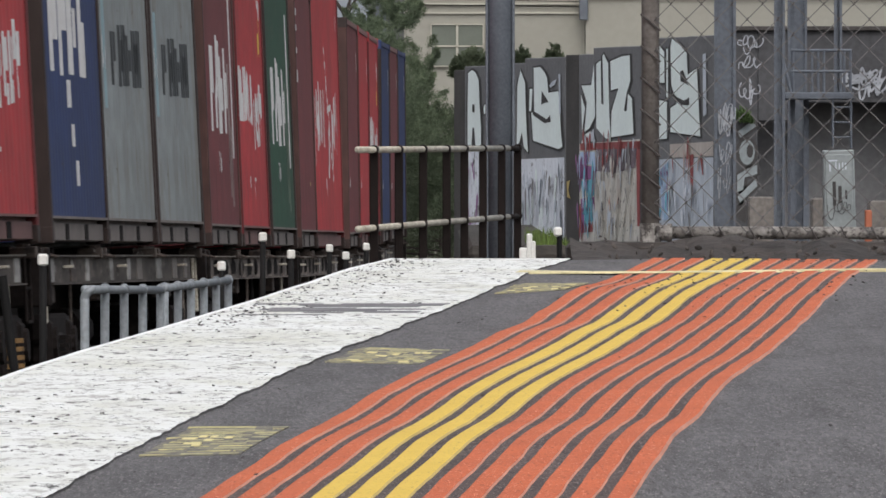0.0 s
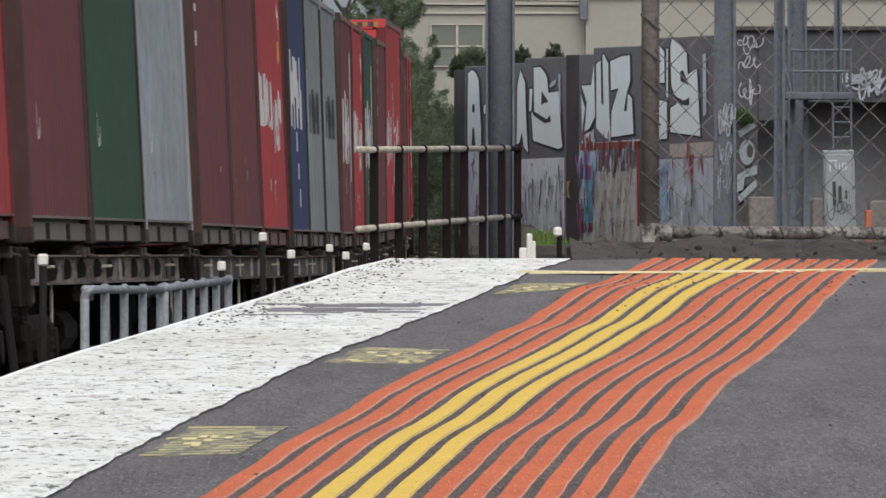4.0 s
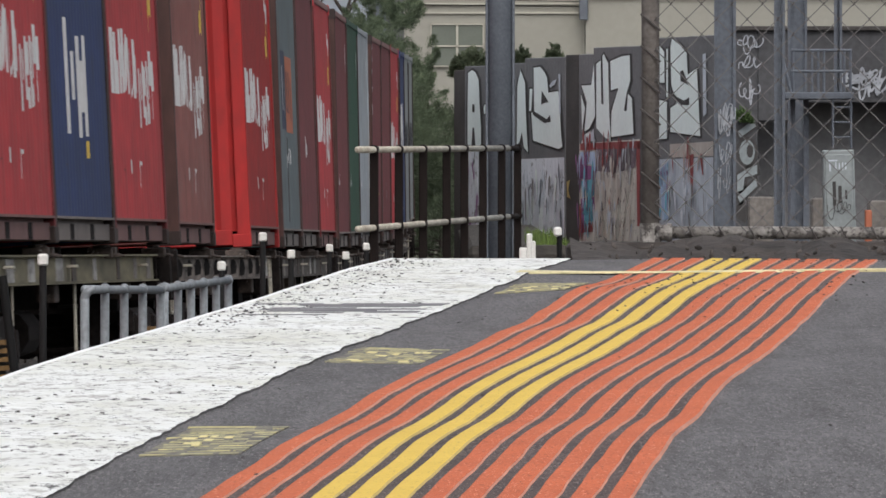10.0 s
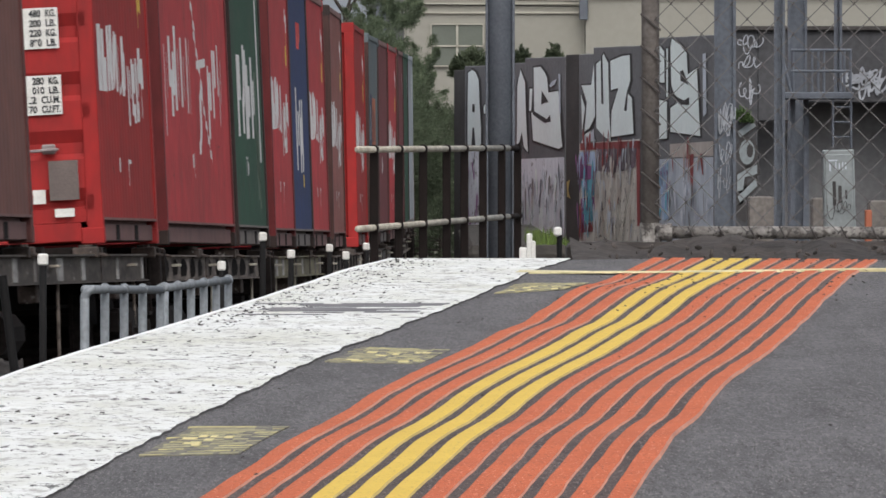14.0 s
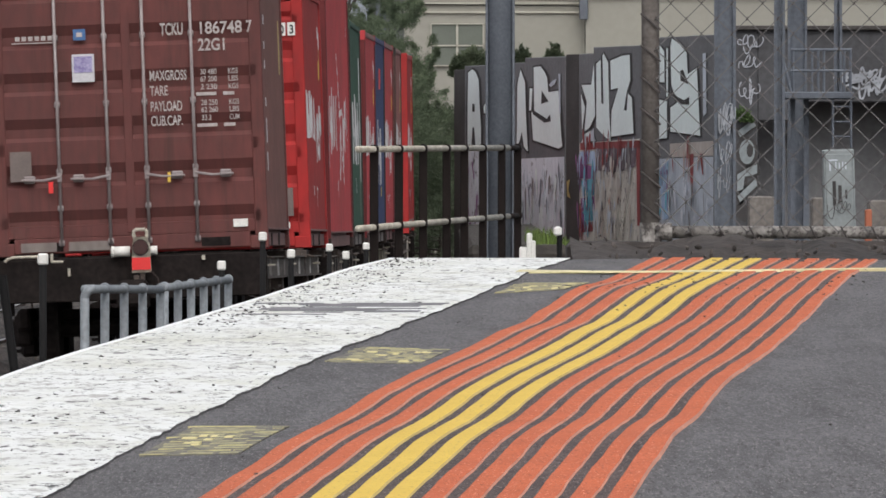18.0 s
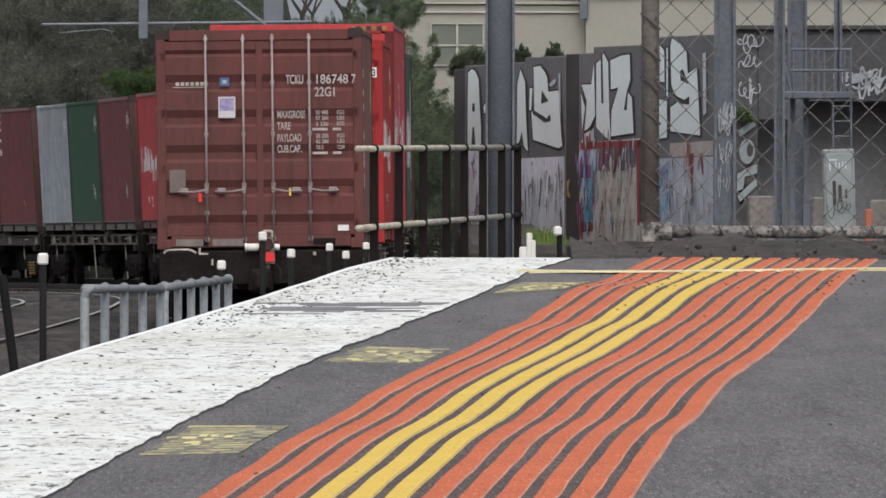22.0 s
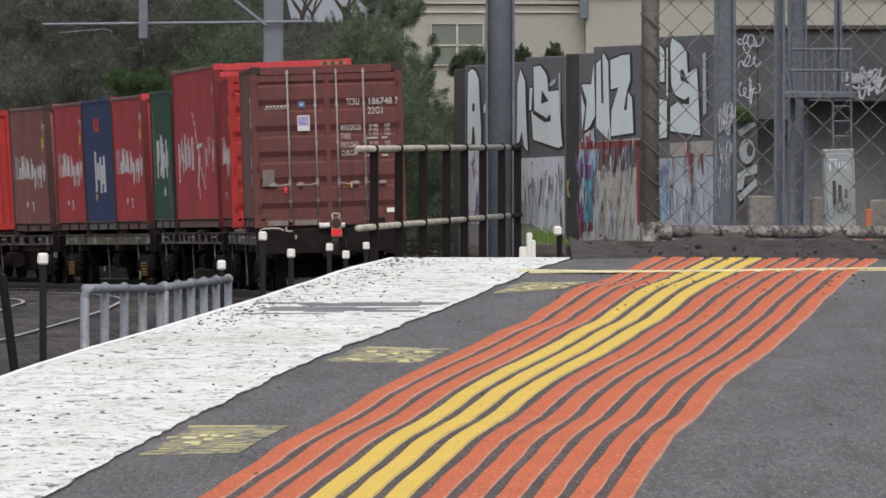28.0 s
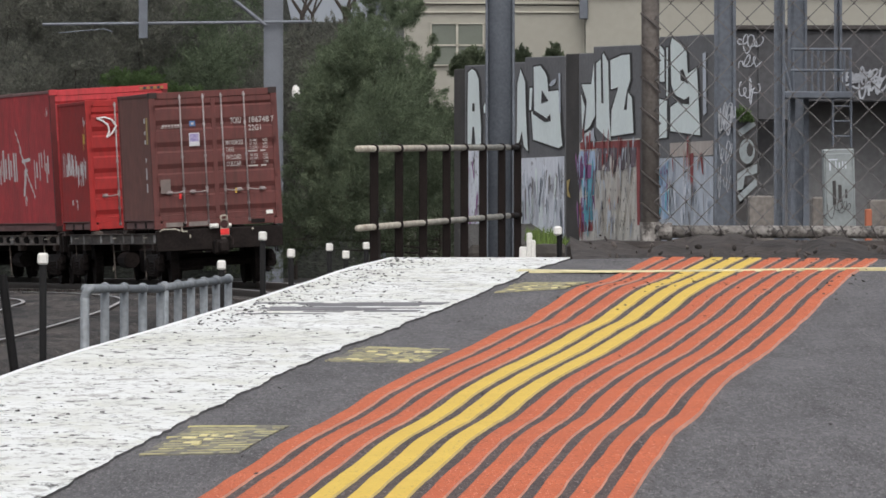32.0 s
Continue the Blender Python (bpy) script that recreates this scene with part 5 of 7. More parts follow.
def chain_fence():
    Y = 50.0
    f = thing("chain_link_fence", Matrix(), "rusty chain-link fence on weathered pipe rail behind the platform end", "fence")
    bm = bmesh.new()
    tube(bm, (0.822, Y, -0.314), (0.822, Y, 2.2), 0.036, seg=14)
    part("end_post", bm, RUST, f, "rusty brown pipe post", True)
    bm = bmesh.new()
    tube(bm, (0.820, Y, -0.249), (3.6, Y, -0.258), 0.025, seg=14)
    part("bottom_rail", bm, WEATHERED, f, "flaking grey bottom pipe", True)
    clamp = new("corner_clamp")
    clamp.parent = f
    bm = bmesh.new()
    tube(bm, (0.822, Y, -0.310), (0.822, Y, -0.212), 0.043, seg=16)
    part("sleeve", bm, WEATHERED, clamp, smooth=False)
    bm = bmesh.new()
    tube(bm, (0.83, Y, -0.250), (0.905, Y, -0.250), 0.032, seg=16)
    tube(bm, (0.888, Y, -0.250), (0.908, Y, -0.250), 0.037, seg=16)
    part("socket", bm, WEATHERED, clamp)
    for x, z in ((0.85, -0.232), (0.848, -0.285)):
        bm = bmesh.new()
        tube(bm, (x, Y - 0.055, z), (x, Y - 0.035, z), 0.011, seg=6)
        part("bolt", bm, TIE, clamp)
    # dark ties that lash the mesh to the bottom pipe
    for k in range(16):
        x = 0.97 + k * 0.121
        bm = bmesh.new()
        tube(bm, (x, Y - 0.028, -0.226), (x + 0.03, Y - 0.028, -0.282), 0.0035, seg=5)
        part("tie_wire", bm, TIE, f)
    # woven wires: two families of zigzags
    d = 0.0605
    x0, x1, z0, z1 = 0.842, 3.5, -0.251, 2.0
    verts, faces = [], []
    r = 0.0020

    def wire(p, q):
        p, q = Vector(p), Vector(q)
        k = len(verts)
        side = (q - p).cross(Vector((0, 1, 0))).normalized() * r
        back = Vector((0, r, 0))
        for c in (p, q):
            verts.extend((c + side - back, c - side - back, c + back))
        faces.extend(((k, k + 1, k + 4, k + 3), (k + 1, k + 2, k + 5, k + 4), (k + 2, k, k + 3, k + 5)))

    nx, nz = int((x1 - x0) / d), int((z1 - z0) / d)
    for i in range(nx):
        for j in range(nz):
            x, z = x0 + i * d, z0 + j * d
            off = 0.004 if (i + j) % 2 else -0.004
            jig = 0.004 * noise.noise((i * 0.7, j * 0.7, 0))
            if (i + j) % 2 == 0:
                wire((x, Y - 0.03 + off, z + jig), (x + d, Y - 0.03 - off, z + d + jig))
            else:
                wire((x, Y - 0.03 + off, z + d + jig), (x + d, Y - 0.03 - off, z + jig))
    ob = sheet("mesh", verts, faces, WIRE, f, smooth=False)
    knots = bmesh.new()          # twisted crossings
    for i in range(nx + 1):
        for j in range(nz + 1):
            if (i + j) % 2 == 0:
                x, z = x0 + i * d, z0 + j * d
                tube(knots, (x - 0.004, Y - 0.034, z - 0.007), (x + 0.004, Y - 0.034, z + 0.007), 0.0028, seg=5)
    tagged(part("wire_knot", knots, TIE, ob), kind="stuff")
    tagged(ob, "dull rusty wire mesh", kind="stuff")
    for k in range(18):
        z = -0.314 + 0.16 + k * 0.125
        bm = bmesh.new()
        r0 = 0.040
        c = Vector((0.822, Y, z))
        tube(bm, c + Vector((-r0, -r0, 0.02)), c + Vector((r0, -r0, -0.045)), 0.0045, seg=5)
        part("tie_wire", bm, TIE, f)
    kerb = bmesh.new()
    box(kerb, 0.491, 9.0, 49.85, 50.6, -1.6, -0.288, 0.02)
    xs, ys = [0.50 + 0.035 * i for i in range(90)], [47.0 + 0.12 * j for j in range(25)]
    verts = [(x, y, -0.50 + 0.075 * (y - 47.0) + 0.045 * noise.noise((x * 3.0, y * 1.1, 3.0)) + 0.03 * noise.noise((x * 11.0, y * 3.0, 8.0))) for y in ys for x in xs]
    n = len(xs)
    dirt = sheet("dirt_bank", verts, [(j * n + i, j * n + i + 1, (j + 1) * n + i + 1, (j + 1) * n + i) for j in range(24) for i in range(n - 1)], KERB, smooth=False)
    rng = random.Random(29)
    rubble = bmesh.new()
    for _ in range(420):
        x, y = rng.uniform(0.52, 3.3), rng.uniform(47.1, 49.8)
        r = rng.uniform(0.004, 0.013)
        m = Matrix.Translation((x, y, -0.497 + 0.075 * (y - 47.0) + rng.uniform(-0.01, 0.03))) @ Euler((rng.uniform(0, 3), rng.uniform(0, 3), rng.uniform(0, 3))).to_matrix().to_4x4()
        bmesh.ops.create_icosphere(rubble, subdivisions=1, radius=r, matrix=m @ Matrix.Diagonal((1.5, 1.0, 0.6, 1)))
    tagged(part("rubble", rubble, RUBBLE), "small stones and crumbs of brown dirt below the fence", "rubble", kind="stuff")
    tagged(dirt, "rough dark brown dirt heaped below the fence", "bank", kind="structure")
    tagged(part("kerb", kerb, KERB), "dark stained concrete kerb under the fence", "kerb", kind="structure")


# ---------------------------------------------------------------- far walls, buildings
WALL_A, WALL_B = Vector((0.357, 209.5, 0)), Vector((4.129, 192.0, 0))      # the foot line of the graffiti wall
WALL_TURN = math.atan2(WALL_B.y - WALL_A.y, WALL_B.x - WALL_A.x)


def paint_mat(name, base, dark, amount=0.9):
    return mat(name, base, dark, 0.8, scale=1.4, fine=7, bump=0.05, amount=amount, stretch=(1, 1, 0.35))


GRAFFITI_WHITE = mat("pale_spray_paint", (0.80, 0.87, 0.86), (0.66, 0.72, 0.71), 0.8, scale=1.5, fine=12, amount=0.5)
SCRAWL = mat("thin_pale_spray_paint", (0.38, 0.40, 0.44), (0.18, 0.19, 0.21), 0.8, scale=3, fine=20, amount=0.9)
COLUMN_PAINT = mat("greyed_spray_paint", (0.24, 0.27, 0.285), (0.15, 0.17, 0.175), 0.8, scale=3, fine=14, amount=0.8)
GRAFFITI_BLACK = mat("black_spray_paint", (0.045, 0.042, 0.042), (0.025, 0.023, 0.023), 0.8)
MURAL_GREY = worn_through(paint_mat("grey_lilac_overpaint", (0.80, 0.82, 0.88), (0.58, 0.60, 0.66)), (0.16, 0.15, 0.16), (2.2, 6.0), 0.585, 0.05)
MURAL_TAN = worn_through(paint_mat("tan_overpaint", (0.68, 0.65, 0.59), (0.46, 0.43, 0.40)), (0.10, 0.08, 0.08), (2.5, 7.0), 0.585, 0.05)
MURAL_PINK = worn_through(paint_mat("pink_white_overpaint", (0.48, 0.36, 0.32), (0.30, 0.16, 0.13)), (0.40, 0.10, 0.07), (2.0, 5.0), 0.57, 0.05)
MURAL_BLUE = worn_through(paint_mat("blue_overpaint", (0.50, 0.64, 0.80), (0.07, 0.14, 0.25)), (0.17, 0.05, 0.13), (1.5, 4.0), 0.55, 0.05)
MURAL_RED = paint_mat("dark_red_overpaint", (0.36, 0.075, 0.075), (0.17, 0.05, 0.05))
MURAL_SKY = paint_mat("sky_blue_overpaint", (0.55, 0.70, 0.88), (0.35, 0.42, 0.62))
MURAL_PLUM = worn_through(paint_mat("plum_grey_overpaint", (0.20, 0.15, 0.18), (0.10, 0.075, 0.09)), (0.33, 0.28, 0.29), (2.5, 6.0), 0.56, 0.06)
MURAL_SLATE = paint_mat("slate_overpaint", (0.20, 0.22, 0.26), (0.11, 0.12, 0.14))
MURAL_TEAL = paint_mat("teal_overpaint", (0.17, 0.50, 0.62), (0.10, 0.26, 0.36))
MURAL_CREAM = worn_through(paint_mat("cream_overpaint", (0.55, 0.50, 0.46), (0.38, 0.32, 0.29)), (0.45, 0.20, 0.14), (2.5, 6.0), 0.60, 0.06)
MURAL_DULL = paint_mat("dull_grey_overpaint", (0.56, 0.60, 0.67), (0.40, 0.43, 0.48))
STREAK_DARK = paint_mat("dark_grey_brown_runs", (0.26, 0.24, 0.245), (0.14, 0.13, 0.135))
MURAL_PURPLE = paint_mat("purple_overpaint", (0.34, 0.13, 0.32), (0.14, 0.07, 0.15))


def wall_ob(ob):
    ob.location, ob.rotation_euler = (WALL_A.x, WALL_A.y, 0), (0, 0, WALL_TURN)
    return ob


def painted(parent, name, points, material, proud, label=""):
    """A flat painted shape on the wall, its outline in metres along the wall and up."""
    tris = tessellate_polygon([[Vector((u, z, 0)) for u, z in points]])
    me = bpy.data.meshes.new(name)
    me.from_pydata([(u, -proud, z) for u, z in points], [], [tuple(t) for t in tris])
    me.materials.append(material)
    ob = new(name, me)
    ob.parent = parent
    if label:
        tagged(ob, label)
    return wall_ob(ob)


def grown(points, du, dz):
    """An outline moved outwards along its corners' normals."""
    area = sum(p[0] * q[1] - q[0] * p[1] for p, q in zip(points, points[1:] + points[:1]))
    turn = 1.0 if area > 0 else -1.0
    out = []
    for i, (u, z) in enumerate(points):
        (a, b), (c, d) = points[i - 1], points[(i + 1) % len(points)]
        e, f = Vector(((u - a) / 4.2, z - b)), Vector(((c - u) / 4.2, d - z))
        n = Vector((e.y, -e.x)).normalized() + Vector((f.y, -f.x)).normalized()
        n = n.normalized() * turn if n.length > 0.2 else Vector((0, 0))
        out.append((u + n.x * du, z + n.y * dz))
    return out


def outlined(parent, name, points):
    """A pale graffiti shape over a slightly larger black one."""
    painted(parent, "letter_shadow", grown(points, 0.14, 0.036), GRAFFITI_BLACK, 0.008)
    painted(parent, name, points, GRAFFITI_WHITE, 0.016)


def graffiti_wall():
    w = thing("graffiti_wall", Matrix(), "stepped grey concrete panel wall covered in graffiti", "wall")
    w["kind"] = "structure"
    for u0, u1, top in ((-0.84, -0.00, 1.656), (-0.00, 2.01, 1.713), (2.01, 4.62, 1.734), (4.62, 7.63, 1.809),
                        (7.63, 8.57, 1.837), (8.57, 9.62, 1.837), (9.62, 13.07, 1.935), (13.07, 14.19, 1.949),
                        (14.19, 16.10, 2.044), (16.10, 17.97, 2.049)):
        bm = bmesh.new()
        box(bm, u0 + 0.015, u1 - 0.015, 0.0, 0.18, -2.6, top, 0.012)
        # narrow panels are dark: shade of recessed gaps put into their colour
        wall_ob(part("panel", bm, WALL if abs(u1 - u0) > 1.0 else DARK_CONCRETE, w))
    # upper letters: fat pale shapes with black edges, their counters and accents
    outlined(w, "letter", [(0.31, 0.41), (0.31, 1.02), (0.35, 1.60), (0.66, 1.65), (0.92, 1.61), (1.18, 1.48), (1.23, 1.11), (1.36, 0.69), (1.36, 0.40), (0.92, 0.40), (0.83, 0.69), (0.70, 0.69), (0.62, 0.40)])
    outlined(w, "letter", [(1.53, 1.01), (1.71, 1.10), (1.88, 1.06), (1.88, 0.92), (1.58, 0.92)])
    outlined(w, "letter", [(4.07, 0.38), (4.12, 1.37), (4.37, 1.62), (4.71, 1.41), (4.75, 1.00), (4.84, 0.58), (4.92, 0.28), (4.62, 0.36), (4.46, 0.61), (4.29, 0.45)])
    outlined(w, "letter", [(5.34, 1.65), (5.84, 1.66), (6.18, 1.56), (6.34, 1.48), (6.43, 1.24), (7.17, 1.26), (7.26, 0.99), (7.38, 0.53), (7.46, 0.37), (7.17, 0.33), (5.30, 0.47), (5.17, 0.91), (5.38, 0.95)])
    outlined(w, "letter", [(5.05, 1.31), (5.26, 1.31), (5.17, 0.95), (5.00, 0.95)])
    outlined(w, "letter", [(8.85, 1.34), (9.54, 1.34), (9.74, 1.67), (9.82, 0.84), (9.42, 0.66), (9.06, 0.60), (9.22, 1.07)])
    outlined(w, "letter", [(8.81, 1.20), (9.10, 0.98), (8.89, 0.60)])
    outlined(w, "letter", [(9.90, 1.67), (10.22, 1.73), (10.26, 1.04), (10.42, 1.03), (10.34, 1.79), (10.42, 1.83), (10.74, 1.68), (10.82, 0.88), (10.94, 0.43), (10.42, 0.53), (9.90, 0.66)])
    outlined(w, "letter", [(10.90, 1.71), (11.70, 1.78), (12.25, 1.79), (12.29, 1.39), (12.05, 1.21), (11.85, 0.92), (12.05, 0.92), (12.13, 1.19), (12.40, 1.12), (12.52, 0.56), (10.94, 0.51), (10.98, 0.92), (11.46, 1.28), (10.94, 1.25)])
    outlined(w, "letter", [(14.31, 1.92), (14.62, 1.83), (14.65, 1.34), (14.31, 1.35)])
    outlined(w, "letter", [(14.27, 1.08), (14.81, 1.05), (14.81, 0.48), (14.27, 0.47)])
    outlined(w, "letter", [(14.77, 1.87), (14.88, 1.87), (14.88, 1.12), (14.77, 1.12)])
    outlined(w, "letter", [(15.04, 1.89), (15.15, 2.02), (15.68, 1.92), (16.14, 1.79), (16.21, 1.46), (16.82, 1.55), (16.93, 1.03), (17.04, 0.51), (15.04, 0.58), (15.04, 0.95), (15.49, 1.02), (15.11, 1.30)])
    for outline in ([(0.70, 1.08), (0.88, 1.08), (0.88, 0.95), (0.70, 0.95)],
                    [(5.97, 1.27), (6.47, 1.09), (6.18, 1.08), (5.93, 1.05)],
                    [(5.30, 0.96), (6.01, 0.86), (6.34, 0.81), (6.59, 0.88), (6.64, 0.77), (6.18, 0.75), (5.30, 0.89)],
                    [(15.72, 1.51), (15.91, 1.53), (16.29, 1.29), (15.99, 1.34), (15.76, 1.36)],
                    [(15.11, 1.23), (15.49, 1.12), (15.99, 1.06), (16.33, 1.11), (16.33, 0.99), (15.72, 1.00), (15.11, 1.14)]):
        painted(w, "letter_gap", outline, GRAFFITI_BLACK, 0.022)
    for outline in ([(6.51, 1.35), (6.76, 1.42), (7.05, 1.45), (6.97, 1.37), (6.64, 1.32)],
                    [(7.21, 1.53), (7.34, 1.53), (7.38, 0.90), (7.26, 0.90)],
                    [(9.30, 0.50), (9.74, 0.65), (9.82, 0.45), (9.30, 0.44)],
                    [(17.23, 1.76), (17.45, 1.78), (17.49, 0.85), (17.27, 0.81)]):
        painted(w, "paint_fleck", outline, MURAL_DULL, 0.024)
    # older, overpainted pieces along the foot
    for x, m in (([(-0.00, 0.300), (1.58, 0.298), (1.58, -1.304), (-0.00, -1.314)], MURAL_GREY), ([(3.90, 0.166), (7.55, 0.199), (7.55, -1.268), (3.90, -1.290)], MURAL_GREY),
                 ([(8.65, 0.414), (12.91, 0.476), (12.91, -1.235), (8.65, -1.261)], MURAL_TAN), ([(14.96, 0.393), (17.86, 0.430), (17.86, 0.206), (14.96, 0.183)], MURAL_CREAM),
                 ([(14.23, 0.158), (17.86, 0.189), (17.86, -1.204), (14.23, -1.227)], MURAL_DULL)):
        painted(w, "old_paint", x, m, 0.004)
    for x, m in (([(8.73, 0.414), (12.95, 0.450), (12.95, 0.335), (8.73, 0.306)], MURAL_RED), ([(9.86, 0.322), (12.72, 0.335), (12.64, 0.035), (11.22, -0.053), (9.86, -0.018)], MURAL_PLUM),
                 ([(8.73, 0.279), (9.78, 0.287), (9.82, 0.072), (8.77, 0.090)], MURAL_SKY), ([(8.65, 0.090), (9.94, 0.036), (9.78, -0.161), (8.73, -0.144)], MURAL_PURPLE),
                 ([(8.81, -0.180), (9.78, -0.161), (9.74, -0.412), (8.89, -0.432)], MURAL_TEAL), ([(8.77, -0.468), (9.74, -0.430), (9.78, -0.645), (8.85, -0.666)], MURAL_PURPLE),
                 ([(8.89, -0.684), (9.74, -0.663), (9.78, -0.824), (8.89, -0.810)], MURAL_TEAL), ([(8.81, -0.846), (9.62, -0.843), (9.62, -0.986), (8.85, -1.008)], MURAL_RED),
                 ([(12.68, 0.441), (12.95, 0.450), (12.95, -0.882), (12.76, -0.883)], MURAL_RED), ([(9.06, 0.557), (9.46, 0.610), (9.86, 0.448), (8.81, 0.423)], GRAFFITI_WHITE),
                 ([(14.27, -0.018), (14.89, 0.131), (14.81, -0.262), (14.35, -0.350)], MURAL_BLUE), ([(14.39, -0.385), (14.81, -0.297), (14.89, -0.769), (14.50, -0.788)], MURAL_SKY),
                 ([(16.33, 0.225), (16.59, 0.242), (16.52, -0.433), (16.40, -0.433)], MURAL_RED), ([(7.75, -0.199), (8.00, -0.163), (7.87, -0.325), (8.04, -0.470), (7.79, -0.434)], MARK_PALE)):
        painted(w, "old_paint", x, m, 0.012)
    # thin runs and upright strokes in the old paint
    rng = random.Random(17)
    for u0, u1, za, zb, n, m in ((4.07, 7.46, -0.914, -0.110, 64, (MURAL_DULL, STREAK_DARK, GRAFFITI_WHITE, MURAL_DULL, MURAL_SLATE)),
                                 (9.94, 12.68, -1.070, 0.071, 70, (STREAK_DARK, MURAL_TAN, MURAL_TAN, MURAL_CREAM, MURAL_DULL)),
                                 (9.94, 12.64, 0.000, 0.285, 16, (STREAK_DARK, MURAL_DULL, MURAL_RED)),
                                 (15.04, 17.83, -0.869, 0.087, 26, (MURAL_GREY, MURAL_DULL, STREAK_DARK)),
                                 (15.11, 17.75, 0.000, 0.295, 9, (MURAL_PINK, MURAL_RED)),
                                 (0.17, 1.49, -0.936, 0.000, 14, (STREAK_DARK, GRAFFITI_WHITE, MURAL_PURPLE)),
                                 (8.55, 9.35, -0.15, 0.12, 12, (MURAL_PURPLE, MURAL_PURPLE, MURAL_SKY)),
                                 (8.95, 10.05, -0.40, -0.05, 16, (MURAL_TEAL, MURAL_PURPLE, MURAL_SKY)),
                                 (9.05, 9.95, -0.85, -0.45, 16, (MURAL_TEAL, MURAL_TEAL, STREAK_DARK, MURAL_TAN)),
                                 (8.75, 9.55, -1.05, -0.70, 14, (MURAL_RED, MURAL_PURPLE, MURAL_DULL)),
                                 (14.25, 15.05, -0.80, 0.05, 16, (MURAL_SKY, MURAL_TEAL, MURAL_PURPLE, GRAFFITI_WHITE)),
                                 (9.0, 12.6, 0.30, 0.44, 14, (MURAL_RED, MURAL_PINK, MURAL_DULL))):
        for k in range(n):
            u, z = rng.uniform(u0, u1), rng.uniform(za, zb)
            a, b, lean = rng.uniform(0.018, 0.075), rng.uniform(0.07, 0.28), rng.uniform(-0.12, 0.12)
            painted(w, "paint_run", [(u - a * 0.4, z - b), (u + a * 0.3, z - b * 0.9), (u + a + lean, z + b * 0.7), (u + lean, z + b), (u - a + lean, z + b * 0.6)], rng.choice(m), 0.020 + 0.002 * k)


def scribble(parent, x0, x1, y, z0, z1, loops, seed, material, width=0.012, name="scrawl"):
    """A spray-painted scrawl: a flat looping ribbon on a face that looks toward the platform."""
    rng = random.Random(seed)
    n = loops * 14
    pts = []
    ph = rng.uniform(0, 6)
    for i in range(n + 1):
        u = i / n
        a = u * loops * 2 * math.pi + ph
        wob = [noise.noise((u * loops * 1.7, seed * 3.1, k * 5.7)) for k in range(3)]
        pts.append(Vector((x0 + (x1 - x0) * (0.12 + 0.76 * u + 0.14 * wob[2]) + (x1 - x0) * (0.12 + 0.22 * wob[0]) * math.cos(a),
                           0, (z0 + z1) / 2 + (z1 - z0) * (0.22 * wob[2] + (0.26 + 0.4 * wob[1]) * math.sin(a * 1.02)))))
    bm = bmesh.new()
    prev = None
    for i, p in enumerate(pts):
        d = (pts[min(i + 1, n)] - pts[max(i - 1, 0)]).normalized()
        nn = Vector((-d.z, 0, d.x)) * width
        yy = y - 0.0006 * i
        a, b = bm.verts.new((p.x + nn.x, yy, p.z + nn.z)), bm.verts.new((p.x - nn.x, yy, p.z - nn.z))
        if prev:
            bm.faces.new((prev[0], a, b, prev[1]))
        prev = (a, b)
    return part(name, bm, material, parent)


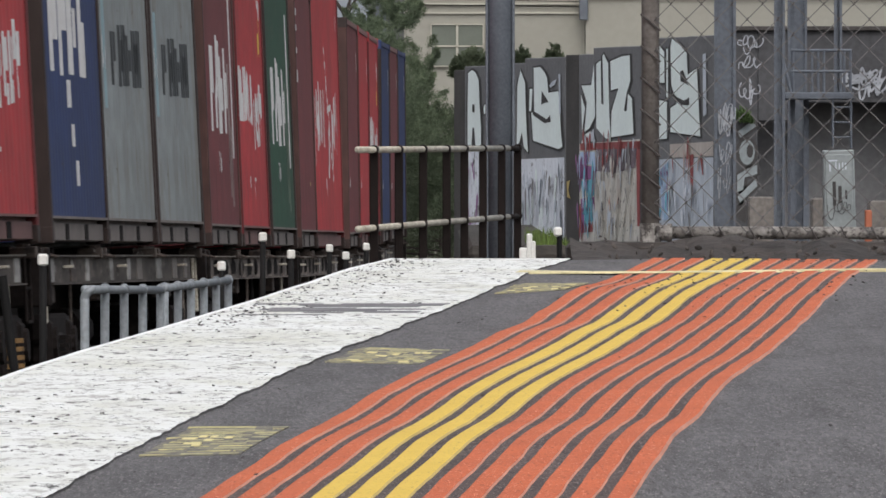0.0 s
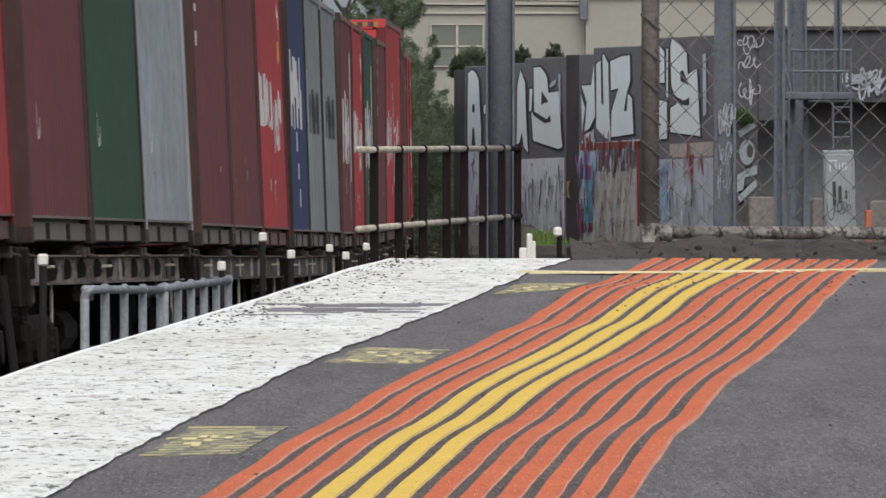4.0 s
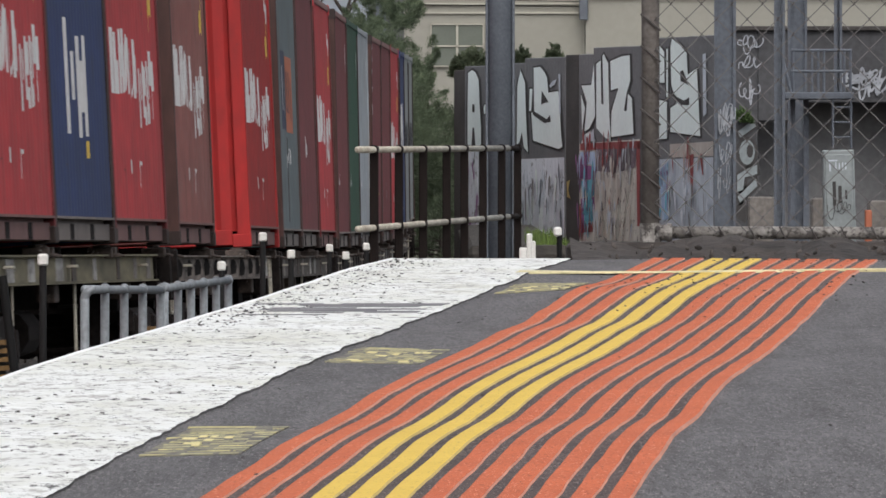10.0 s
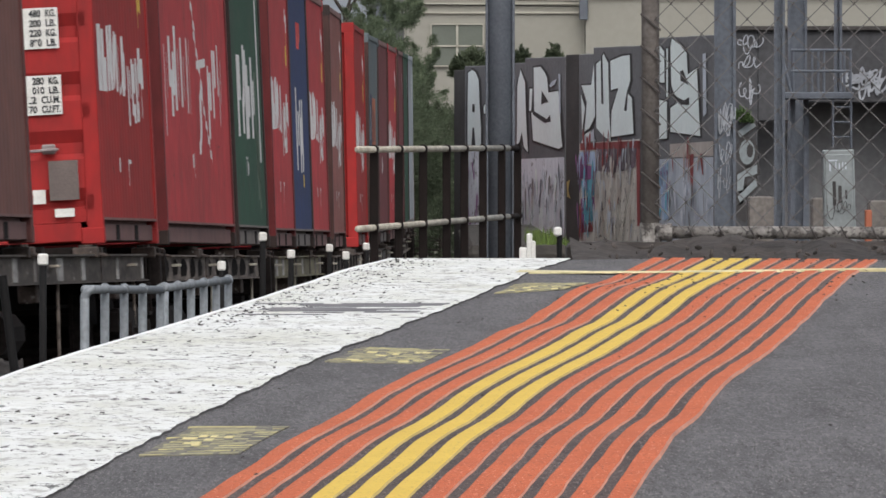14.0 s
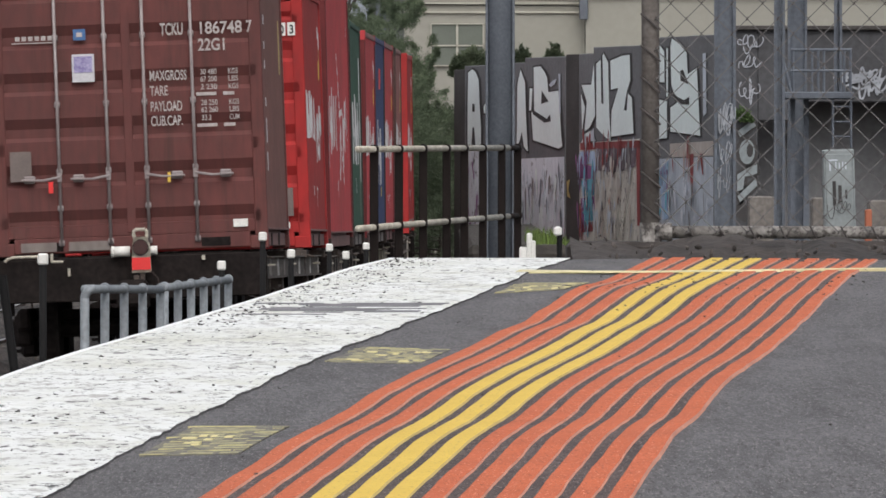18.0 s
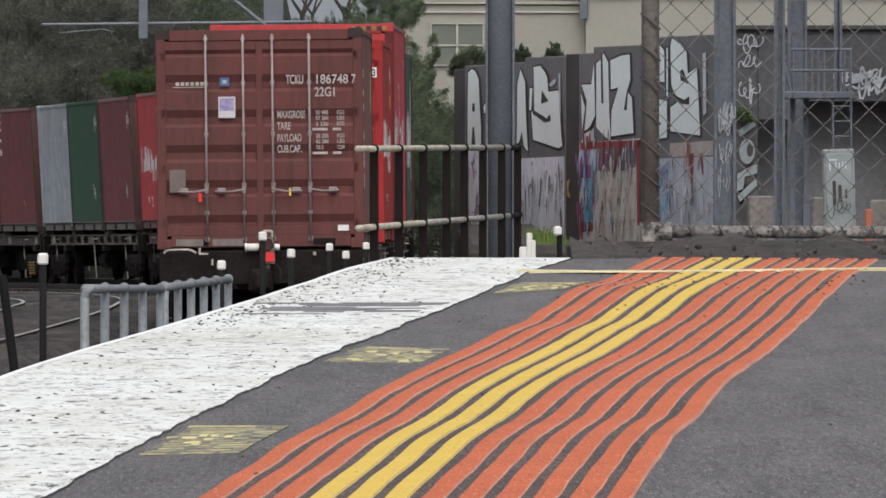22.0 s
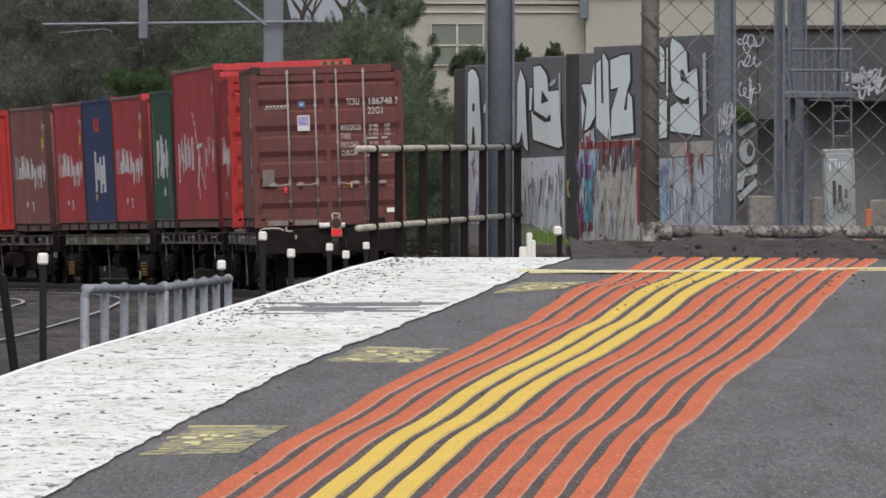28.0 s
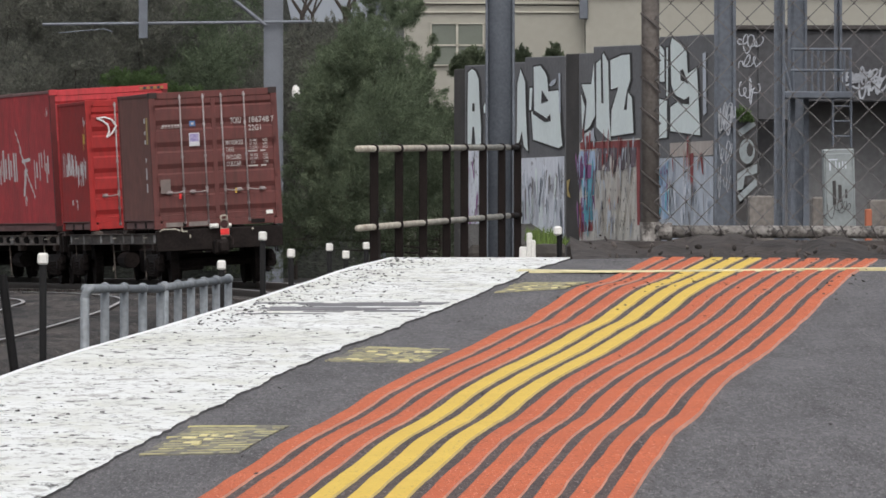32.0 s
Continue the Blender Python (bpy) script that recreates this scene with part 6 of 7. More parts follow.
def abutment():
    b = thing("abutment_wall", Matrix(), "dark brown concrete abutment with pale scrawled graffiti", "wall")
    b["kind"] = "structure"
    Y = 186.0
    # a face with a dark recess under it; depth and soffit set how dark it looks
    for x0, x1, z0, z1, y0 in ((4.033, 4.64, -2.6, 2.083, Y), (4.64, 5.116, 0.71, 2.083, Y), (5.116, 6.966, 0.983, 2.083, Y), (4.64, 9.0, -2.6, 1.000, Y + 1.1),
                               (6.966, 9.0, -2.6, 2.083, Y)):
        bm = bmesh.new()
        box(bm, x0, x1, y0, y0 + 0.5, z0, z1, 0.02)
        # back wall in paler concrete: light put into the recess by colour
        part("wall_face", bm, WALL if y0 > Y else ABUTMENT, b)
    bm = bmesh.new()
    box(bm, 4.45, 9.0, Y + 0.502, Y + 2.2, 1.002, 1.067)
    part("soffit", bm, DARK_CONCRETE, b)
    bm = bmesh.new()
    box(bm, 4.016, 9.0, Y - 0.08, Y + 0.6, 2.050, 2.116, 0.01)
    part("coping", bm, DARK_CONCRETE, b)
    for x0, x1, z0, z1, loops, seed in ((4.325, 4.716, 1.708, 2.000, 4, 1), (4.325, 4.675, 1.417, 1.700, 3, 2),
                                         (4.341, 4.675, 0.958, 1.333, 4, 3), (5.783, 6.216, 1.167, 1.517, 5, 4),
                                         (6.049, 6.591, 1.000, 1.542, 6, 5), (5.799, 6.466, 1.250, 1.483, 6, 6)):
        scribble(b, x0, x1, Y - 0.006, z0, z1, loops, seed, SCRAWL, 0.009 if seed < 4 else 0.015)
    # a column of fat pale letters over black
    ring = [(4.483 + 0.115 * math.cos(k * math.pi / 8), 0.257 + 0.185 * math.sin(k * math.pi / 8)) for k in range(16)]
    hole = [(4.525 + 0.05 * math.cos(k * math.pi / 6), 0.275 + 0.10 * math.sin(k * math.pi / 6)) for k in range(12)]
    bar = [(4.341, 0.557), (4.566, 0.723), (4.616, 0.64), (4.383, 0.473)]
    bow = [(4.341, -0.077), (4.483, 0.007), (4.633, 0.073), (4.633, -0.06), (4.549, -0.093), (4.449, -0.11), (4.424, -0.302), (4.333, -0.327)]
    leg = [(4.341, -0.402), (4.616, -0.135), (4.633, -0.243), (4.383, -0.485)]
    foot = [(4.36, -0.56), (4.42, -0.50), (4.47, -0.60), (4.45, -0.74), (4.37, -0.70)]
    for pts in (bar, ring, bow, leg, foot):
        dark = pts is foot
        for shape, m, proud in ((grown(pts, 0.05, 0.05), GRAFFITI_BLACK, 0.006), (pts, GRAFFITI_BLACK if dark else COLUMN_PAINT, 0.010)):
            me = bpy.data.meshes.new("letter")
            tris = tessellate_polygon([[Vector((x, z, 0)) for x, z in shape]])
            me.from_pydata([(x, Y - proud, z) for x, z in shape], [], [tuple(t) for t in tris])
            me.materials.append(m)
            new("letter" if m is COLUMN_PAINT else "letter_shadow", me).parent = b
    me = bpy.data.meshes.new("letter_gap")
    me.from_pydata([(x, Y - 0.014, z) for x, z in hole], [], [tuple(range(12))])
    me.materials.append(GRAFFITI_BLACK)
    new("letter_gap", me).parent = b
    leaves("ivy_tuft", [(4.42, Y - 0.15, 0.80, 0.10, 0.1, 0.10), (4.50, Y - 0.15, 0.74, 0.07, 0.1, 0.06)], 1500, 0.022, LEAF_BRIGHT, b, 91, "small green ivy tuft on the wall", slim=0.4)


def concrete_blocks():
    for x0, x1, top, y, words_ in ((2.908, 3.156, -0.258, 120.0, "tan concrete block behind the fence"), (3.393, 3.575, -0.260, 116.0, "pale concrete block behind the fence"),
                                   (3.952, 4.308, -0.288, 117.0, "pale concrete block behind the fence")):
        bm = bmesh.new()
        box(bm, x0, x1, y, y + 0.5, -2.3, top, 0.015)
        tagged(part("concrete_block", bm, CONCRETE), words_, "block", "blocks behind the fence")
    c = thing("electrical_cabinet", pose(3.572, 112.0, -2.2, 0, -1.5, 0), "pale grey graffitied electrical cabinet behind the fence", "cabinet")
    w, t = 0.140, 0.176 + 2.2
    bm = bmesh.new()
    box(bm, -w, w, 0.0, 0.3, 0.0, t, 0.012)
    part("body", bm, CABINET, c)
    bm = bmesh.new()
    box(bm, -w + 0.02, w - 0.02, -0.012, 0.0, 0.12, t - 0.04, 0.006)
    d = part("door", bm, CABINET, c)
    for x, z, h, wide in ((-0.10, 0.10, 0.012, 0.09), (-0.085, 0.19, 0.085, 0.014), (-0.03, 0.18, 0.07, 0.010), (0.0, 0.17, 0.05, 0.010), (0.03, 0.18, 0.07, 0.010), (0.055, 0.175, 0.06, 0.012)):
        bm = bmesh.new()
        box(bm, x, x + wide, -0.0165, -0.0135, t - z, t - z + h)
        part("painted_bar", bm, MURAL_DULL, d)
    for k, (a, b2) in enumerate(((-0.06, -0.03), (-0.01, 0.02), (0.05, 0.07))):
        bm = bmesh.new()
        box(bm, a, b2, -0.017, -0.0135, t - 0.50 + 0.03 * k, t - 0.28 - 0.04 * k)
        part("painted_bar", bm, GRAFFITI_BLACK, d)
    scribble(d, -w * 0.8, w * 0.8, -0.0165, t - 0.62, t - 0.42, 4, 9, GRAFFITI_BLACK, 0.003)


CABINET = mat("pale_cabinet_paint", (0.24, 0.265, 0.27), (0.14, 0.155, 0.16), 0.6, scale=4, fine=30)


def yard_steelwork():
    m = mast("steel_mast", 1.978, 2.135, 92.0, 5.0, "wide grey steel column with scrawled tags behind the fence", YARD_STEEL)
    w = 0.078
    scribble(m, -w * 0.8, w * 0.8, -w + 0.03, 0.185 + 2.6, 0.556 + 2.6, 5, 12, SCRAWL, 0.004)
    scribble(m, -w * 0.7, w * 0.7, -w + 0.03, 0.000 + 2.6, 0.247 + 2.6, 3, 13, SCRAWL, 0.003)
    scribble(m, -w * 0.2, w * 0.95, -w + 0.028, 0.27 + 2.6, 0.50 + 2.6, 5, 14, SCRAWL, 0.003)
    scribble(m, -w * 0.9, w * 0.5, -w + 0.028, -0.20 + 2.6, 0.06 + 2.6, 4, 15, SCRAWL, 0.002)
    mast("steel_mast", 2.520, 2.602, 96.0, 5.0, "slim grey steel post behind the fence", YARD_STEEL)
    mast("steel_mast", 2.678, 2.827, 98.0, 5.0, "grey steel column behind the fence", YARD_STEEL)
    mast("steel_mast", 3.016, 3.078, 97.3, 5.0, "slim grey steel post standing on the service platform", YARD_STEEL, base=0.595)
    f = thing("service_platform", Matrix(), "grey steel service platform with guard rail and ladder", "platform")
    Y = 97.0
    bm = bmesh.new()
    box(bm, 2.625, 3.163, Y - 0.05, Y + 0.6, 0.539, 0.595, 0.008)
    part("deck_beam", bm, YARD_STEEL, f)
    for x in (2.700, 2.805):          # legs in front of the steel column
        bm = bmesh.new()
        box(bm, x - 0.02, x + 0.02, Y + 0.4, Y + 0.46, -3.0, 0.545)
        part("leg", bm, YARD_STEEL, f)
    for x in (2.690, 2.838, 2.885, 2.929, 3.085, 3.133):
        bm = bmesh.new()
        tube(bm, (x, Y, 0.587), (x, Y, 0.921), 0.011, seg=8)
        part("guard_post", bm, YARD_STEEL, f)
    for z in (0.917, 0.756):
        bm = bmesh.new()
        tube(bm, (2.677, Y, z), (3.142, Y, z), 0.012, seg=8)
        part("guard_rail", bm, YARD_STEEL, f)
    for x in (2.998, 3.137):
        bm = bmesh.new()
        tube(bm, (x, Y - 0.02, 0.165), (x, Y - 0.02, 0.539), 0.010, seg=8)
        part("ladder_stile", bm, YARD_STEEL, f)
    for k in range(3):
        z = 0.480 - k * 0.115
        bm = bmesh.new()
        tube(bm, (2.998, Y - 0.02, z), (3.137, Y - 0.02, z), 0.007, seg=6)
        part("rung", bm, YARD_STEEL, f)
    bm = bmesh.new()
    tube(bm, (2.564, Y, 1.043), (2.677, Y, 0.587), 0.012, seg=8)
    part("brace", bm, YARD_STEEL, f)
    o = bmesh.new()
    box(o, 3.783, 3.843, 113.0, 113.2, -2.2, -0.361, 0.01)
    tagged(part("orange_marker", o, MARK_ORANGE), "small orange marker beside pale concrete blocks", "marker")


def building():
    b = thing("apartment_building", Matrix(), "beige rendered apartment building with grey-framed windows", "building")
    Y = 300.0
    bm = bmesh.new()
    box(bm, -0.927, 3.373, Y, Y + 12, -3.0, 13.0)
    part("wall", bm, BEIGE, b)
    bm = bmesh.new()
    box(bm, 3.387, 26.0, Y - 0.35, Y + 12, -3.0, 13.0)
    part("wall", bm, BEIGE, b)
    for z0, z1 in ((3.709, 3.750), (3.924, 3.965)):
        bm = bmesh.new()
        box(bm, -0.927, 3.346, Y - 0.06, Y, z0, z1)
        part("string_course", bm, TRIM, b)
    bm = bmesh.new()
    box(bm, 3.400, 26.0, Y - 0.45, Y - 0.35, 4.086, 4.274)
    part("string_course", bm, TRIM, b)
    # overhead wires, attached to the building wall so they don't float
    for z0, z1 in ((3.924, 3.871), (4.072, 3.992)):
        bm = bmesh.new()
        tube(bm, (-0.908, Y - 0.075, z0), (3.324, Y - 0.075, z1), 0.010, seg=5)
        part("overhead_wire", bm, BLACK, b, "thin dark overhead wire set against the wall")
    bm = bmesh.new()
    box(bm, 3.239, 3.441, Y - 0.5, Y - 0.352, 3.548, 4.435, 0.02)
    part("bracket", bm, GALV_DARK, b, "dark grey bracket under the balcony")
    for x0, x1, zb, zt in ((-0.296, 0.968, 2.446, 3.467), (8.548, 9.623, 4.166, 5.241)):
        win = new("window")
        win.parent = b
        y0 = Y - 0.05 if x0 < 4 else Y - 0.40
        bm = bmesh.new()
        xm = x0 + (x1 - x0) * 0.5
        zm = zb + (zt - zb) * 0.48
        t = 0.028
        for a, c, d, e in ((x0, x1, zt - t, zt), (x0, x1, zb, zb + t), (x0, x0 + t, zb, zt), (x1 - t, x1, zb, zt), (xm - t, xm + t, zb, zt), (x0, x1, zm - 0.02, zm + 0.02)):
            box(bm, a, c, y0 - 0.03, y0 + 0.04, d, e)
        part("window_frame", bm, TRIM, win)
        for a, c in ((x0 + t, xm - t), (xm + t, x1 - t)):
            for d, e in ((zb + t, zm - 0.02), (zm + 0.02, zt - t)):
                bm = bmesh.new()
                box(bm, a, c, y0 + 0.005, y0 + 0.015, d, e)
                part("pane", bm, GLASS, win)


def far_house():
    h = thing("house", Matrix(), "pale house wall half hidden behind trees", "house")
    bm = bmesh.new()
    box(bm, -4.609, -2.137, 356.0, 362.0, -3.0, 7.5)
    part("wall", bm, mat("pale_render", (0.30, 0.33, 0.37), (0.22, 0.24, 0.28), 0.9, scale=0.4), h)


def overhead_line():
    Y = 285.0
    m = mast("catenary_mast", -4.047, -3.613, Y, 9.0, "grey steel overhead-line mast beside the curve", GALV_MID, base=-2.9)
    g = thing("overhead_boom", Matrix(), "thin grey overhead-line boom carried by a steel mast", "boom")
    bm = bmesh.new()
    tube(bm, (-9.039, Y - 0.3, 3.256), (-2.962, Y - 0.3, 3.320), 0.035, seg=8)
    part("boom", bm, GALV_MID, g)
    bm = bmesh.new()
    tube(bm, (-4.839, Y - 0.3, 3.907), (-4.009, Y - 0.3, 3.243), 0.045, seg=8)
    part("strut", bm, GALV_MID, g)
    bm = bmesh.new()
    box(bm, -6.869, -6.665, Y - 0.35, Y - 0.15, 2.937, 5.5, 0.01)
    part("drop_post", bm, GALV_DARK, g)
    bm = bmesh.new()
    tube(bm, (-8.669, Y - 0.3, 3.064), (-7.648, Y - 0.3, 3.154), 0.014, seg=6)
    tube(bm, (-7.648, Y - 0.3, 3.154), (-7.456, Y - 0.3, 3.090), 0.014, seg=6)
    part("registration_arm", bm, GALV_MID, g)
    bm = bmesh.new()
    ball(bm, (-3.320, Y - 0.2, 1.724), 0.10, 1.7)
    part("insulator", bm, WHITE, g, "white insulator beside the mast")
    mast("signal_mast", -1.559, -1.325, 292.0, 9.0, "slim dark steel mast behind the tree", GALV_DARK, base=-2.9)


def trackside_clutter():
    for x, top, y, r in ((0.391, -0.380, 61.5, 0.019), (0.425, -0.314, 62.0, 0.014), (0.446, -0.356, 63.0, 0.017)):
        bm = bmesh.new()
        box(bm, x - r, x + r, y, y + 2 * r, -1.7, top, 0.006)
        tagged(part("white_stub_post", bm, WHITE), "short white stub post beside the handrail", "post", "white stub posts")
    p = thing("signal_lamp", pose(0.554, 60.0, -1.7), "white hooded lamp on a black stub post", "lamp")
    t = -0.309 + 1.7
    bm = bmesh.new()
    tube(bm, (0, 0, 0), (0, 0, t), 0.014, seg=10)
    part("post", bm, BLACK, p)
    bm = bmesh.new()
    box(bm, -0.028, 0.012, -0.02, 0.02, t - 0.01, t + 0.036, 0.01)
    part("hood", bm, WHITE, p, "white hood")
    bm = bmesh.new()
    tube(bm, (-1.967, 58.00, -0.956), (-2.027, 58.00, -0.488), 0.021, seg=10)
    tagged(part("leaning_post", bm, BLACK), "leaning black steel post beside the tracks", "post")
    g = bmesh.new()
    rng = random.Random(9)
    for k in range(700):
        x, y = rng.uniform(1.015, 1.472), rng.uniform(146, 156)
        z = -0.887 - 0.05
        h, a = rng.uniform(0.08, 0.26), rng.uniform(0, 6.3)
        if x > 1.351:
            h *= 0.6
        d = Vector((math.cos(a), math.sin(a), 0)) * 0.012
        tip = Vector((x, y, z + h)) + Vector((rng.uniform(-0.06, 0.06), rng.uniform(-0.06, 0.06), 0))
        v = [g.verts.new(c) for c in (Vector((x, y, z)) - d, Vector((x, y, z)) + d, tip)]
        g.faces.new(v)
    tagged(part("grass_tuft", g, GRASS), "bright green grass at the foot of the wall", "grass", kind="stuff")
    bank = bmesh.new()
    box(bank, 0.242, 1.50, 145.0, 200.0, -3.0, -0.874, 0.1)
    box(bank, 1.50, 3.60, 150.0, 190.0, -3.0, -1.10, 0.1)
    tagged(part("bank", bank, SOIL), "low earth bank below the graffiti wall", "bank", kind="structure")


# ---------------------------------------------------------------- trees
def leaves(name, blobs, count, size, material, parent, seed, label="", clumps=70, slim=0.16, plume=0.5, lift=0.6):
    """A crown: thin leaves along loose plumes that rise and spread from the lobes, unevenly, with gaps between them."""
    rng = np.random.default_rng(seed)
    vol = np.array([b[3] * b[5] for b in blobs])
    lobe = rng.choice(len(blobs), clumps * len(blobs), p=vol / vol.sum())
    B = np.array(blobs)[lobe]
    d = rng.normal(size=(len(B), 3))
    d /= np.linalg.norm(d, axis=1)[:, None]
    centre = B[:, :3] + d * B[:, 3:6] * (0.30 + 0.72 * rng.random(len(B)) ** 0.7)[:, None]
    way = d + rng.normal(size=d.shape) * 0.35 + np.array([0.0, 0.0, lift])
    way /= np.linalg.norm(way, axis=1)[:, None]
    reach = (plume * (0.5 + rng.random(len(B))) * B[:, 3:6].min(axis=1))[:, None]
    pick = rng.integers(0, len(B), count)
    u = rng.random(count)[:, None]
    c = centre[pick] + way[pick] * reach[pick] * (u - 0.35) + rng.normal(size=(count, 3)) * reach[pick] * (0.30 - 0.20 * u)
    ax = way[pick] + rng.normal(size=(count, 3)) * 0.55
    ax /= np.linalg.norm(ax, axis=1)[:, None]
    n = rng.normal(size=(count, 3)) + np.array([0.0, -0.8, 0.8])
    v = np.cross(n, ax)
    v /= np.linalg.norm(v, axis=1)[:, None]
    s = size * (0.6 + 0.8 * rng.random(count))[:, None]
    q = np.stack([c - ax * s, c + v * s * slim, c + ax * s, c - v * s * slim], 1).reshape(-1, 3)
    me = bpy.data.meshes.new(name)
    me.from_pydata(q.tolist(), [], np.arange(count * 4).reshape(-1, 4).tolist())
    me.materials.append(material)
    ob = new(name, me)
    ob.parent = parent
    if label:
        ob["label"] = label
    return ob


def tree(label, base, height, blobs, count, size, material, seed, trunk=0.12):
    t = thing("tree", Matrix(), label, "tree")
    rng = random.Random(seed)
    b = Vector(base)
    top = b + Vector((0, 0, height * 0.75))
    bm = bmesh.new()
    tube(bm, b, b.lerp(top, 0.5), trunk, trunk * 0.7, 9)
    tube(bm, b.lerp(top, 0.5), top, trunk * 0.7, trunk * 0.25, 9)
    part("trunk", bm, BARK, t)
    for k, bl in enumerate(blobs[:8]):
        bm = bmesh.new()
        tube(bm, b.lerp(top, rng.uniform(0.25, 0.7)), Vector(bl[:3]), trunk * 0.4, trunk * 0.1, 6)
        part("limb", bm, BARK, t)
    leaves("crown", blobs, count, size, material, t, seed)
    return t


def trees():
    # the tree beside the curve
    T = [(-2.160, 262.0, 1.291, 0.85, 1.2, 1.1), (-1.211, 260.0, 0.582, 1.0, 1.3, 1.2), (-0.458, 262.5, 0.000, 0.8, 1.1, 1.3),
         (-1.573, 261.5, 2.230, 0.75, 1.0, 0.8), (-2.639, 263.5, 0.000, 0.65, 1.0, 1.1), (-1.910, 259.5, -0.466, 0.9, 1.0, 0.8),
         (-1.103, 263.0, 2.934, 0.5, 0.8, 0.8), (-0.577, 263.0, 1.296, 0.6, 0.9, 0.9), (-2.394, 262.0, 0.704, 0.75, 0.8, 1.0),
         (-0.869, 261.0, 1.761, 0.7, 0.8, 0.7), (-0.757, 264.0, 3.311, 0.35, 0.8, 0.5),
         (-1.710, 265.0, 2.909, 0.5, 0.8, 0.6), (-2.125, 265.0, 2.315, 0.5, 0.8, 0.5), (-1.235, 265.0, 3.561, 0.45, 0.8, 0.5),
         (-0.426, 264.0, 2.306, 0.35, 0.6, 0.5)]
    tree("olive green bushy tree beside the railway curve", (-1.397, 262.0, -2.8), 6.5, T, 260000, 0.040, LEAF_TREE, 11)
    # bush rows; those under the tree are added for its shade and as cover
    U = [(-4.9 + 0.42 * k, 268.0 + (k % 3) * 0.8, (-0.9 if k > 4 else -1.5) + 0.25 * math.sin(k * 1.9), 0.55, 0.8, 0.75) for k in range(14)]
    U += [(-0.15 + 0.28 * (k % 3), 272.0 + k * 0.4, -0.4 + 0.55 * (k // 3), 0.5, 0.8, 0.7) for k in range(9)]
    U += [(-1.5 + 0.3 * k, 271.0 + (k % 2), -1.5 + 0.2 * math.sin(k * 2.3), 0.5, 0.8, 0.6) for k in range(8)]
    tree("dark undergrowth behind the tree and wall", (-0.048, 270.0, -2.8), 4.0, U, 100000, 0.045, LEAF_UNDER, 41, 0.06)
    # the wooded bank behind: a slope added as dark backdrop for gaps in the leaves
    xs = [-30, -20, -13, -9, -6.2, -4.6, -4.2, -2.0, -0.5]
    tops = [9.0, 8.5, 7.5, 7.0, 6.5, 6.0, 4.1, 4.0, 2.5]
    verts, faces = [], []
    for j in range(7):
        for x, t in zip(xs, tops):
            verts.append((x, 338 + j * 2.0 + noise.noise((x, j, 2.0)) * 0.6, -3.0 + (t + 3.0) * j / 6 + noise.noise((x * 0.7, j * 1.3, 5.0)) * (0.4 if j < 6 else 0.1)))
    n = len(xs)
    for j in range(6):
        for i in range(n - 1):
            faces.append((j * n + i, j * n + i + 1, (j + 1) * n + i + 1, (j + 1) * n + i))
    tagged(sheet("wooded_slope", verts, faces, UNDERGROWTH), "dark backdrop slope behind the trees", "bank", kind="structure")
    rng = random.Random(5)
    for n, (xa, xb, zt, label) in enumerate(((-13.5, -10.5, 5.6, "dark olive tree on the wooded bank"), (-11.2, -8.2, 5.8, "dark brown-green tree on the wooded bank"),
                                             (-8.8, -6.4, 5.6, "dark olive tree on the wooded bank"), (-6.8, -4.8, 5.4, "dark green tree behind the overhead-line mast"),
                                             (-5.2, -2.6, 3.55, "dark green low tree below the house"))):
        B = []
        for k in range(34):
            B.append((rng.uniform(xa, xb), 333 + rng.uniform(-9, 9), rng.uniform(-1.2, zt), rng.uniform(0.6, 1.0), 1.2, rng.uniform(0.5, 0.9)))
        tree(label, ((xa + xb) / 2, 333.0, -3.0), zt + 2.0, B, 125000, 0.055, LEAF_DARK if n != 3 else LEAF_TREE, 21 + n, 0.07)
    for x, r in ((-3.860, 0.09), (-3.581, 0.06), (-2.666, 0.10)):
        t = thing("tree", Matrix(), "bare dark trunk forking before the pale house", "tree")
        bm = bmesh.new()
        tube(bm, (x, 346.0, -3.0), (x, 346.0, 4.263), r, r * 0.8, 8)
        part("trunk", bm, BARK, t)
        for dx in (-0.5, 0.45, 0.2):
            bm = bmesh.new()
            tube(bm, (x, 346.0, 4.216), (x + dx, 346.2, 4.960), r * 0.6, r * 0.3, 7)
            part("limb", bm, BARK, t)
        leaves("crown", [(x, 346.5, 5.6, 0.9, 0.8, 0.45), (x + 0.3, 347.0, 5.2, 0.5, 0.6, 0.3)], 5000, 0.09, LEAF_UNDER, t, 77)
    Bq = [(-8.248, 318.0, 2.251, 0.35, 0.5, 0.28), (-7.436, 318.5, 2.251, 0.42, 0.5, 0.28), (-7.846, 319.0, 2.001, 0.55, 0.6, 0.4),
          (-7.060, 319.0, 1.858, 0.5, 0.6, 0.35), (-6.488, 319.0, 1.786, 0.5, 0.6, 0.3)]
    tree("bright green bush in front of the wooded bank", (-7.750, 318.0, -3.0), 4.0, Bq, 24000, 0.045, LEAF_BRIGHT, 31, 0.05)
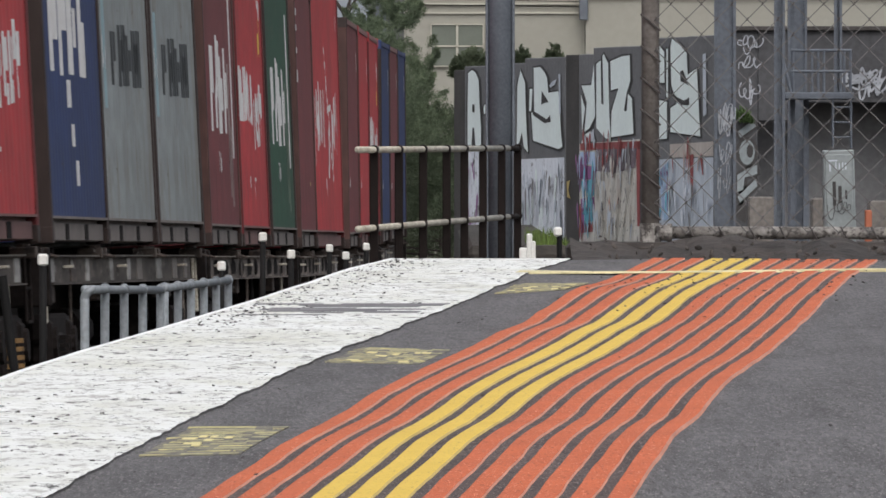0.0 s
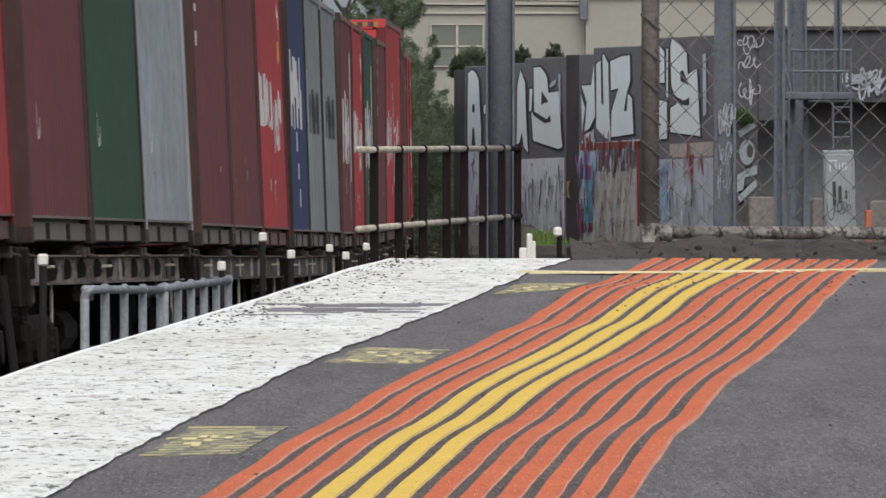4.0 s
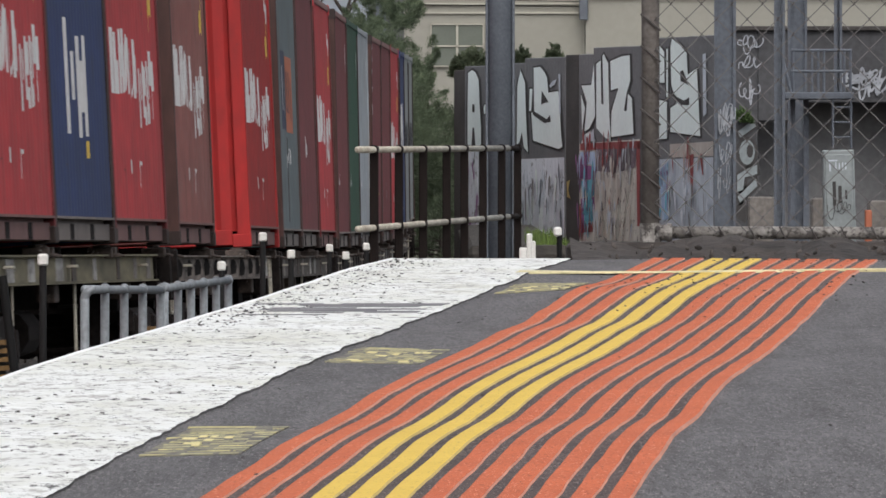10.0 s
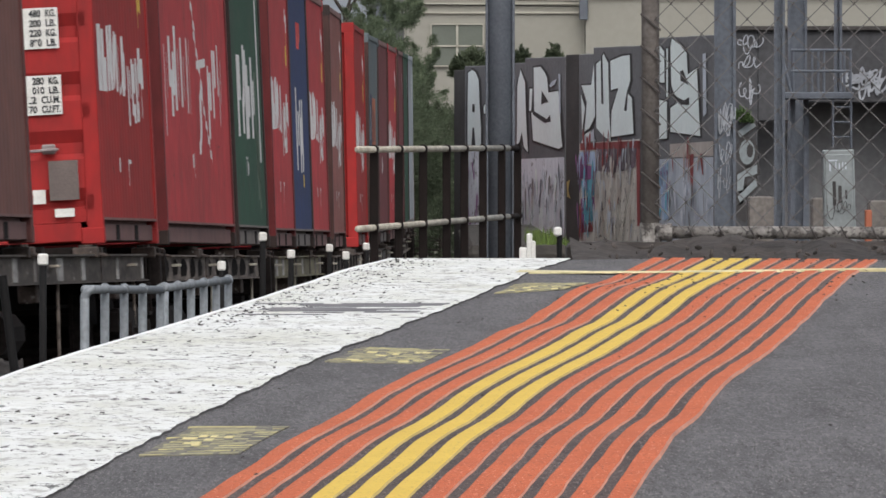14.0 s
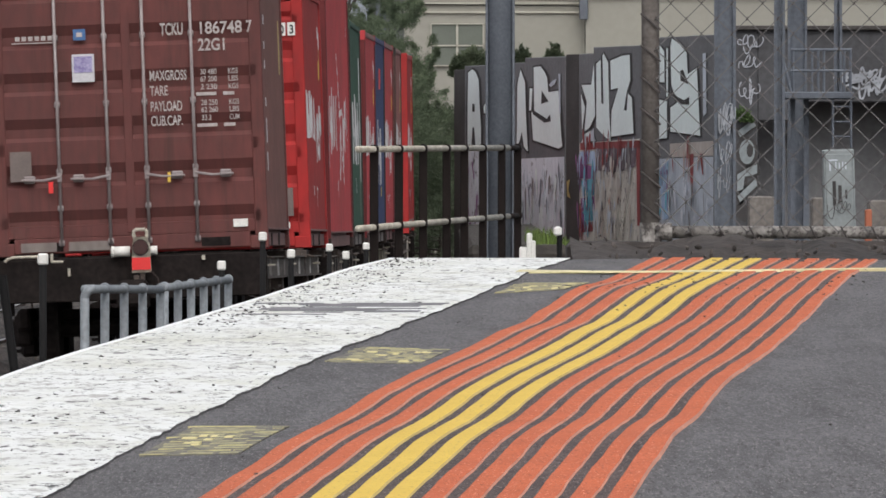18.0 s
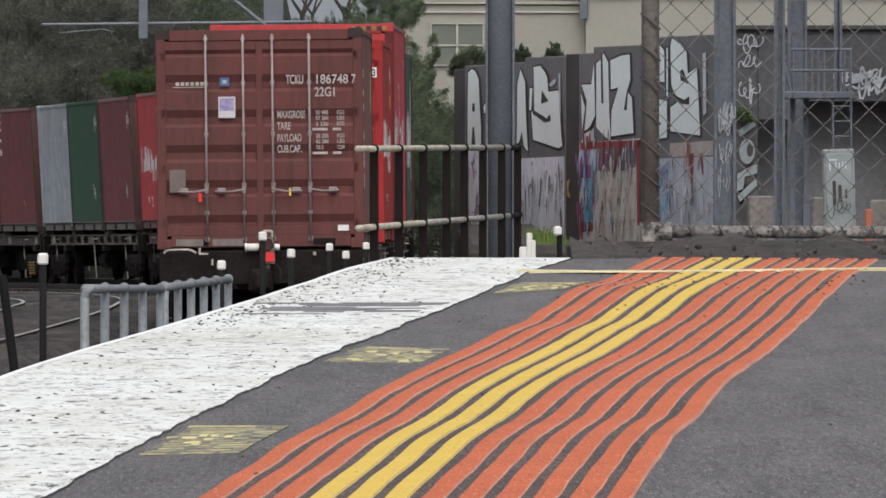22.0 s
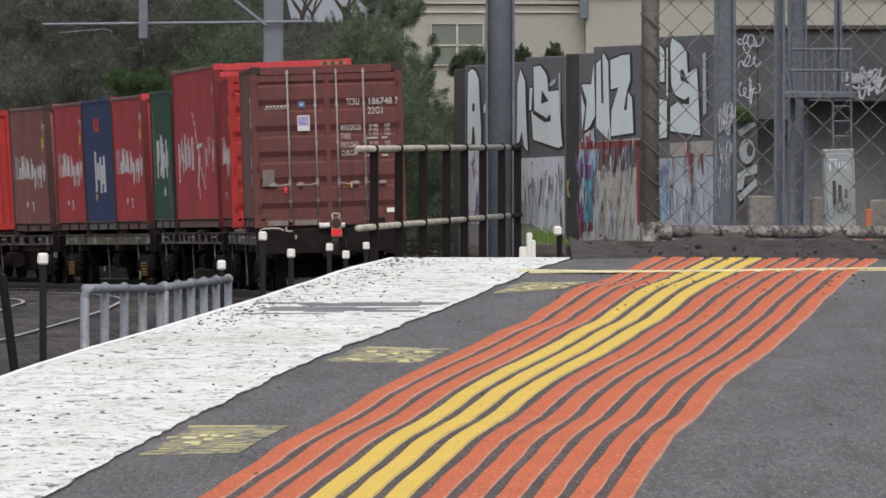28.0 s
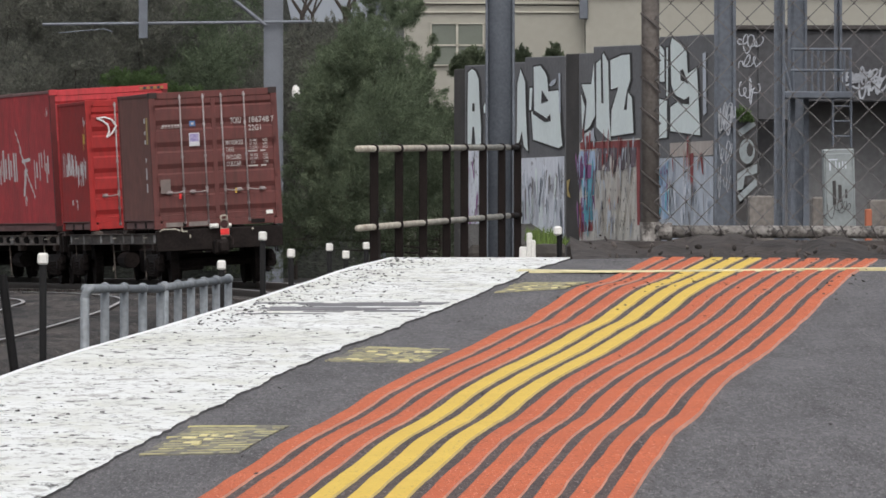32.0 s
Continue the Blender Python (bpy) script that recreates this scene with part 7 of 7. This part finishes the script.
    for x, z, r, h, seed in ((0.517, 2.009, 0.20, 0.18, 51), (1.390, 2.020, 0.17, 0.15, 52), (1.974, 2.080, 0.10, 0.17, 53), (0.308, 1.909, 0.14, 0.14, 54)):
        tree("small dark shrub growing behind the graffiti wall", (x, 222.0, -2.6), z + 2.3, [(x, 222.0, z - 0.05, r, 0.2, h), (x + 0.08, 222.2, z - 0.25, r * 1.2, 0.3, h * 1.2), (x - 0.1, 222.1, z - 0.15, r * 0.8, 0.2, h)],
             4200, 0.05, LEAF_UNDER, seed, 0.03)


# ---------------------------------------------------------------- put the place together
build_ground()
build_track("freight_track", 0.0, -200, 420, "freight track on dark ballast curving away")
build_track("second_track", -4.14, -60, 420, "second track on dark ballast inside the curve")
build_platform()
build_train()
ramp_handrail()
low_handrail()
for p in POSTS:
    marker_post(*p)
round_mast(0.370, 0.626, 110.0, 6.0)
chain_fence()
graffiti_wall()
abutment()
concrete_blocks()
yard_steelwork()
building()
far_house()
overhead_line()
trackside_clutter()
trees()

motions()
